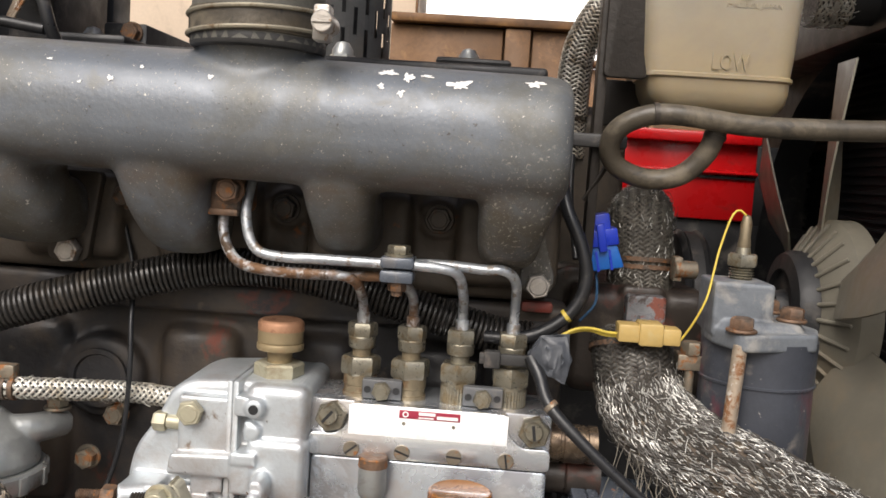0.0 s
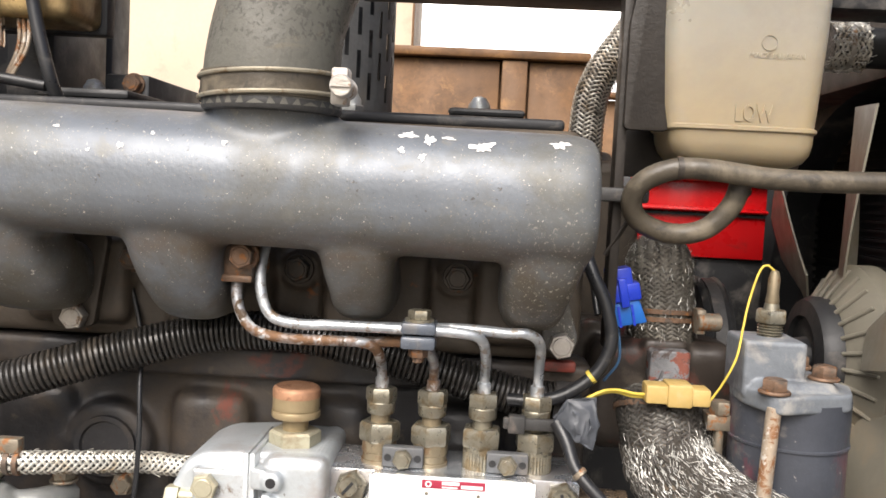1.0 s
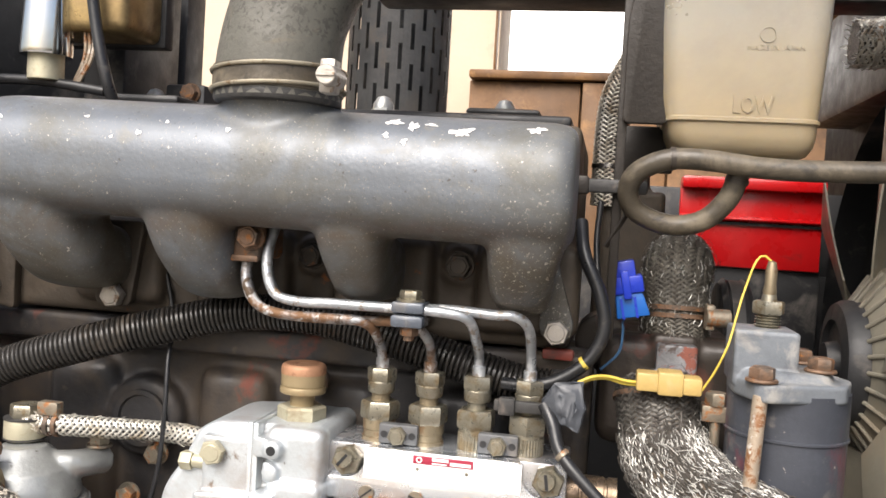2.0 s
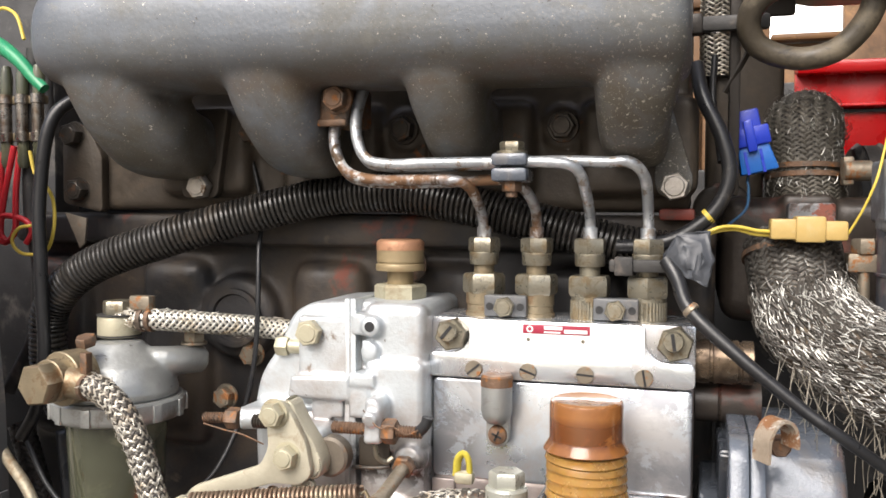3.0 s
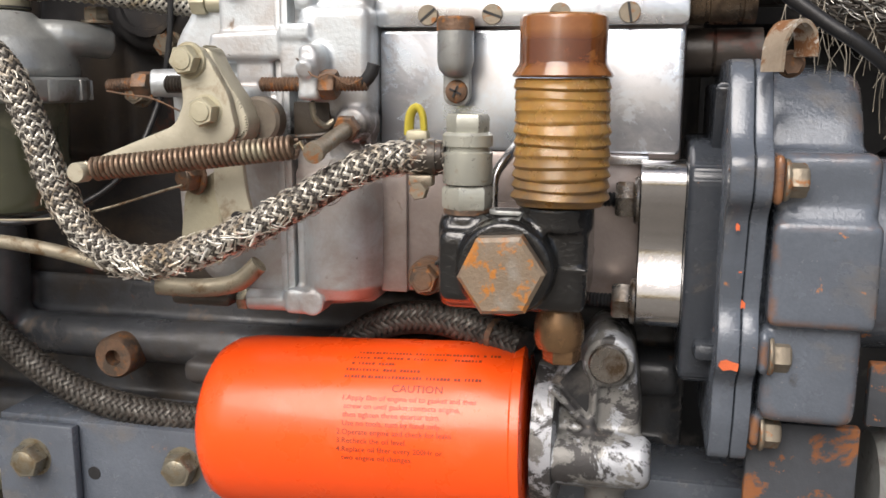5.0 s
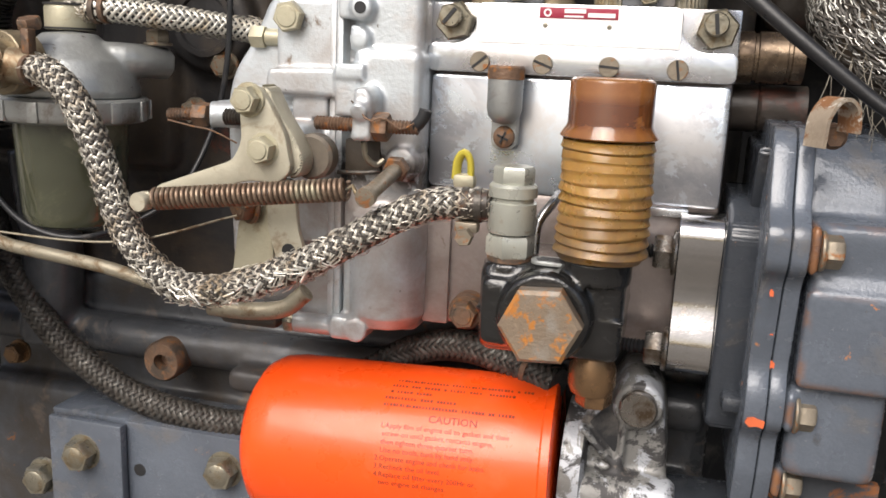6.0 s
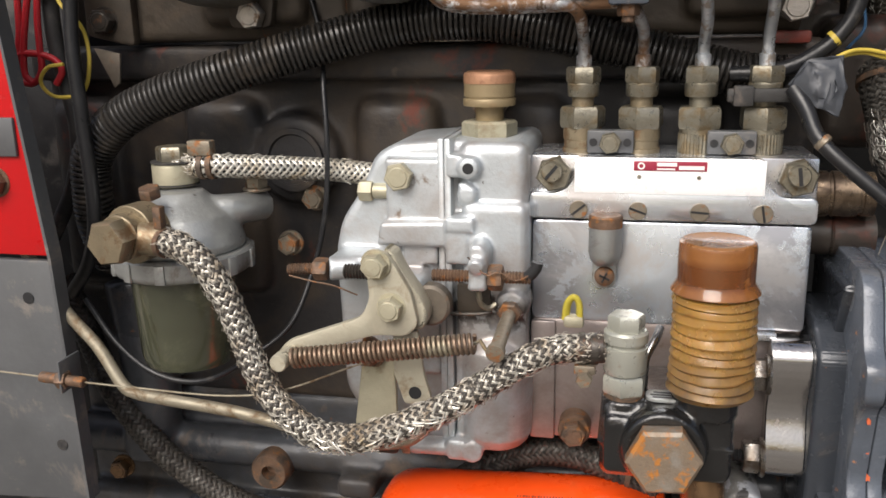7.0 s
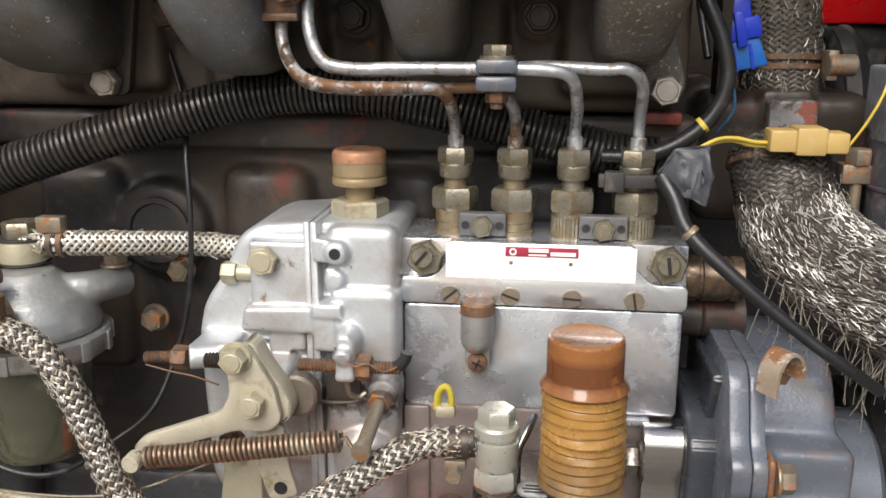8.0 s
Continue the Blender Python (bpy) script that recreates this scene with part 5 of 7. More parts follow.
for z, y in ((0.9150, -0.0095), (0.8668, -0.0095)):
    st = part("flange_stud", thread((0.0340, y, z), (0.056, y, z), 0.0036), M_BLACKSTEEL, pump)
    put("nut", NUT_G, st, basis((0.0535, y, z), LEFT, 12))
part("drive_collar", lathe([(0, 0), (0.0118, 0), (0.0122, 0.002), (0.0122, 0.007), (0.0112, 0.0075), (0.0112, 0.009), (0.0122, 0.0095), (0.0122, 0.022), (0.0112, 0.0225), (0.0112, 0.024), (0.0120, 0.0245), (0.0120, 0.030), (0, 0.030)], (0.0742, 0.022, 1.0075), RIGHT, 30), M_DKBROWN, pump, "oily steel drive collar")
part("drive_collar", lathe([(0, 0), (0.0118, 0), (0.0118, 0.012), (0.011, 0.013), (0.0118, 0.014), (0.0118, 0.035), (0, 0.035)], (0.0742, 0.034, 0.983), RIGHT, 28), M_OILY, pump, "oil-black lower collar")

# ---- timing gear case ----
case = thing("timing_gear_case", "blue-grey painted cast timing gear case with orange rub marks", "gear case", (0.10, 0.02, 0.80))
fl = [(0.06, 0.800), (-0.030, 0.800), (-0.036, 0.822), (-0.036, 0.840), (-0.046, 0.848), (-0.046, 0.862), (-0.040, 0.874), (-0.047, 0.915), (-0.056, 0.922), (-0.056, 0.938), (-0.045, 0.946), (-0.034, 0.972), (-0.026, 0.9785), (0.06, 0.9785)]
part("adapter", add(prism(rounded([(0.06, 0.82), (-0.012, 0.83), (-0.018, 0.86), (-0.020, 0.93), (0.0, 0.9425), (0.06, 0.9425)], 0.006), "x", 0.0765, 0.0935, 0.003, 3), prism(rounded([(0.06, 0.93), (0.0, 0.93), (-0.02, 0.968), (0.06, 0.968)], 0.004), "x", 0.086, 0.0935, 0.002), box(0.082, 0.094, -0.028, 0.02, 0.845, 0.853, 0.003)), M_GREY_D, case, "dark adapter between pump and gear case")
part("rear_flange", prism(rounded(fl, 0.005), "x", 0.0905, 0.1000, 0.0012), M_GREY, case)
part("front_flange", prism(rounded([(p + 0.0005, q) for p, q in fl], 0.005), "x", 0.1003, 0.1075, 0.0012), M_GREY, case)
cv = [prism(rounded([(0.06, 0.81), (-0.014, 0.815), (-0.026, 0.845), (-0.030, 0.90), (-0.022, 0.945), (-0.005, 0.972), (0.06, 0.978)], 0.012, 6), "x", 0.105, 0.148, 0.006, 3),
      box(0.110, 0.1525, -0.046, 0.02, 0.8675, 0.9125, 0.003, 3), box(0.110, 0.1495, -0.0405, 0.02, 0.8230, 0.870, 0.006, 4), box(0.110, 0.1515, -0.0405, 0.02, 0.908, 0.9405, 0.005, 4), box(0.110, 0.1500, -0.0430, 0.02, 0.9045, 0.9180, 0.004, 3),
      box(0.1075, 0.1125, -0.052, 0.0, 0.919, 0.9405, 0.003), box(0.1075, 0.1125, -0.044, 0.0, 0.845, 0.865, 0.003), box(0.1075, 0.1125, -0.034, 0.0, 0.808, 0.824, 0.003)]
part("cover", add(*cv), M_GREY_E, case, fuse=0.0018, relax=3)
for y, z in ((-0.0475, 0.9298), (-0.0385, 0.8537), (-0.028, 0.815)):
    bolt(BOLT_12, (0.1138, y, z), RIGHT, case, 14)
M_MARK = mk("orange_rub_mark", (0.62, 0.13, 0.045), 0.6, 0, 0.2, 120, 0.2, 500)
for x0, x1, y, z0, z1 in ((0.0915, 0.0998, -0.0466, 0.8475, 0.8525), (0.0992, 0.1015, -0.0400, 0.8735, 0.8775), (0.0945, 0.0962, -0.0500, 0.9085, 0.912), (0.0975, 0.0990, -0.0425, 0.8895, 0.892)):
    part("rub_mark", prism([(x0 + (x1 - x0) * a, z0 + (z1 - z0) * b) for a, b in ((0.0, 0.45), (0.25, 0.05), (0.6, 0.2), (0.95, 0.05), (1.0, 0.7), (0.65, 0.85), (0.4, 1.0), (0.1, 0.85))], "y", y - 0.0003, y + 0.001), M_MARK, case, "small orange paint mark")
strap = thing("strap_clip", "bent rusty strap clip bolted to the gear case", "clip", (0.1085, -0.02, 0.978))
arc = [(0.1036, 0.9725), (0.1038, 0.9765), (0.1045, 0.9840), (0.1085, 0.9905), (0.1135, 0.9920), (0.1180, 0.9885), (0.1195, 0.9820), (0.1193, 0.9785)]
sp = curve([(x, 0, z) for x, z in arc], 0.0015)
outer, inner = [], []
for p, t, u, v in frames(sp):
    n = Vector((-t.z, 0, t.x))
    outer.append((p.x + n.x * 0.0008, p.z + n.z * 0.0008))
    inner.append((p.x - n.x * 0.0008, p.z - n.z * 0.0008))
part("strap", prism(outer + inner[::-1], "y", -0.0060, 0.0060, 0.0), M_STRAP, strap, at=Matrix.Translation((0.1085, -0.046, 0)) @ Matrix.Rotation(radians(32), 4, "Z") @ Matrix.Translation((-0.1085, 0, 0)))
bolt(BOLT_RS, (0.1140, -0.030, 0.9760), FRONT, strap, 5)
rb = thing("corner_bracket", "dark grey steel corner bracket with rusted edges", "bracket", (0.14, 0.0, 0.70))
M_RUSTED = mk("grey_paint_rusting", (0.050, 0.055, 0.064), 0.55, 0.1, 0.15, 30, 0.3, 260, [(RUST, 38, 0.56, 0.05, 0.85), (RUST_L, 90, 0.68, 0.04, 0.9)])
part("plate", box(0.1085, 0.1565, -0.020, -0.014, 0.70, 0.8165, 0.001), M_RUSTED, rb)
part("plate", box(0.1575, 0.24, -0.022, -0.016, 0.8190, 0.8480, 0.001), M_RUSTED, rb)
shaft = thing("front_shaft", "dull grey shaft end beside the gear case", "shaft", (0.18, 0.0, 0.79))
part("barrel", rod((0.166, 0.0, 0.785), (0.26, 0.0, 0.785), 0.026, 30, 0.003), M_CAPALU, shaft)
part("hub_disc", lathe([(0, 0), (0.042, 0), (0.045, 0.003), (0.045, 0.024), (0.042, 0.027), (0, 0.027)], (0.1485, 0.02, 0.89), RIGHT, 44), M_GREY, shaft)
part("crank_pulley", lathe([(0, 0), (0.045, 0), (0.048, 0.004), (0.040, 0.012), (0.048, 0.02), (0.045, 0.024), (0, 0.024)], (0.174, 0.06, 0.89), RIGHT, 40), M_BLACKSTEEL, shaft)

# ---- oil filter ----
filt = thing("oil_filter", "glossy orange spin-on oil filter with printed instructions", "oil filter", (-0.08, -0.005, 0.75))
FA, FB = Vector((-0.1610, -0.0095, 0.7890)), Vector((0.0060, -0.003, 0.7940))
FR = 0.0452
L = (FB - FA).length
can = part("can", lathe([(0, 0.0), (0.024, 0.0), (0.034, 0.0015), (0.0405, 0.0060), (0.0440, 0.0125), (FR, 0.021), (FR, L - 0.006), (FR + 0.0012, L - 0.005), (FR + 0.0014, L - 0.001), (FR - 0.001, L), (0, L)], FA, FB - FA, 72), M_ORANGE, filt)
along = (FB - FA).normalized()
upv = (Vector((0, 0, 1)) - along * along.z).normalized()
frontv = along.cross(upv).normalized()
if frontv.y > 0:
    frontv = -frontv


def wrap(me, s0, a0, name):
    """Lay flat print on the can: s along the axis, then round it downwards from angle a0 above the front."""
    for v in me.vertices:
        a = a0 + v.co.y / FR
        v.co = FA + along * (s0 + v.co.x) + (frontv * math.cos(a) + upv * math.sin(a)) * (FR + 0.00018)
    ob = put(name, me, can)
    return ob


def wrapped_text(text, size, s0, deg):
    me = letters(text, size, M_INK)
    wrap(me, s0, radians(deg), "printed_line")


wrapped_text("CAUTION", 0.0056, 0.1045, 42.5)
for i, (s, text) in enumerate(((0.0765, "1.Apply film of engine oil to gasket and then"), (0.0780, "screw on until gasket contacts engine,"), (0.0780, "then tighten three quarter turn."), (0.0780, "Use no tools, turn by hand only."),
                               (0.0755, "2.Operate engine and check for leaks."), (0.0755, "3.Recheck the oil level."), (0.0755, "4.Replace oil filter every 200Hr or"), (0.0780, "two engine oil changes."))):
    wrapped_text(text, 0.0037, s + 0.004, 36.5 - 5.15 * i)
rng = random.Random(4)
for i, (s, n) in enumerate(((0.084, 42), (0.082, 38), (0.082, 13), (0.080, 22), (0.080, 40))):
    for k in range(n):
        if rng.random() < 0.12:
            continue
        bm = bmesh.new()
        w = rng.uniform(0.0007, 0.0014)
        vs = [bm.verts.new(c) for c in ((k * 0.0017, 0, 0), (k * 0.0017 + w, 0, 0), (k * 0.0017 + w, rng.uniform(0.0012, 0.0019), 0), (k * 0.0017, 0.0016, 0))]
        bm.faces.new(vs)
        if k == 0:
            strip = bm
        else:
            add(strip, bm)
    wrap(mesh_of("print_bar", strip, M_INK), s, radians(72 - 5.2 * i), "print_bar")
fh = thing("filter_mount_casting", "grey cast aluminium mount that carries the oil filter", "casting", (0.035, 0.0, 0.77))
part("neck_ring", lathe([(0, 0), (0.036, 0), (0.036, 0.010), (0.030, 0.012), (0, 0.012)], (0.0105, -0.003, 0.7955), RIGHT, 40), M_PEEL, fh)
hd = [prism(rounded([(0.016, 0.774), (0.058, 0.774), (0.0615, 0.800), (0.0600, 0.822), (0.0560, 0.845), (0.0465, 0.8545), (0.0360, 0.8520), (0.0300, 0.8400), (0.0200, 0.8330), (0.016, 0.815)], 0.005), "y", -0.020, 0.03, 0.003),
      rod((0.018, -0.026, 0.7925), (0.066, -0.028, 0.7945), 0.0125, 24, 0.003), lathe([(0, 0), (0.0120, 0), (0.0120, 0.006), (0, 0.007)], (0.0450, -0.018, 0.8405), FRONT, 26),
      prism([(0.0165, 0.8255), (0.0185, 0.8290), (0.0410, 0.8065), (0.0385, 0.8040)], "y", -0.027, -0.015), prism([(0.0370, 0.8050), (0.0400, 0.8050), (0.0405, 0.8350), (0.0375, 0.8350)], "y", -0.025, -0.015),
      rod((0.045, -0.010, 0.781), (0.045, -0.010, 0.758), 0.010)]
part("casting", add(*hd), M_PEEL, fh, fuse=0.0016, relax=4)
part("plug", lathe([(0, 0), (0.0092, 0), (0.0092, 0.003), (0.0084, 0.004), (0, 0.004)], (0.0450, -0.0245, 0.8405), FRONT, 26), M_DKSTEEL, fh)
# Flat black triangle paints the shade inside the cast recess.
part("pocket", prism([(0.0225, 0.8280), (0.0370, 0.8125), (0.0372, 0.8390), (0.0310, 0.8395)], "y", -0.0214, -0.0190), M_BLACKSTEEL, fh, "dark plate for the shaded triangular recess")
bolt(BOLT_12, (0.006, -0.01, 0.742), DOWN, fh, 5)

# ---- lower frame beam ----
beam = thing("frame_beam", "grey painted steel mounting beam with large bolts", "beam", (-0.2, 0.02, 0.60))
part("web", box(-0.2745, 0.16, 0.020, 0.030, 0.64, 0.7645, 0.0015), M_GREY, beam)
part("lip", box(-0.33, 0.16, 0.022, 0.07, 0.7590, 0.7650, 0.0015), M_GREY, beam)
part("end_plate", box(-0.3260, -0.2720, 0.0125, 0.0195, 0.64, 0.7635, 0.0015), M_GREY, beam)
for x, z, y in ((-0.3000, 0.7420, 0.0125), (-0.2030, 0.7430, 0.020), (-0.338, 0.715, 0.02), (-0.095, 0.7265, 0.02)):
    bolt(BOLT_G17, (x, y, z), FRONT, beam, 9)
part("hole", lathe([(0, 0), (0.0042, 0), (0.0042, 0.0004), (0, 0.0004)], (-0.2640, 0.0200, 0.7320), FRONT, 20), M_BLACKSTEEL, beam)

# ---- fuel sediment filter ----
sed = thing("fuel_filter", "grey cast fuel filter with an olive glass bowl", "fuel filter", (-0.283, 0.0, 0.897))
part("head", add(lathe([(0, 0), (0.0368, 0), (0.0374, 0.004), (0.0366, 0.0065), (0.0352, 0.0115), (0.0305, 0.0205), (0.0215, 0.0282), (0.0145, 0.0345), (0, 0.036)], (-0.2845, 0.0, 0.9705), UP, 44), tube([(-0.283, 0.0, 0.992), (-0.256, 0.012, 0.992), (-0.247, 0.036, 0.99)], 0.0095, 16), tube([(-0.287, 0.0, 0.990), (-0.290, -0.026, 0.989), (-0.291, -0.046, 0.9885)], 0.0105, 16)), M_CAPALU, sed, fuse=0.0013, relax=3)
ring = part("ring_nut", lathe([(0, 0), (0.0385, 0), (0.0405, 0.0015), (0.0415, 0.004), (0.0415, 0.0120), (0.0400, 0.0135), (0, 0.0135)], (-0.2845, 0.0, 0.9570), UP, 48), M_CAPALU, sed, "ribbed grey ring nut")
for i in range(12):
    part("lug", box(-0.0030, 0.0030, -0.0426, -0.0400, 0.001, 0.0122, 0.0007), M_CAPALU, ring, at=Matrix.Translation((-0.2845, 0, 0.957)) @ Matrix.Rotation(radians(30 * i + 9), 4, "Z"))
part("bowl", lathe([(0, 0), (0.0215, 0.0005), (0.0272, 0.004), (0.0290, 0.010), (0.0315, 0.062), (0, 0.062)], (-0.2860, 0.0, 0.8950), UP, 44), M_BOWL, sed, "olive glass sediment bowl")
part("centre_fitting", lathe([(0, 0), (0.0132, 0), (0.0136, 0.002), (0.0136, 0.012), (0.0128, 0.0140), (0, 0.0140)], (-0.290, 0.008, 1.0070), UP, 28), M_ZINC_G, sed)
for z in (1.0072, 1.0205):
    part("seal_ring", lathe([(0.012, 0), (0.0140, 0.0002), (0.0140, 0.0012), (0.012, 0.0014)], (-0.290, 0.008, z), UP, 28), M_RUBBER, sed)
part("centre_nut", hexa((-0.290, 0.008, 1.0210), UP, 0.0185, 0.0095, 18), M_ZINC, sed)
kn = part("inlet_bolt", add(hexa((-0.2900, -0.058, 0.9885), (-0.12, -1, -0.02), 0.0226, 0.0110, 8), rod((-0.288, -0.046, 0.989), (-0.2900, -0.0585, 0.989), 0.0130)), M_BRASS, sed, "large dull brass banjo bolt")
part("banjo", add(rod((-0.286, -0.052, 0.9890), (-0.266, -0.050, 0.9865), 0.0092), rod((-0.286, -0.034, 0.989), (-0.2885, -0.050, 0.989), 0.0165)), M_BRASS, kn)
part("bleed_screw", add(hexa((-0.285, -0.030, 1.0065), (0, -0.3, 1), 0.011, 0.006)), M_RUST, sed)
bolt(BOLT_12, (-0.248, 0.03, 1.002), UP, sed, 3)

# ---- woven fuel hoses ----


def woven_hose(name, label, pts, r, strands, pitch, material, core=M_RUBBER, fray=0, at=0, cover=0.6, both=True):
    t = thing(name, label, "hose", pts[at])
    part("core", tube(pts, r * 0.93, 16, 0.004), core, t)
    w = 2 * math.pi * r / strands * cover
    part("weave", braid(pts, r, strands, pitch, w, r * 0.08, 4, 0 if both else None), material, t, angle=180)
    if both:
        part("dark_weave", braid(pts, r * 0.995, strands, pitch, w, r * 0.08, 4, 1), M_THREAD, t, angle=180)
    if fray:
        part("weave_fray", slivers(pts, r * 1.02, fray, 0.0045, random.Random(len(pts)), 0.8, (0, 0.0006)), material, t)
    return t


def hose_band(pts_center, way, r, parent, material):
    ring = lathe([(r * 0.9, -0.0016), (r, -0.0016), (r, 0.0016), (r * 0.9, 0.0016)], pts_center, way, 24)
    return part("band", ring, material, parent)


h1 = woven_hose("woven_fuel_hose", "cream and black woven fuel hose", [(-0.277, 0.008, 1.0185), (-0.262, 0.007, 1.0190), (-0.235, 0.020, 1.0165), (-0.205, 0.040, 1.0125), (-0.175, 0.048, 1.0085), (-0.15, 0.050, 1.005)], 0.0066, 8, 0.032, M_CREAMWEAVE, fray=60, cover=0.53, both=False)
part("frayed_end", slivers([(-0.281, 0.007, 1.0188), (-0.277, 0.007, 1.0187), (-0.272, 0.006, 1.0187)], 0.0062, 160, 0.006, random.Random(2), 0.7, (0, 0.0006), ways=(-1,), thick=0.0003), M_WEAVE, h1)
hose_band((-0.270, 0.006, 1.0188), (1, 0, 0.02), 0.0079, h1, M_RUST)
hose_band((-0.264, 0.006, 1.0190), (1, 0, 0.02), 0.0079, h1, M_RUST)
part("clamp_block", box(-0.2775, -0.2625, 0.001, 0.009, 1.0255, 1.0345, 0.001), M_BOLT_R, h1)
loop_pts = [(-0.268, -0.052, 0.9862), (-0.254, -0.056, 0.9855), (-0.2355, -0.061, 0.9730), (-0.2230, -0.062, 0.9485), (-0.2140, -0.063, 0.9235), (-0.2010, -0.065, 0.9030), (-0.183, -0.066, 0.8890), (-0.159, -0.066, 0.8868), (-0.130, -0.063, 0.8960), (-0.102, -0.057, 0.9100), (-0.077, -0.049, 0.9250), (-0.056, -0.042, 0.9340), (-0.030, -0.0385, 0.9352)]
h2 = woven_hose("woven_fuel_hose", "frayed cream and black woven fuel hose hanging in a loop", loop_pts, 0.0067, 18, 0.046, M_WEAVE, fray=900, cover=0.84)
part("weave_fray", slivers(loop_pts, 0.0066, 900, 0.0042, random.Random(44), 1.0, (0, 0.0010), along=0.35, span=(0.05, 0.80), thick=0.00020, toward=(0, -0.25, -1), least=0.45), M_FRINGE, h2, "short broken wires along the underside")
part("weave_fray", slivers(loop_pts, 0.0066, 320, 0.0056, random.Random(31), 0.7, (-0.0004, 0.0004), along=0.6, span=(0.40, 0.74), thick=0.0004, toward=(0, -0.45, -0.9), least=0.2), M_CREAMWEAVE, h2)
hose_band((-0.2655, -0.053, 0.9862), (1, -0.3, -0.05), 0.0082, h2, M_RUST)
part("clamp_tab", box(-0.2700, -0.2650, -0.0560, -0.0500, 0.994, 1.0065, 0.001), M_RUST, h2)
part("end_sleeve", rod((-0.0455, -0.0398, 0.9345), (-0.0300, -0.0385, 0.9352), 0.0076, 24, 0.0012), M_OILY, h2, "oily black sleeve at the hose end")
for x in (-0.0415, -0.0355):
    hose_band((x, -0.0393, 0.9350), (1, 0.1, 0.05), 0.0082, h2, M_BOLT_D)
part("clamp_screw", add(box(-0.0455, -0.0345, -0.0455, -0.0385, 0.9225, 0.9275, 0.001), hexa((-0.040, -0.044, 0.9210), FRONT, 0.0075, 0.006, 10)), M_BOLT_R, h2)
h3 = woven_hose("woven_oil_hose", "dark greasy woven oil hose", [(-0.410, 0.052, 0.930), (-0.388, 0.046, 0.883), (-0.370, 0.038, 0.853), (-0.3420, 0.034, 0.8190), (-0.3160, 0.032, 0.7990), (-0.2800, 0.030, 0.7810), (-0.2400, 0.030, 0.7715), (-0.19, 0.034, 0.770), (-0.14, 0.04, 0.795), (-0.10, 0.034, 0.825), (-0.073, 0.026, 0.8400), (-0.047, 0.018, 0.8450), (-0.022, 0.008, 0.8430), (0.004, -0.006, 0.8400)], 0.0083, 12, 0.052, M_WEAVE_D, cover=0.8)
hose_band((-0.012, 0.003, 0.8415), (1, -0.5, -0.1), 0.0096, h3, M_RUST)

# ---- throttle rod, cable, loose wires on the governor side ----
rodt = thing("throttle_rod", "bent dusty steel throttle rod", "rod", (-0.25, -0.065, 0.90))
part("rod", tube([(-0.392, -0.022, 0.994), (-0.352, -0.030, 0.9395), (-0.326, -0.037, 0.9175), (-0.3085, -0.0420, 0.8960), (-0.2990, -0.0430, 0.8915), (-0.279, -0.043, 0.8890), (-0.238, -0.043, 0.8850), (-0.205, -0.043, 0.8790), (-0.180, -0.040, 0.8740)], 0.0036, 14, 0.003), M_RODZ, rodt)
part("link_bar", tube([(-0.182, -0.030, 0.8660), (-0.160, -0.028, 0.8655), (-0.140, -0.027, 0.8690), (-0.128, -0.026, 0.8790)], 0.0048, 14, 0.003), M_RODZ, rodt)
# Dark block stands in for the shadow below the link bar.
part("link_shadow", box(-0.182, -0.148, -0.020, 0.0, 0.8535, 0.8605, 0.003), M_BOLT_D, rodt)
cabl = thing("throttle_cable", "thin steel throttle cable with a rusty adjuster", "cable", (-0.34, -0.054, 0.90))
part("wire", tube([(-0.46, -0.050, 0.905), (-0.38, -0.053, 0.9035), (-0.30, -0.056, 0.9015), (-0.217, -0.058, 0.9035), (-0.160, -0.040, 0.9190)], 0.0006, 8, 0.006), M_RODZ, cabl)
part("adjuster", add(rod((-0.353, -0.0545, 0.9030), (-0.324, -0.0555, 0.9018), 0.0032), hexa((-0.341, -0.055, 0.9025), RIGHT, 0.0095, 0.006)), M_RUST, cabl)
part("holder", box(-0.3375, -0.3360, -0.060, -0.040, 0.8955, 0.9150, 0.0006), M_PANEL, cabl)
vw = thing("black_wire", "thin black wire hanging past the pump", "wire", (-0.18, 0.0, 1.0))
part("wire", tube([(-0.228, 0.050, 1.172), (-0.2215, 0.054, 1.140), (-0.2085, 0.050, 1.094), (-0.2030, 0.036, 1.062), (-0.2000, 0.029, 1.030), (-0.2030, 0.029, 0.990), (-0.2115, 0.028, 0.955), (-0.2225, 0.012, 0.921), (-0.244, 0.002, 0.9025), (-0.264, -0.024, 0.8945), (-0.292, -0.030, 0.8985), (-0.322, -0.022, 0.9130), (-0.352, -0.006, 0.9350)], 0.0017, 10, 0.004), M_CABLE, vw)

# ---- side panels ----
pan = thing("side_panel", "red painted body post above a drilled grey sheet panel", "panel", (-0.40, -0.03, 0.80))
part("red_post", prism([(-0.62, 0.972), (-0.3478, 0.972), (-0.3600, 1.09), (-0.3670, 1.16), (-0.62, 1.16)], "y", -0.040, -0.034, 0.0012), M_RED, pan, "glossy red sheet metal")
part("grey_sheet", prism([(-0.62, 0.80), (-0.3420, 0.8150), (-0.3440, 0.860), (-0.3475, 0.9690), (-0.62, 0.9690)], "y", -0.040, -0.034, 0.001), M_PANEL, pan, "grey sheet steel with bolt holes")
part("edge_fold", prism([(-0.3440, 0.8150), (-0.3418, 0.8150), (-0.3470, 0.97), (-0.3592, 1.09), (-0.3662, 1.16), (-0.3680, 1.16), (-0.3610, 1.09), (-0.3490, 0.97)], "y", -0.0405, -0.030, 0.0), M_PANEL, pan)
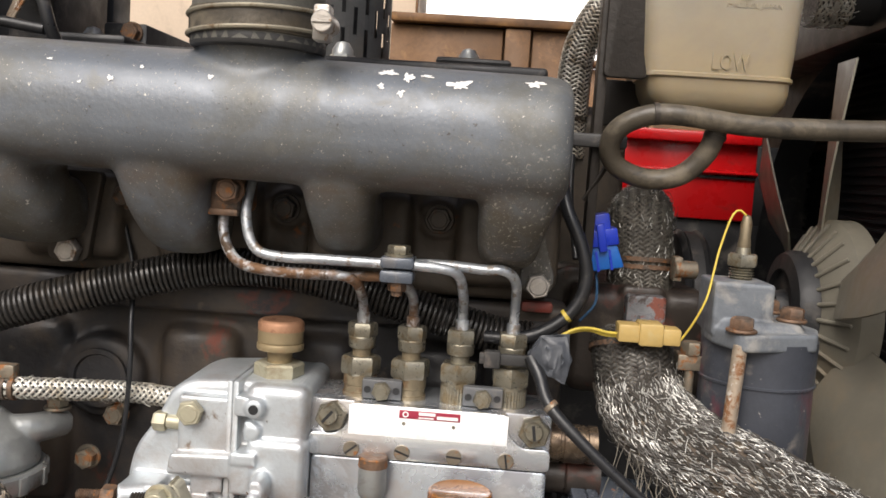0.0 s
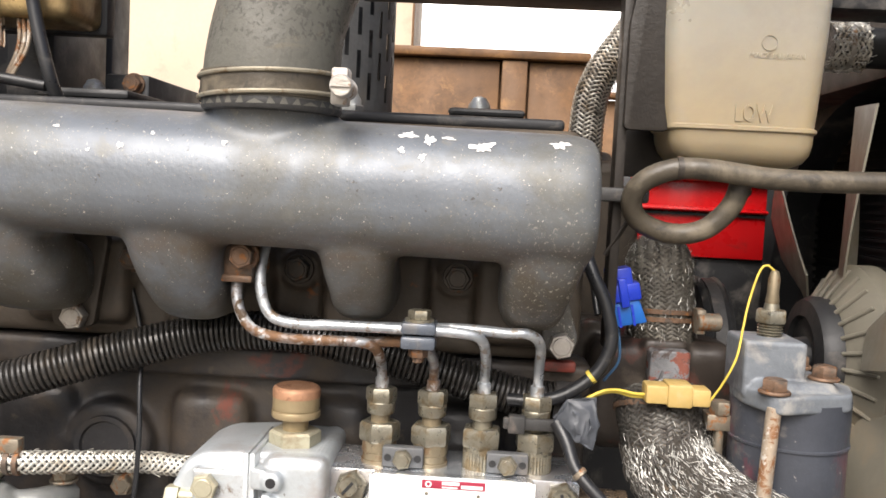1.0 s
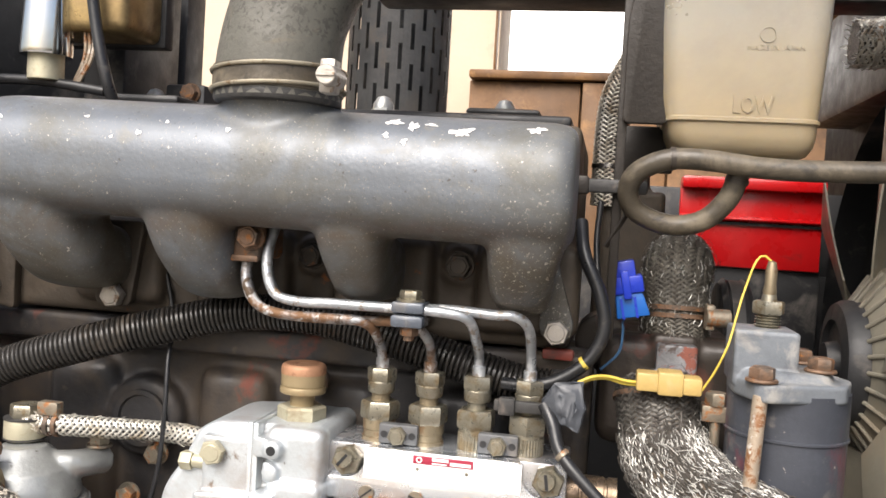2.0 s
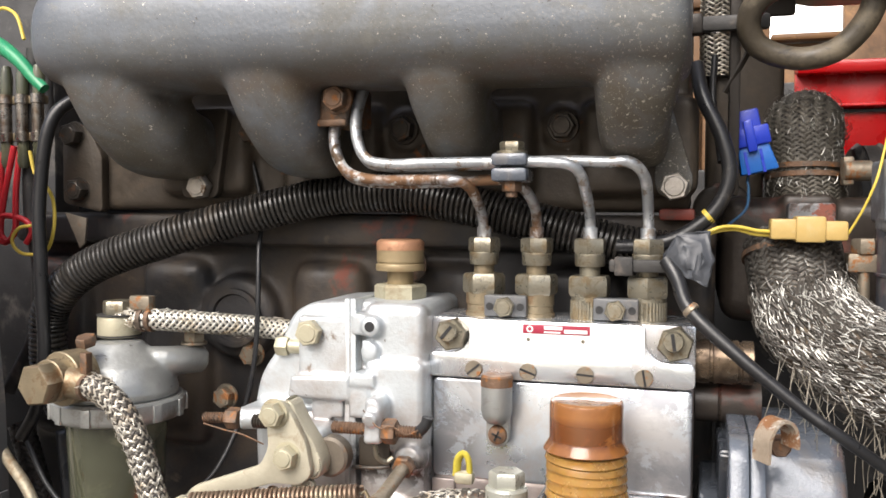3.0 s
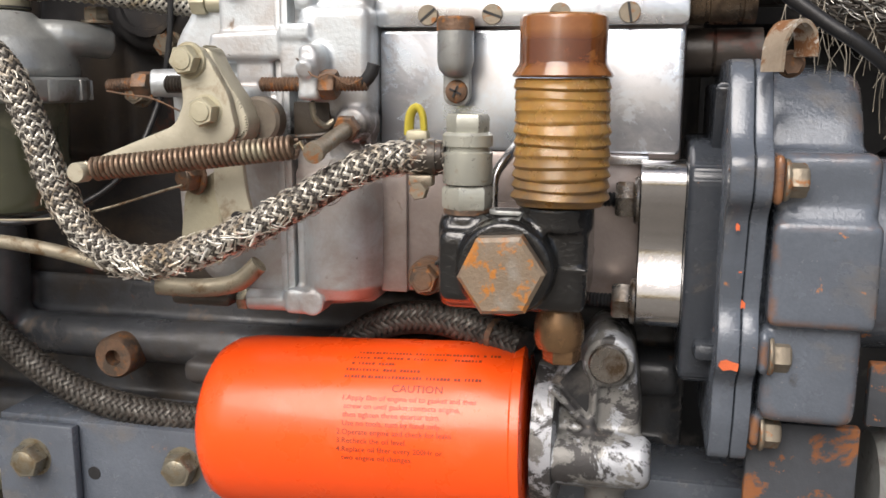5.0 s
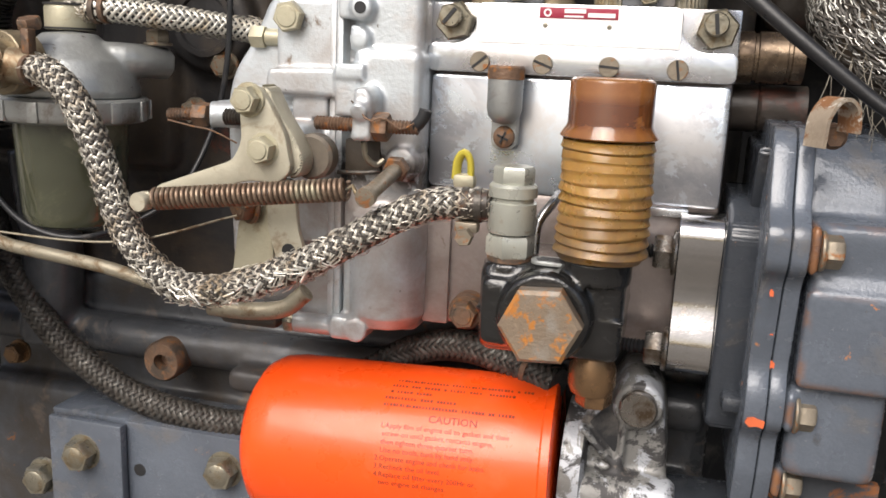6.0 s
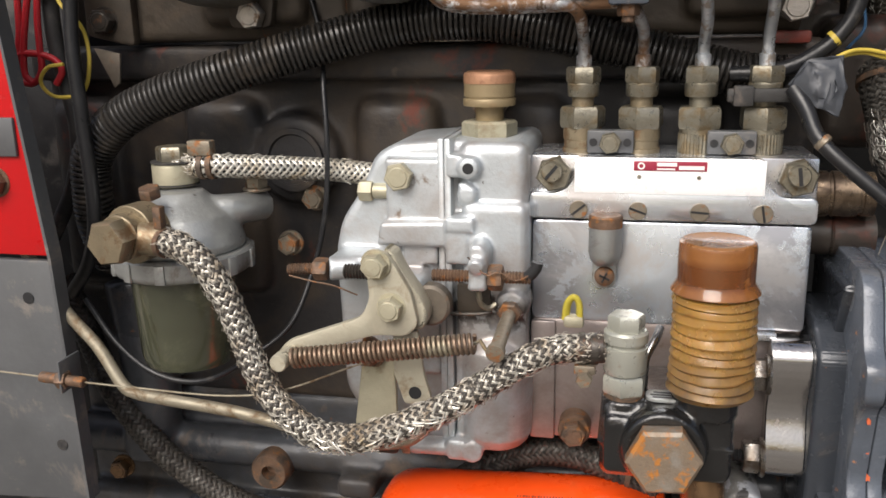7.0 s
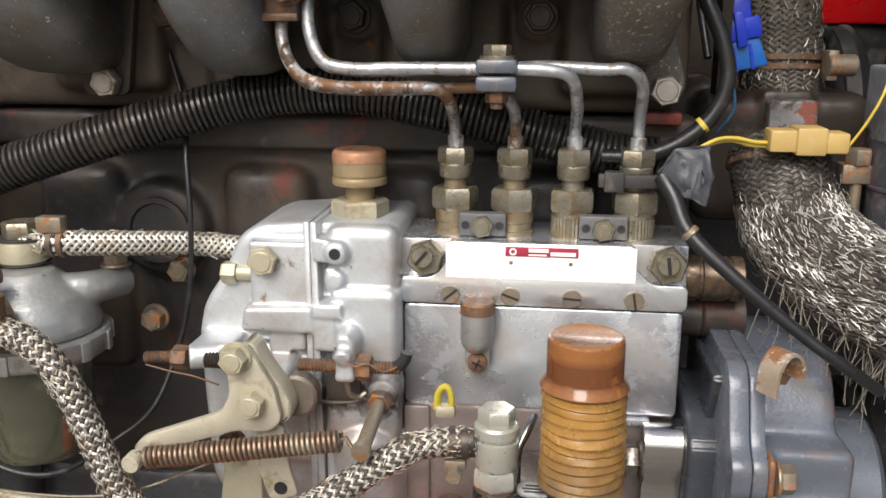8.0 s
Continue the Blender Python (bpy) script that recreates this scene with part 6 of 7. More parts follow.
for x, z in ((-0.3655, 0.9460), (-0.3560, 0.8520)):
    part("hole", lathe([(0, 0), (0.0036, 0), (0.0036, 0.0004), (0, 0.0004)], (x, -0.0402, z), FRONT, 18), M_BLACKSTEEL, pan)
bolt(BOLT_RUST, (-0.376, -0.0405, 1.015), FRONT, pan, 5)
part("black_strip", box(-0.62, -0.3585, -0.0425, -0.0395, 1.030, 1.052, 0.001), M_PANEL, pan, "grey steel bracket strip")

# ---- wiring at the rear of the engine ----
harness = thing("wiring_harness", "bundle of black cables and coloured wires with bullet connectors", "wiring", (-0.38, 0.0, 1.05))
part("black_cable", tube([(-0.315, 0.02, 1.17), (-0.333, 0.0, 1.150), (-0.3410, -0.004, 1.10), (-0.3410, -0.004, 1.05), (-0.3430, 0.0, 0.99), (-0.358, 0.01, 0.955), (-0.38, 0.02, 0.93)], 0.0044, 12, 0.004), M_CABLE, harness)
part("black_cable", tube([(-0.365, 0.02, 1.20), (-0.370, 0.02, 1.10), (-0.362, 0.02, 1.04), (-0.377, 0.03, 1.00), (-0.40, 0.03, 0.96)], 0.005, 12, 0.005), M_RUBBER, harness)
part("red_wire", tube([(-0.3827, 0.012, 1.1365), (-0.3862, 0.012, 1.1171), (-0.3881, 0.012, 1.0973), (-0.3929, 0.012, 1.077), (-0.3913, 0.012, 1.0667)], 0.0021, 10, 0.003), M_REDWIRE, harness)
part("red_wire", tube([(-0.3707, 0.012, 1.1297), (-0.3741, 0.012, 1.107), (-0.3751, 0.012, 1.0904), (-0.3758, 0.012, 1.0752), (-0.3825, 0.012, 1.0674), (-0.3903, 0.012, 1.0681)], 0.0021, 10, 0.003), M_REDWIRE, harness)
part("red_wire", tube([(-0.4027, 0.012, 1.0805), (-0.3917, 0.012, 1.0845), (-0.3797, 0.012, 1.0854), (-0.3665, 0.012, 1.0819), (-0.3617, 0.012, 1.0751), (-0.3668, 0.012, 1.0667)], 0.0021, 10, 0.003), M_REDWIRE, harness)
part("red_wire", tube([(-0.3755, 0.012, 1.1331), (-0.3814, 0.012, 1.1104), (-0.386, 0.012, 1.0905), (-0.3879, 0.012, 1.0736), (-0.3832, 0.012, 1.0681)], 0.0021, 10, 0.003), M_REDWIRE, harness)
part("yellow_wire", tube([(-0.3573, 0.006, 1.1291), (-0.3537, 0.006, 1.1146), (-0.3461, 0.006, 1.1071), (-0.3393, 0.006, 1.0966), (-0.3384, 0.006, 1.0802), (-0.3437, 0.006, 1.0636), (-0.3558, 0.006, 1.0596), (-0.3672, 0.006, 1.061), (-0.3731, 0.006, 1.0688), (-0.3672, 0.006, 1.0771), (-0.3561, 0.006, 1.0791)], 0.0012, 8, 0.003), M_YWIRE, harness)
part("green_wire", tube([(-0.43, 0.02, 1.215), (-0.395, 0.016, 1.205), (-0.372, 0.012, 1.192), (-0.358, 0.012, 1.178), (-0.350, 0.012, 1.171)], lambda f, s: 0.0068 - 0.003 * f, 12, 0.003), M_GREEN, harness, "green insulated lead")
part("yellow_wire", tube([(-0.40, 0.018, 1.222), (-0.388, 0.016, 1.228), (-0.374, 0.014, 1.222), (-0.366, 0.012, 1.205)], 0.0012, 8, 0.003), M_YWIRE, harness)
fuses = thing("fuse_holder", "row of glass fuses between two tan brass strips", "fuse holder", (-0.37, 0.016, 1.13))
for z in (1.1395, 1.1645):
    part("strip", box(-0.415, -0.352, 0.0135, 0.0185, z - 0.0028, z + 0.0028, 0.0008), M_BRASS, fuses)
for x in (-0.4095, -0.3960, -0.3825, -0.3690, -0.3560):
    part("fuse", lathe([(0, 0), (0.0046, 0), (0.0048, 0.006), (0.0040, 0.0065), (0.0040, 0.0255), (0.0048, 0.026), (0.0046, 0.032), (0, 0.032)], (x, 0.0125, 1.1360), UP, 16), M_DKSTEEL, fuses)
    part("sleeve", lathe([(0, 0), (0.0030, 0), (0.0044, 0.004), (0.0040, 0.018), (0, 0.018)], (x, 0.0135, 1.1180), UP, 14), M_BOWL, fuses, "olive plastic sleeve")
    part("sleeve", lathe([(0, 0), (0.0040, 0), (0.0044, 0.012), (0.0030, 0.020), (0, 0.020)], (x, 0.0135, 1.1675), UP, 14), M_BOWL, fuses, "olive plastic sleeve")
part("wire_tag", prism([(-0.354, 1.088), (-0.336, 1.084), (-0.338, 1.066), (-0.342, 1.063)], "y", 0.035, 0.037, 0.0004), M_HUB, harness, "dull tan metal tab")

# ---- things behind the manifold on the far side ----
can2 = thing("slotted_guard", "black perforated sheet metal exhaust guard", "guard", (-0.08, 0.40, 1.25))
bm = bmesh.new()
seg, R2 = 84, 0.0555
cx, cy, z0, z1 = -0.147, 0.415, 1.22, 1.56
for i in range(seg):
    a0, a1 = 2 * math.pi * i / seg, 2 * math.pi * (i + 1) / seg
    zs = [z0]
    for r in range(7):
        base = z0 + 0.062 + r * 0.042 + (0.021 if (i // 3) % 2 else 0.0)
        zs += [base, base + 0.027]
    zs.append(z1)
    for k in range(len(zs) - 1):
        if i % 3 == 0 and k % 2 == 1:
            continue
        q = [(cx + R2 * math.cos(a), cy + R2 * math.sin(a), z) for a, z in ((a0, zs[k]), (a1, zs[k]), (a1, zs[k + 1]), (a0, zs[k + 1]))]
        bm.faces.new([bm.verts.new(p) for p in q])
bmesh.ops.solidify(bm, geom=bm.faces[:], thickness=0.0018)
part("sleeve", bm, M_GUARD, can2)
part("support", tube([(cx, cy, 1.24), (cx, cy, 1.12), (cx, 0.37, 1.04), (cx, 0.32, 1.02)], 0.036, 24), M_BLACKSTEEL, can2)
part("core", rod((cx, cy, 1.2), (cx, cy, 1.56), 0.040, 28), M_BLACKSTEEL, can2)
frm = thing("frame_post", "black steel frame post with brackets", "frame", (-0.34, 0.30, 0.8))
# Post is widened leftwards only to keep the background there dark.
part("post", box(-0.90, -0.349, 0.32, 0.36, 0.30, 1.60, 0.002), M_BLACKSTEEL, frm)
part("bracket", box(-0.299, -0.262, 0.19, 0.32, 1.20, 1.276, 0.003), M_BLACKSTEEL, frm)
part("bracket", box(-0.385, -0.345, 0.20, 0.30, 1.23, 1.40, 0.003), M_BLACKSTEEL, frm)
bolt(BOLT_RUST, (-0.274, 0.188, 1.268), FRONT, frm, 5)
gold = thing("regulator_box", "dull gold plated regulator box", "regulator", (-0.36, 0.14, 1.30))
part("case", box(-0.368, -0.286, 0.10, 0.16, 1.302, 1.37, 0.008, 4), M_GOLD, gold)
part("base", box(-0.380, -0.282, 0.155, 0.17, 1.300, 1.40, 0.002), M_BLACKSTEEL, gold)
stk = thing("chrome_canister", "bright chrome canister with a plastic base", "canister", (-0.36, 0.10, 1.27))
part("body", lathe([(0, 0), (0.0195, 0), (0.0200, 0.004), (0.0175, 0.05), (0.0160, 0.09), (0, 0.09)], (-0.352, 0.10, 1.281), UP, 30), M_CHROME, stk)
part("base", rod((-0.352, 0.10, 1.262), (-0.352, 0.10, 1.282), 0.0135), M_ZINC_G, stk, "olive plastic base")
dw = thing("rear_cables", "drooping dark cables behind the manifold", "cable", (-0.31, 0.09, 1.28))
part("cable", tube([(-0.318, 0.09, 1.40), (-0.306, 0.09, 1.315), (-0.293, 0.09, 1.262), (-0.288, 0.10, 1.24)], 0.0046, 12), M_CABLE, dw)
part("cable", tube([(-0.43, 0.08, 1.28), (-0.405, 0.08, 1.275), (-0.395, 0.08, 1.24), (-0.40, 0.07, 1.19), (-0.39, 0.06, 1.15)], 0.007, 12), M_RUBBER, dw)
part("cable", tube([(-0.42, 0.1, 1.262), (-0.36, 0.1, 1.262), (-0.30, 0.1, 1.255)], 0.004, 12), M_CABLE, dw)
for dx in (0.0, 0.0035, 0.007):
    part("tan_wire", tube([(-0.333 + dx, 0.11, 1.34), (-0.325 + dx, 0.11, 1.29), (-0.334 + dx * 0.6, 0.11, 1.262)], 0.0014, 8), M_STRAP, dw)

# ---- thermostat side: woven coolant hoses, tank, filter, fan ----
up = thing("coolant_elbow", "grey wire-woven coolant elbow hose with a clamp", "hose", (0.137, 0.125, 1.09))
ep = [(0.150, 0.200, 1.142), (0.145, 0.168, 1.1495), (0.1395, 0.139, 1.143), (0.139, 0.126, 1.122), (0.141, 0.123, 1.090)]
part("core", tube(ep, 0.0226, 26, 0.004), M_HOSECORE, up)
part("weave", braid(ep, 0.0232, 34, 0.09, 0.0030, 0.0006, 3), M_WEAVE_G, up, angle=180)
part("wire_fray", slivers(ep, 0.0234, 700, 0.0042, random.Random(3), 0.7, (-0.0003, 0.0012), along=0.8, thick=0.00022), M_WIRE, up)
part("wire_fray", slivers(ep, 0.0234, 120, 0.010, random.Random(4), 1.4, (0.0, 0.003), along=0.6, span=(0.1, 0.6), thick=0.0002), M_WEAVE_G, up)
hose_band((0.140, 0.124, 1.118), (0, 0.1, 1), 0.0249, up, M_RUST)
hose_band((0.140, 0.124, 1.1125), (0, 0.1, 1), 0.0247, up, M_RUST)
part("clamp_screw", add(rod((0.158, 0.096, 1.1155), (0.174, 0.098, 1.1155), 0.0062), box(0.158, 0.164, 0.094, 0.108, 1.107, 1.124, 0.001)), M_BOLT_R, up)
part("tail", rod((0.141, 0.123, 1.112), (0.141, 0.123, 1.098), 0.0215), M_HOSECORE, up)
th = thing("thermostat_housing", "oily cast thermostat housing with paint flakes", "housing", (0.13, 0.14, 1.04))
part("casting", add(box(0.088, 0.19, 0.10, 0.24, 1.02, 1.10, 0.012, 3), rod((0.141, 0.125, 1.06), (0.141, 0.125, 1.105), 0.021), box(0.123, 0.155, 0.098, 0.13, 1.078, 1.102, 0.004), rod((0.09, 0.12, 1.09), (0.09, 0.16, 1.09), 0.02)), M_OILY, th, fuse=0.0022, relax=4)
part("neck", rod((0.141, 0.122, 1.060), (0.141, 0.122, 1.098), 0.0195, 28), M_FLAKE, th, "neck with flaking paint")
part("flange", prism(rounded([(0.1265, 1.058), (0.1535, 1.058), (0.1535, 1.096), (0.1265, 1.096)], 0.003), "y", 0.086, 0.102, 0.0015), M_FLAKE, th)
part("plug", hexa((0.1400, 0.0862, 1.0765), FRONT, 0.0145, 0.008, 10), M_FLAKE, th)
low = thing("coolant_hose", "large frayed steel-woven coolant hose", "hose", (0.13, 0.04, 1.07))
lp = [(0.126, 0.060, 1.072), (0.128, 0.050, 1.057), (0.1345, 0.036, 1.0310), (0.1545, 0.020, 1.0130), (0.187, -0.008, 1.0000), (0.232, -0.018, 0.980), (0.285, -0.015, 0.955)]
lr = lambda f, s: 0.0245 + 0.003 * min(1, f * 2.2)
part("core", tube(lp, lr, 30, 0.004), M_BROWNHOSE, low, "oily brown rubber under the weave")
cl = curve(lp, 0.004)
part("weave", braid(cl[:max(4, len(cl) * 26 // 100)], 0.0258, 36, 0.11, 0.0034, 0.0007, 3), M_WEAVE_D, low, angle=180)
SUNNY = Vector((-0.15, -0.55, 0.85)).normalized()
part("sheath", slivers(lp, lambda f, s: lr(f, s) + 0.0004, 5200, 0.0080, random.Random(8), 0.5, (-0.0002, 0.0005), along=0.9, span=(0.16, 1.0), thick=0.0005, toward=SUNNY, least=-0.25), M_THREAD, low, "black torn outer weave")
part("wire_fray", slivers(lp, lambda f, s: lr(f, s) + 0.0010, 6200, 0.0040, random.Random(5), 0.45, (-0.0003, 0.0012), along=0.9, span=(0.15, 1.0), thick=0.00019, ways=(1, 1, 1, 1, 1, -1), toward=SUNNY, least=0.0), M_WIRE, low)
part("wire_fray", slivers(lp, lambda f, s: lr(f, s) + 0.0010, 260, 0.0075, random.Random(6), 1.2, (0.0, 0.0025), along=0.5, span=(0.10, 1.0), thick=0.00016, toward=SUNNY, least=-0.7), M_WIRE, low)
hose_band((0.1255, 0.056, 1.064), (0, 0.4, 1), 0.0268, low, M_RUST)
part("clamp_screw", add(box(0.152, 0.167, 0.030, 0.044, 1.058, 1.068, 0.001), hexa((0.1605, 0.034, 1.068), UP, 0.012, 0.008, 5), rod((0.1605, 0.034, 1.04), (0.1605, 0.034, 1.06), 0.003)), M_BOLT_R, low)
# long frayed strands that hang from the hose
bm = None
rng = random.Random(11)
for i in range(120):
    f = rng.random() ** 0.8
    x = 0.120 + 0.095 * f + rng.uniform(-0.008, 0.008)
    y = 0.012 - 0.046 * f + rng.uniform(-0.006, 0.014)
    z = 1.022 - 0.046 * f ** 0.8 + rng.uniform(-0.008, 0.008)
    ln = rng.uniform(0.018, 0.058)
    dx, dy = rng.uniform(-0.012, 0.010), rng.uniform(-0.012, 0.004)
    kx = rng.uniform(-0.004, 0.004)
    b = tube([(x, y, z), (x + dx * 0.2 + kx, y + dy, z - ln * 0.35), (x + dx * 0.7 - kx, y + dy, z - ln * 0.7), (x + dx, y + dy * 0.8, z - ln)], 0.00024 * rng.uniform(0.6, 1.4), 4, 0.008)
    bm = b if bm is None else add(bm, b)
part("strand_fringe", bm, M_FRINGE, low, "long frayed strands hanging down")

tank = thing("coolant_tank", "yellowed translucent plastic coolant expansion tank", "tank", (0.163, 0.09, 1.222))


def slab(z, x0, x1, y0, y1, r=0.014, n=6):
    return [(x, y, z) for x, y in rounded([(x0, y0), (x1, y0), (x1, y1), (x0, y1)], r, n)]


tb = loft([slab(1.2205, 0.146, 0.194, 0.062, 0.12), slab(1.2213, 0.136, 0.2025, 0.056, 0.126), slab(1.2240, 0.1295, 0.2080, 0.051, 0.131), slab(1.2290, 0.1248, 0.2108, 0.0475, 0.1345), slab(1.2350, 0.1222, 0.2118, 0.0460, 0.1355), slab(1.2415, 0.1212, 0.2120, 0.0455, 0.136),
           slab(1.2425, 0.1195, 0.2130, 0.0435, 0.138), slab(1.2445, 0.1195, 0.2130, 0.0435, 0.138), slab(1.2455, 0.1185, 0.2120, 0.0455, 0.136), slab(1.256, 0.1165, 0.2130, 0.0455, 0.136), slab(1.30, 0.1140, 0.2160, 0.0450, 0.137), slab(1.42, 0.1110, 0.2200, 0.045, 0.137), slab(1.435, 0.13, 0.205, 0.06, 0.12)])
part("body", tb, M_TANK, tank)
me = letters("LOW", 0.0150, M_TANK, depth=0.0006, bold=0.0003)
put("raised_letters", me, tank, Matrix.Translation((0.1590, 0.0450, 1.2480)) @ Matrix.Rotation(radians(90), 4, "X") @ Matrix.Diagonal((0.68, 1, 1, 1)))
me = letters("MADE IN JAPAN", 0.0048, M_TANK, depth=0.0004)
put("raised_letters", me, tank, Matrix.Translation((0.1655, 0.0450, 1.2865)) @ Matrix.Rotation(radians(90), 4, "X"))
part("mould_mark", lathe([(0.0042, 0), (0.0042, 0.0008), (0.0050, 0.0008), (0.0050, 0)], (0.1775, 0.0452, 1.2960), FRONT, 24), M_TANK, tank)
tbk = thing("tank_bracket", "black steel bracket behind the coolant tank", "bracket", (0.10, 0.06, 1.20))
part("plate", prism(rounded([(0.0935, 1.240), (0.1200, 1.240), (0.1235, 1.245), (0.1235, 1.40), (0.110, 1.40), (0.0935, 1.305)], 0.004), "y", 0.052, 0.058, 0.001), M_SOOT, tbk)
part("strut", box(0.0905, 0.0965, 0.058, 0.076, 1.10, 1.40, 0.0008), M_SOOT, tbk, "dusty vertical steel strip")
part("tie", box(0.070, 0.112, 0.050, 0.056, 1.1945, 1.2035, 0.002), M_RUBBER, tbk)
part("tie", box(0.066, 0.075, 0.0485, 0.0575, 1.1930, 1.2050, 0.0015), M_SOOT, tbk)
part("lower_plate", box(0.0965, 0.130, 0.100, 0.106, 1.212, 1.244, 0.002), M_SOOT, tbk)
part("brace", tube([(0.088, 0.060, 1.160), (0.097, 0.058, 1.176), (0.106, 0.057, 1.193)], 0.0022, 8, 0.004, flat=0.5), M_SOOT, tbk)
hz = thing("overflow_hose", "dusty brown rubber hose below the coolant tank", "hose", (0.17, 0.03, 1.21))
part("hose", tube([(0.36, 0.03, 1.222), (0.28, 0.03, 1.2155), (0.22, 0.03, 1.2130), (0.18, 0.03, 1.2130), (0.145, 0.03, 1.2165), (0.122, 0.032, 1.2160), (0.105, 0.036, 1.208), (0.0995, 0.042, 1.196), (0.106, 0.048, 1.1835), (0.126, 0.05, 1.1765), (0.146, 0.048, 1.180), (0.160, 0.044, 1.194), (0.1655, 0.04, 1.2105)], 0.0066, 18, 0.004), M_DUSTHOSE, hz)
for p, d in (((0.1645, 0.041, 1.2060), (0.25, -0.2, 0.95)), ((0.125, 0.031, 1.2168), (1, 0, 0.05))):
    hose_band(p, d, 0.0071, hz, M_BOLT_D)
up2 = thing("woven_breather_hose", "silver woven hose rising behind the tank bracket", "hose", (0.09, 0.2, 1.24))
bp2 = [(0.155, 0.2, 1.40), (0.122, 0.2, 1.335), (0.097, 0.2, 1.295), (0.088, 0.2, 1.262), (0.087, 0.2, 1.19)]
part("core", tube(bp2, 0.0122, 20, 0.005), M_HOSECORE, up2)
part("weave", braid(bp2, 0.0127, 14, 0.050, 0.0029, 0.0008, 3), M_WEAVE, up2, angle=180)
hose_band((0.087, 0.2, 1.222), (0, 0, 1), 0.0142, up2, M_STEEL)
rh = thing("radiator_hose", "silver woven hose at the radiator neck", "hose", (0.27, 0.17, 1.30))
rp = [(0.255, 0.16, 1.316), (0.263, 0.16, 1.316), (0.272, 0.16, 1.316), (0.281, 0.16, 1.316)]
part("core", tube(rp, 0.0158, 22, 0.004), M_HOSECORE, rh)
part("weave", braid(rp, 0.0163, 16, 0.06, 0.0040, 0.0008, 3), M_WEAVE, rh, angle=180)
hose_band((0.268, 0.16, 1.316), (1, 0, 0), 0.0178, rh, M_BOLTP)
part("wire_fray", slivers(rp, 0.0165, 420, 0.0040, random.Random(14), 0.9, (-0.0002, 0.0012), along=0.6, thick=0.00030), M_WIRE, rh)

bf = thing("spin_filter_housing", "grey-purple painted filter housing with a pressure sender", "filter", (0.1935, 0.03, 0.99))
BX, BY = 0.2005, 0.030
part("cup", lathe([(0, 0), (0.027, 0), (0.032, 0.006), (0.0340, 0.014), (0.0343, 0.072), (0.0354, 0.0725), (0.0354, 0.0738), (0.0346, 0.0742), (0.0348, 0.100), (0, 0.100)], (BX, BY, 0.984), UP, 44), M_PURPLE, bf)
lid = [prism(rounded([(0.1655, 0.036), (0.1665, 0.012), (0.1755, -0.011), (0.1830, -0.0135), (0.2270, 0.004), (0.2360, 0.030), (0.2280, 0.056), (0.176, 0.066)], 0.004, 4), "z", 1.0800, 1.0905, 0.0012),
       prism(rounded([(0.1660, 0.034), (0.1670, 0.014), (0.178, -0.002), (0.218, 0.006), (0.226, 0.030), (0.218, 0.054), (0.178, 0.060)], 0.006, 4), "z", 1.088, 1.0955, 0.0040, 3),
       box(0.1655, 0.2015, 0.010, 0.050, 1.085, 1.1180, 0.0016)]
part("lid", add(*lid), M_LID, bf, "pale weathered cast lid", fuse=0.0011, relax=1)
bolt(BOLT_RUST, (0.1790, -0.0045, 1.0925), UP, bf, 10)
bolt(BOLT_RUST, (0.2150, 0.0180, 1.0975), UP, bf, 4)
bolt(BOLT_RUST, (0.2110, 0.052, 1.0975), UP, bf, 20)
part("through_bolt", rod((0.1745, -0.0085, 1.0), (0.1785, -0.0075, 1.084), 0.0042), M_STRAP, bf)
snd = part("pressure_sender", add(thread((0.1868, 0.034, 1.1150), (0.1868, 0.034, 1.1270), 0.0078, 0.0016), hexa((0.1868, 0.034, 1.1262), UP, 0.0170, 0.0078, 10), lathe([(0, 0), (0.0048, 0), (0.0042, 0.004), (0, 0.0045)], (0.1868, 0.034, 1.1338), UP, 18)), M_ZINC, bf, "plated pressure sender")
part("red_seal", lathe([(0, 0), (0.0040, 0), (0.0036, 0.0030), (0, 0.0034)], (0.1868, 0.034, 1.1350), UP, 18), M_REDWIRE, snd)
part("terminal", lathe([(0, 0), (0.0034, 0), (0.0042, 0.003), (0.0034, 0.008), (0.0036, 0.016), (0.0024, 0.021), (0, 0.022)], (0.1868, 0.034, 1.1365), (0.02, 0, 1), 16), M_BRASS, snd)
sw = thing("sender_wire", "thin yellow sender wire with a two-part yellow connector", "wire", (0.13, 0.025, 1.08))
part("wire", tube([(0.1875, 0.034, 1.157), (0.182, 0.034, 1.161), (0.177, 0.032, 1.156), (0.171, 0.028, 1.138), (0.167, 0.022, 1.124), (0.162, 0.014, 1.107), (0.156, 0.016, 1.091), (0.149, 0.02, 1.077)], 0.0007, 8, 0.003), M_YWIRE, sw)
part("wire", tube([(0.114, 0.024, 1.0795), (0.105, 0.022, 1.0800), (0.095, 0.020, 1.0820), (0.085, 0.016, 1.0815), (0.074, 0.014, 1.0760)], 0.0010, 8, 0.003), M_YWIRE, sw)
part("wire", tube([(0.114, 0.026, 1.0775), (0.104, 0.024, 1.0780), (0.094, 0.022, 1.0805), (0.084, 0.018, 1.0795), (0.074, 0.016, 1.0750)], 0.0010, 8, 0.003), M_YWIRE, sw)
part("connector", box(0.1115, 0.1300, 0.017, 0.033, 1.0755, 1.0865, 0.0012), M_YELLOW, sw, at=Matrix.Identity(4))
part("connector", box(0.1240, 0.1390, 0.0155, 0.0345, 1.0740, 1.0880, 0.0015), M_YELLOW, sw)
part("connector", box(0.1370, 0.1500, 0.017, 0.033, 1.0750, 1.0855, 0.0015), M_YELLOW, sw)
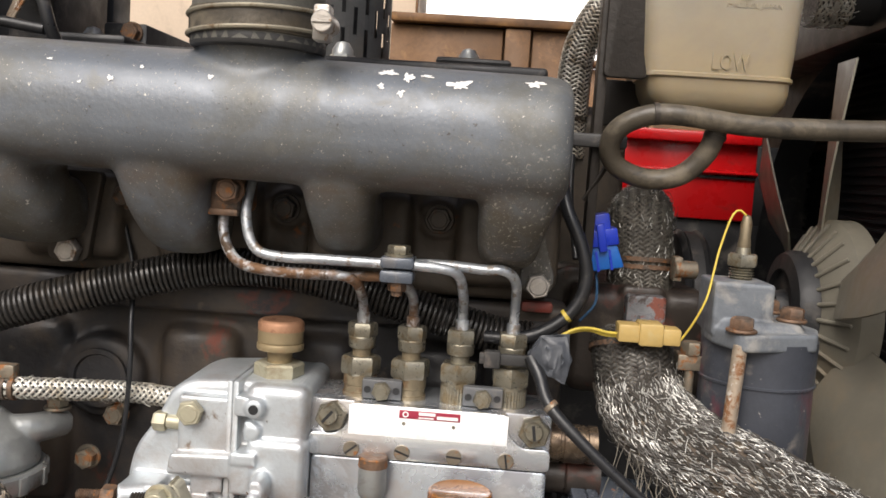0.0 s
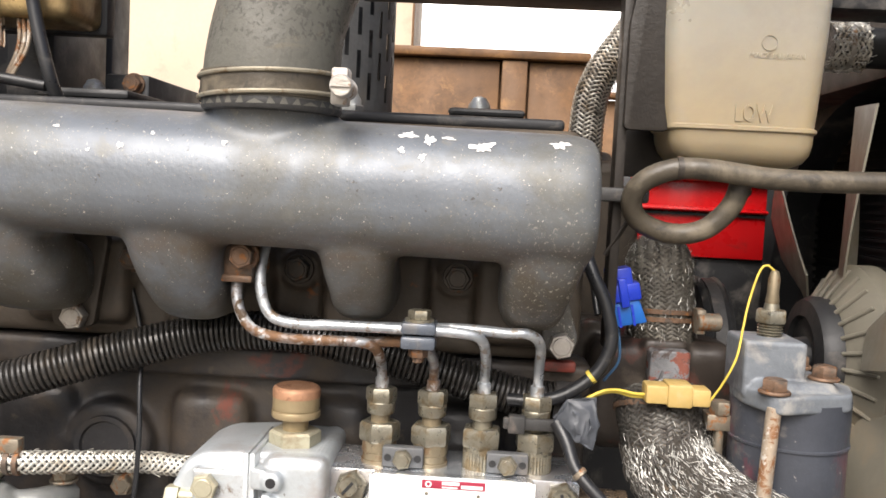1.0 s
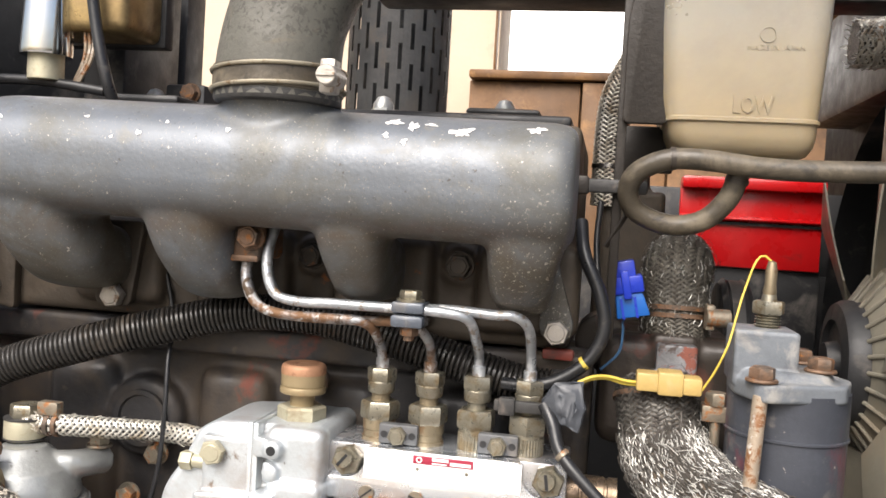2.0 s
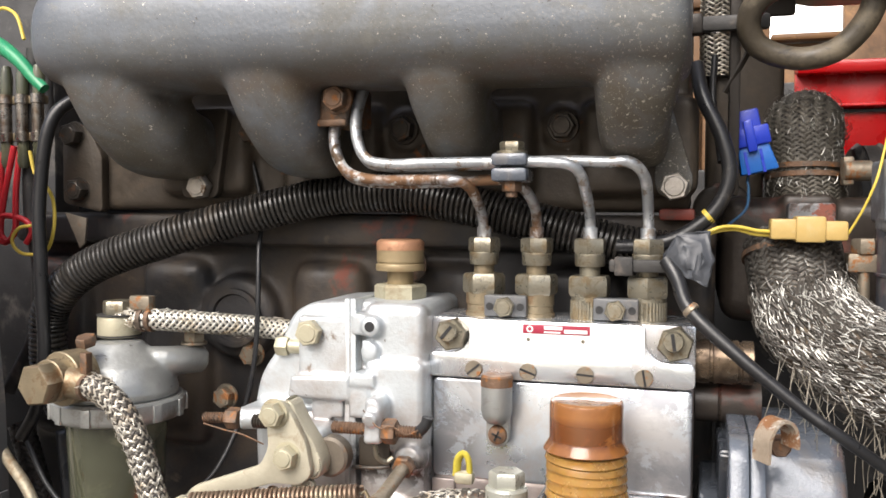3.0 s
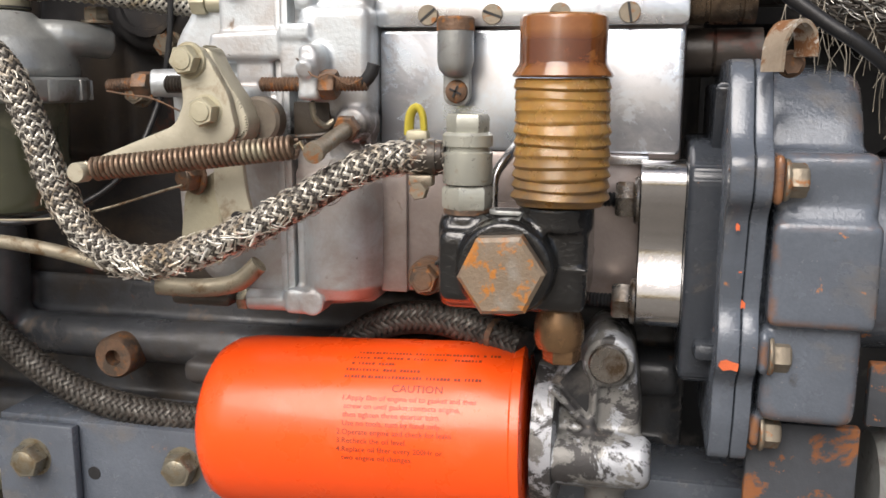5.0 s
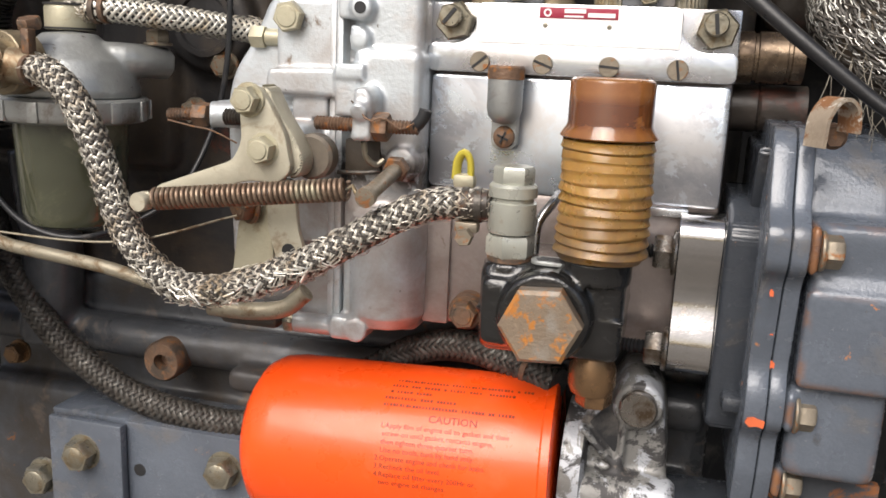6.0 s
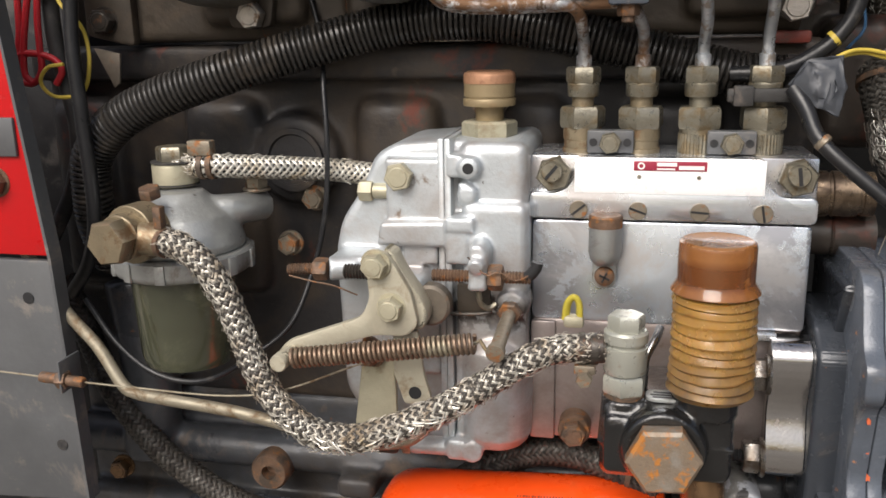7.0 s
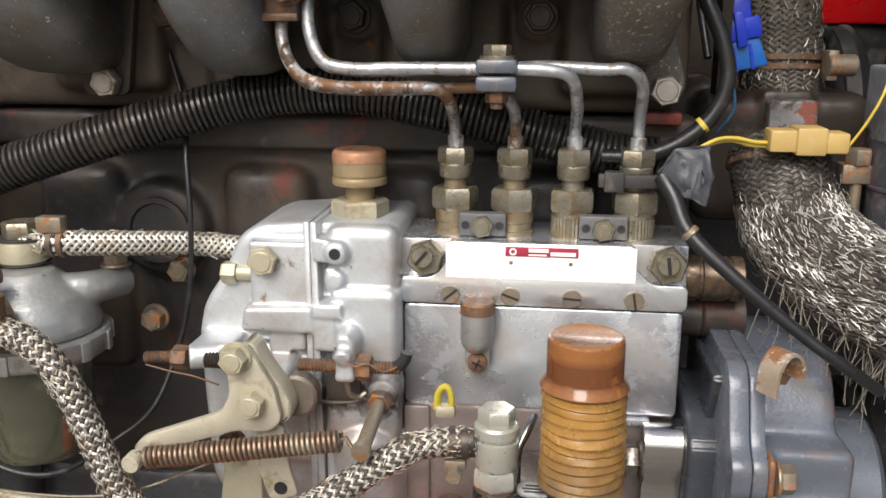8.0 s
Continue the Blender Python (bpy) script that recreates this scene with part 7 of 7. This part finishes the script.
bc = thing("blue_connector", "deep blue plug over a lighter blue socket on a cable", "connector", (0.105, 0.088, 1.13))
tilt = Matrix.Translation((0.1045, 0.080, 1.1300)) @ Matrix.Rotation(radians(-12), 4, "Y")
part("plug", box(-0.0088, 0.0072, -0.009, 0.009, -0.001, 0.0215, 0.0012), M_BLUE, bc, at=tilt)
part("rib", box(-0.0105, 0.0110, -0.0105, 0.0105, -0.0005, 0.0110, 0.0012), M_BLUE, bc, at=tilt)
part("latch", box(-0.0030, 0.0025, -0.0125, -0.0085, -0.004, 0.0150, 0.0008), M_BLUE, bc, at=tilt)
part("socket", prism([(-0.0085, -0.0005), (0.0095, -0.0005), (0.0125, -0.0165), (-0.0095, -0.0165)], "y", -0.0085, 0.0085, 0.0012), M_CYAN, bc, at=tilt)
for dx in (-0.005, 0.004):
    part("groove", box(dx - 0.0008, dx + 0.0008, -0.0096, -0.0085, -0.017, -0.003), M_BLUE, bc, at=tilt)
part("lead", tube([(0.1030, 0.080, 1.112), (0.1025, 0.078, 1.109), (0.103, 0.075, 1.105), (0.101, 0.06, 1.092), (0.090, 0.045, 1.082)], 0.0009, 8, 0.004), M_BLUELEAD, bc)
ch = thing("engine_harness", "black taped cable running down past the pump", "cable", (0.08, 0.03, 1.08))
part("cable", tube([(0.072, 0.05, 1.175), (0.0755, 0.035, 1.155), (0.086, 0.030, 1.132), (0.0905, 0.028, 1.110), (0.083, 0.027, 1.091), (0.066, 0.026, 1.077), (0.048, 0.026, 1.071), (0.03, 0.03, 1.07)], 0.0042, 12, 0.004), M_CABLE, ch)
part("cable", tube([(0.083, 0.11, 1.19), (0.082, 0.09, 1.16), (0.087, 0.07, 1.12)], 0.0022, 10, 0.004), M_CABLE, ch)
part("marker", lathe([(0.0043, -0.0012), (0.0046, -0.0012), (0.0046, 0.0012), (0.0043, 0.0012)], (0.0795, 0.027, 1.0875), (-0.9, 0, -0.75), 16), M_YWIRE, ch)
part("cable", tube([(0.058, 0.006, 1.064), (0.064, 0.0, 1.054), (0.0705, -0.010, 1.039), (0.092, -0.020, 1.0195), (0.1245, -0.028, 0.994), (0.142, -0.030, 0.982), (0.165, -0.02, 0.965)], lambda f, s: 0.0042 - 0.0012 * min(1, f * 1.4), 12, 0.004), M_CABLE, ch)
part("crimp", rod((0.0700, -0.0098, 1.0400), (0.0725, -0.0108, 1.0377), 0.0046), M_BOLT_R, ch)
tape = [Vector(p) for p in ((0.056, 0.004, 1.0650), (0.0635, 0.002, 1.0770), (0.0790, 0.004, 1.0790), (0.0815, 0.0, 1.0640), (0.0785, -0.002, 1.0500), (0.0690, -0.001, 1.0550))]
flag = loft([[p + Vector((0, 0.005, 0)) for p in tape], [p + Vector((0.0008, 0.002, 0.001)) for p in tape], [p for p in tape], [p.lerp(sum(tape, Vector()) / 6, 0.5) + Vector((0, -0.0022, 0)) for p in tape]])
bmesh.ops.triangulate(flag, faces=flag.faces[:])
bmesh.ops.subdivide_edges(flag, edges=flag.edges[:], cuts=2, use_grid_fill=True)
rng = random.Random(17)
for v in flag.verts:
    v.co += Vector((rng.uniform(-1, 1), rng.uniform(-1.2, 1.2), rng.uniform(-1, 1))) * 0.0009
part("tape_flag", flag, M_TAPE, ch, "crumpled grey tape flag", angle=60)
st = part("strap", box(0.0270, 0.0590, 0.010, 0.0145, 1.0565, 1.0635, 0.001), M_RUBBER, ch)
part("strap_block", box(0.0300, 0.0400, 0.008, 0.0155, 1.0545, 1.0650, 0.001), M_RUBBER, ch)

# ---- fan, pulley, radiator ----
fan = thing("cooling_fan", "milky white plastic cooling fan", "fan", (0.286, 0.178, 1.082))
FC = Vector((0.286, 0.178, 1.082))
part("hub", lathe([(0, 0.012), (0.044, 0.012), (0.050, 0.009), (0.068, -0.002), (0.073, -0.008), (0.073, -0.024), (0, -0.024)][::-1], FC, LEFT, 48), M_FAN, fan)
for i in range(26):
    a = 2 * math.pi * i / 26
    c, s = math.cos(a), math.sin(a)
    part("rib", rod(FC + Vector((-0.0130, c * 0.046, s * 0.046)), FC + Vector((0.0030, c * 0.070, s * 0.070)), 0.0017, 8), M_FAN, fan)
part("fan_clutch", lathe([(0, 0), (0.047, 0), (0.047, 0.010), (0.044, 0.015), (0.032, 0.017), (0.030, 0.013), (0.016, 0.013), (0.014, 0.022), (0, 0.022)], FC + Vector((-0.010, 0, 0)), LEFT, 44), M_BLACKSTEEL, fan, "black fan clutch")
for i in range(6):
    a = radians(93 + 60 * i)
    out_, side = Vector((0, math.cos(a), math.sin(a))), Vector((0, -math.sin(a), math.cos(a)))
    rws = []
    for k in range(9):
        f = k / 8
        rr = 0.066 + 0.126 * f
        w = 0.030 + 0.022 * math.sin(min(1, f * 1.1) * math.pi * 0.55)
        pitch = radians(-30 + 14 * f)
        ch_ = side * math.cos(pitch) + Vector((1, 0, 0)) * math.sin(pitch)
        nn = side * -math.sin(pitch) + Vector((1, 0, 0)) * math.cos(pitch)
        c = FC + out_ * rr
        rws.append([c - ch_ * w + nn * 0.004, c - nn * 0.0035, c + ch_ * w + nn * 0.004, c + ch_ * w + nn * 0.0055, c - nn * 0.001, c - ch_ * w + nn * 0.0055])
    part("blade", loft(rws), M_FAN, fan, angle=60)
pul = thing("fan_pulley", "black fan pulley with a drive belt", "pulley", (0.20, 0.17, 1.08))
part("wheel", lathe([(0, 0), (0.060, 0), (0.064, 0.004), (0.055, 0.011), (0.064, 0.018), (0.060, 0.022), (0, 0.022)], (0.176, 0.19, 1.075), RIGHT, 48), M_BLACKSTEEL, pul)
part("belt", lathe([(0.055, 0), (0.0625, 0.0015), (0.0625, 0.0105), (0.055, 0.012)], (0.181, 0.19, 1.075), RIGHT, 48), M_RUBBER, pul)
part("shaft", rod((0.15, 0.19, 1.075), (0.205, 0.19, 1.075), 0.016), M_BLACKSTEEL, pul)
rad = thing("radiator", "dark finned radiator behind a black fan shroud", "radiator", (0.42, 0.2, 0.80))
part("core", box(0.375, 0.43, -0.02, 0.55, 0.80, 1.34, 0.004), M_CORE, rad)
for i in range(60):
    z = 0.82 + i * 0.0085
    part("fin", box(0.3715, 0.376, 0.0, 0.53, z, z + 0.003), M_CORE, rad)
bm = bmesh.new()
n = 60
CY, CZ, RR = 0.190, 1.085, 0.206
inner = [bm.verts.new((0.302, CY + RR * math.cos(2 * math.pi * i / n), CZ + RR * math.sin(2 * math.pi * i / n))) for i in range(n)]
mid = [bm.verts.new((0.335, CY + RR * 1.01 * math.cos(2 * math.pi * i / n), CZ + RR * 1.01 * math.sin(2 * math.pi * i / n))) for i in range(n)]


def square(i):
    c, s = math.cos(2 * math.pi * i / n), math.sin(2 * math.pi * i / n)
    k = 1 / max(abs(c), abs(s))
    return CY + 0.07 + 0.36 * c * k, CZ + 0.25 * s * k


outer = [bm.verts.new((0.345, *square(i))) for i in range(n)]
for a, b in ((inner, mid), (mid, outer)):
    for i in range(n):
        bm.faces.new((a[i], a[(i + 1) % n], b[(i + 1) % n], b[i]))
bmesh.ops.solidify(bm, geom=bm.faces[:], thickness=0.003)
part("shroud", bm, M_BLACKSTEEL, rad, "black sheet fan shroud")
part("top_tank", box(0.30, 0.47, 0.06, 0.50, 1.295, 1.40, 0.006), M_BLACKSTEEL, rad)
part("neck", rod((0.279, 0.16, 1.316), (0.34, 0.16, 1.316), 0.0150), M_BLACKSTEEL, rad)

# ---- far side body panel, hood edge ----
rp2 = thing("far_side_panel", "bright red folded body panel on the far side", "panel", (0.25, 0.38, 1.0))
part("sheet", box(0.160, 0.298, 0.400, 0.410, 1.1405, 1.226, 0.002), M_RED, rp2)
# Black box paints the shaded area below the red sheet.
part("lower_shade", box(0.10, 0.30, 0.405, 0.46, 1.02, 1.1400, 0.002), M_BLACKSTEEL, rp2)
part("top_lip", box(0.160, 0.298, 0.387, 0.413, 1.2185, 1.2305, 0.003), M_RED, rp2)
part("fold", prism([(0.4, 1.1925), (0.3925, 1.1905), (0.3925, 1.1885), (0.4, 1.1860)], "x", 0.160, 0.298, 0.0005), M_RED, rp2)
# Thin dark strip paints the shade in the crease below the fold.
part("crease_shade", box(0.160, 0.298, 0.3975, 0.403, 1.1835, 1.1862), M_BLACKSTEEL, rp2)
hd_ = thing("hood_rail", "black steel hood rail above the engine", "rail", (0.3, 0.09, 1.32))
part("rail", box(-0.085, 0.95, 0.08, 0.12, 1.3255, 1.36, 0.004), M_BLACKSTEEL, hd_)

for ob in bpy.data.objects:
    if ob.name.split(".")[0] in ("wire_fray", "strand_fringe", "weave_fray", "sheath", "frayed_end", "printed_line"):
        tagged(ob, kind="stuff")
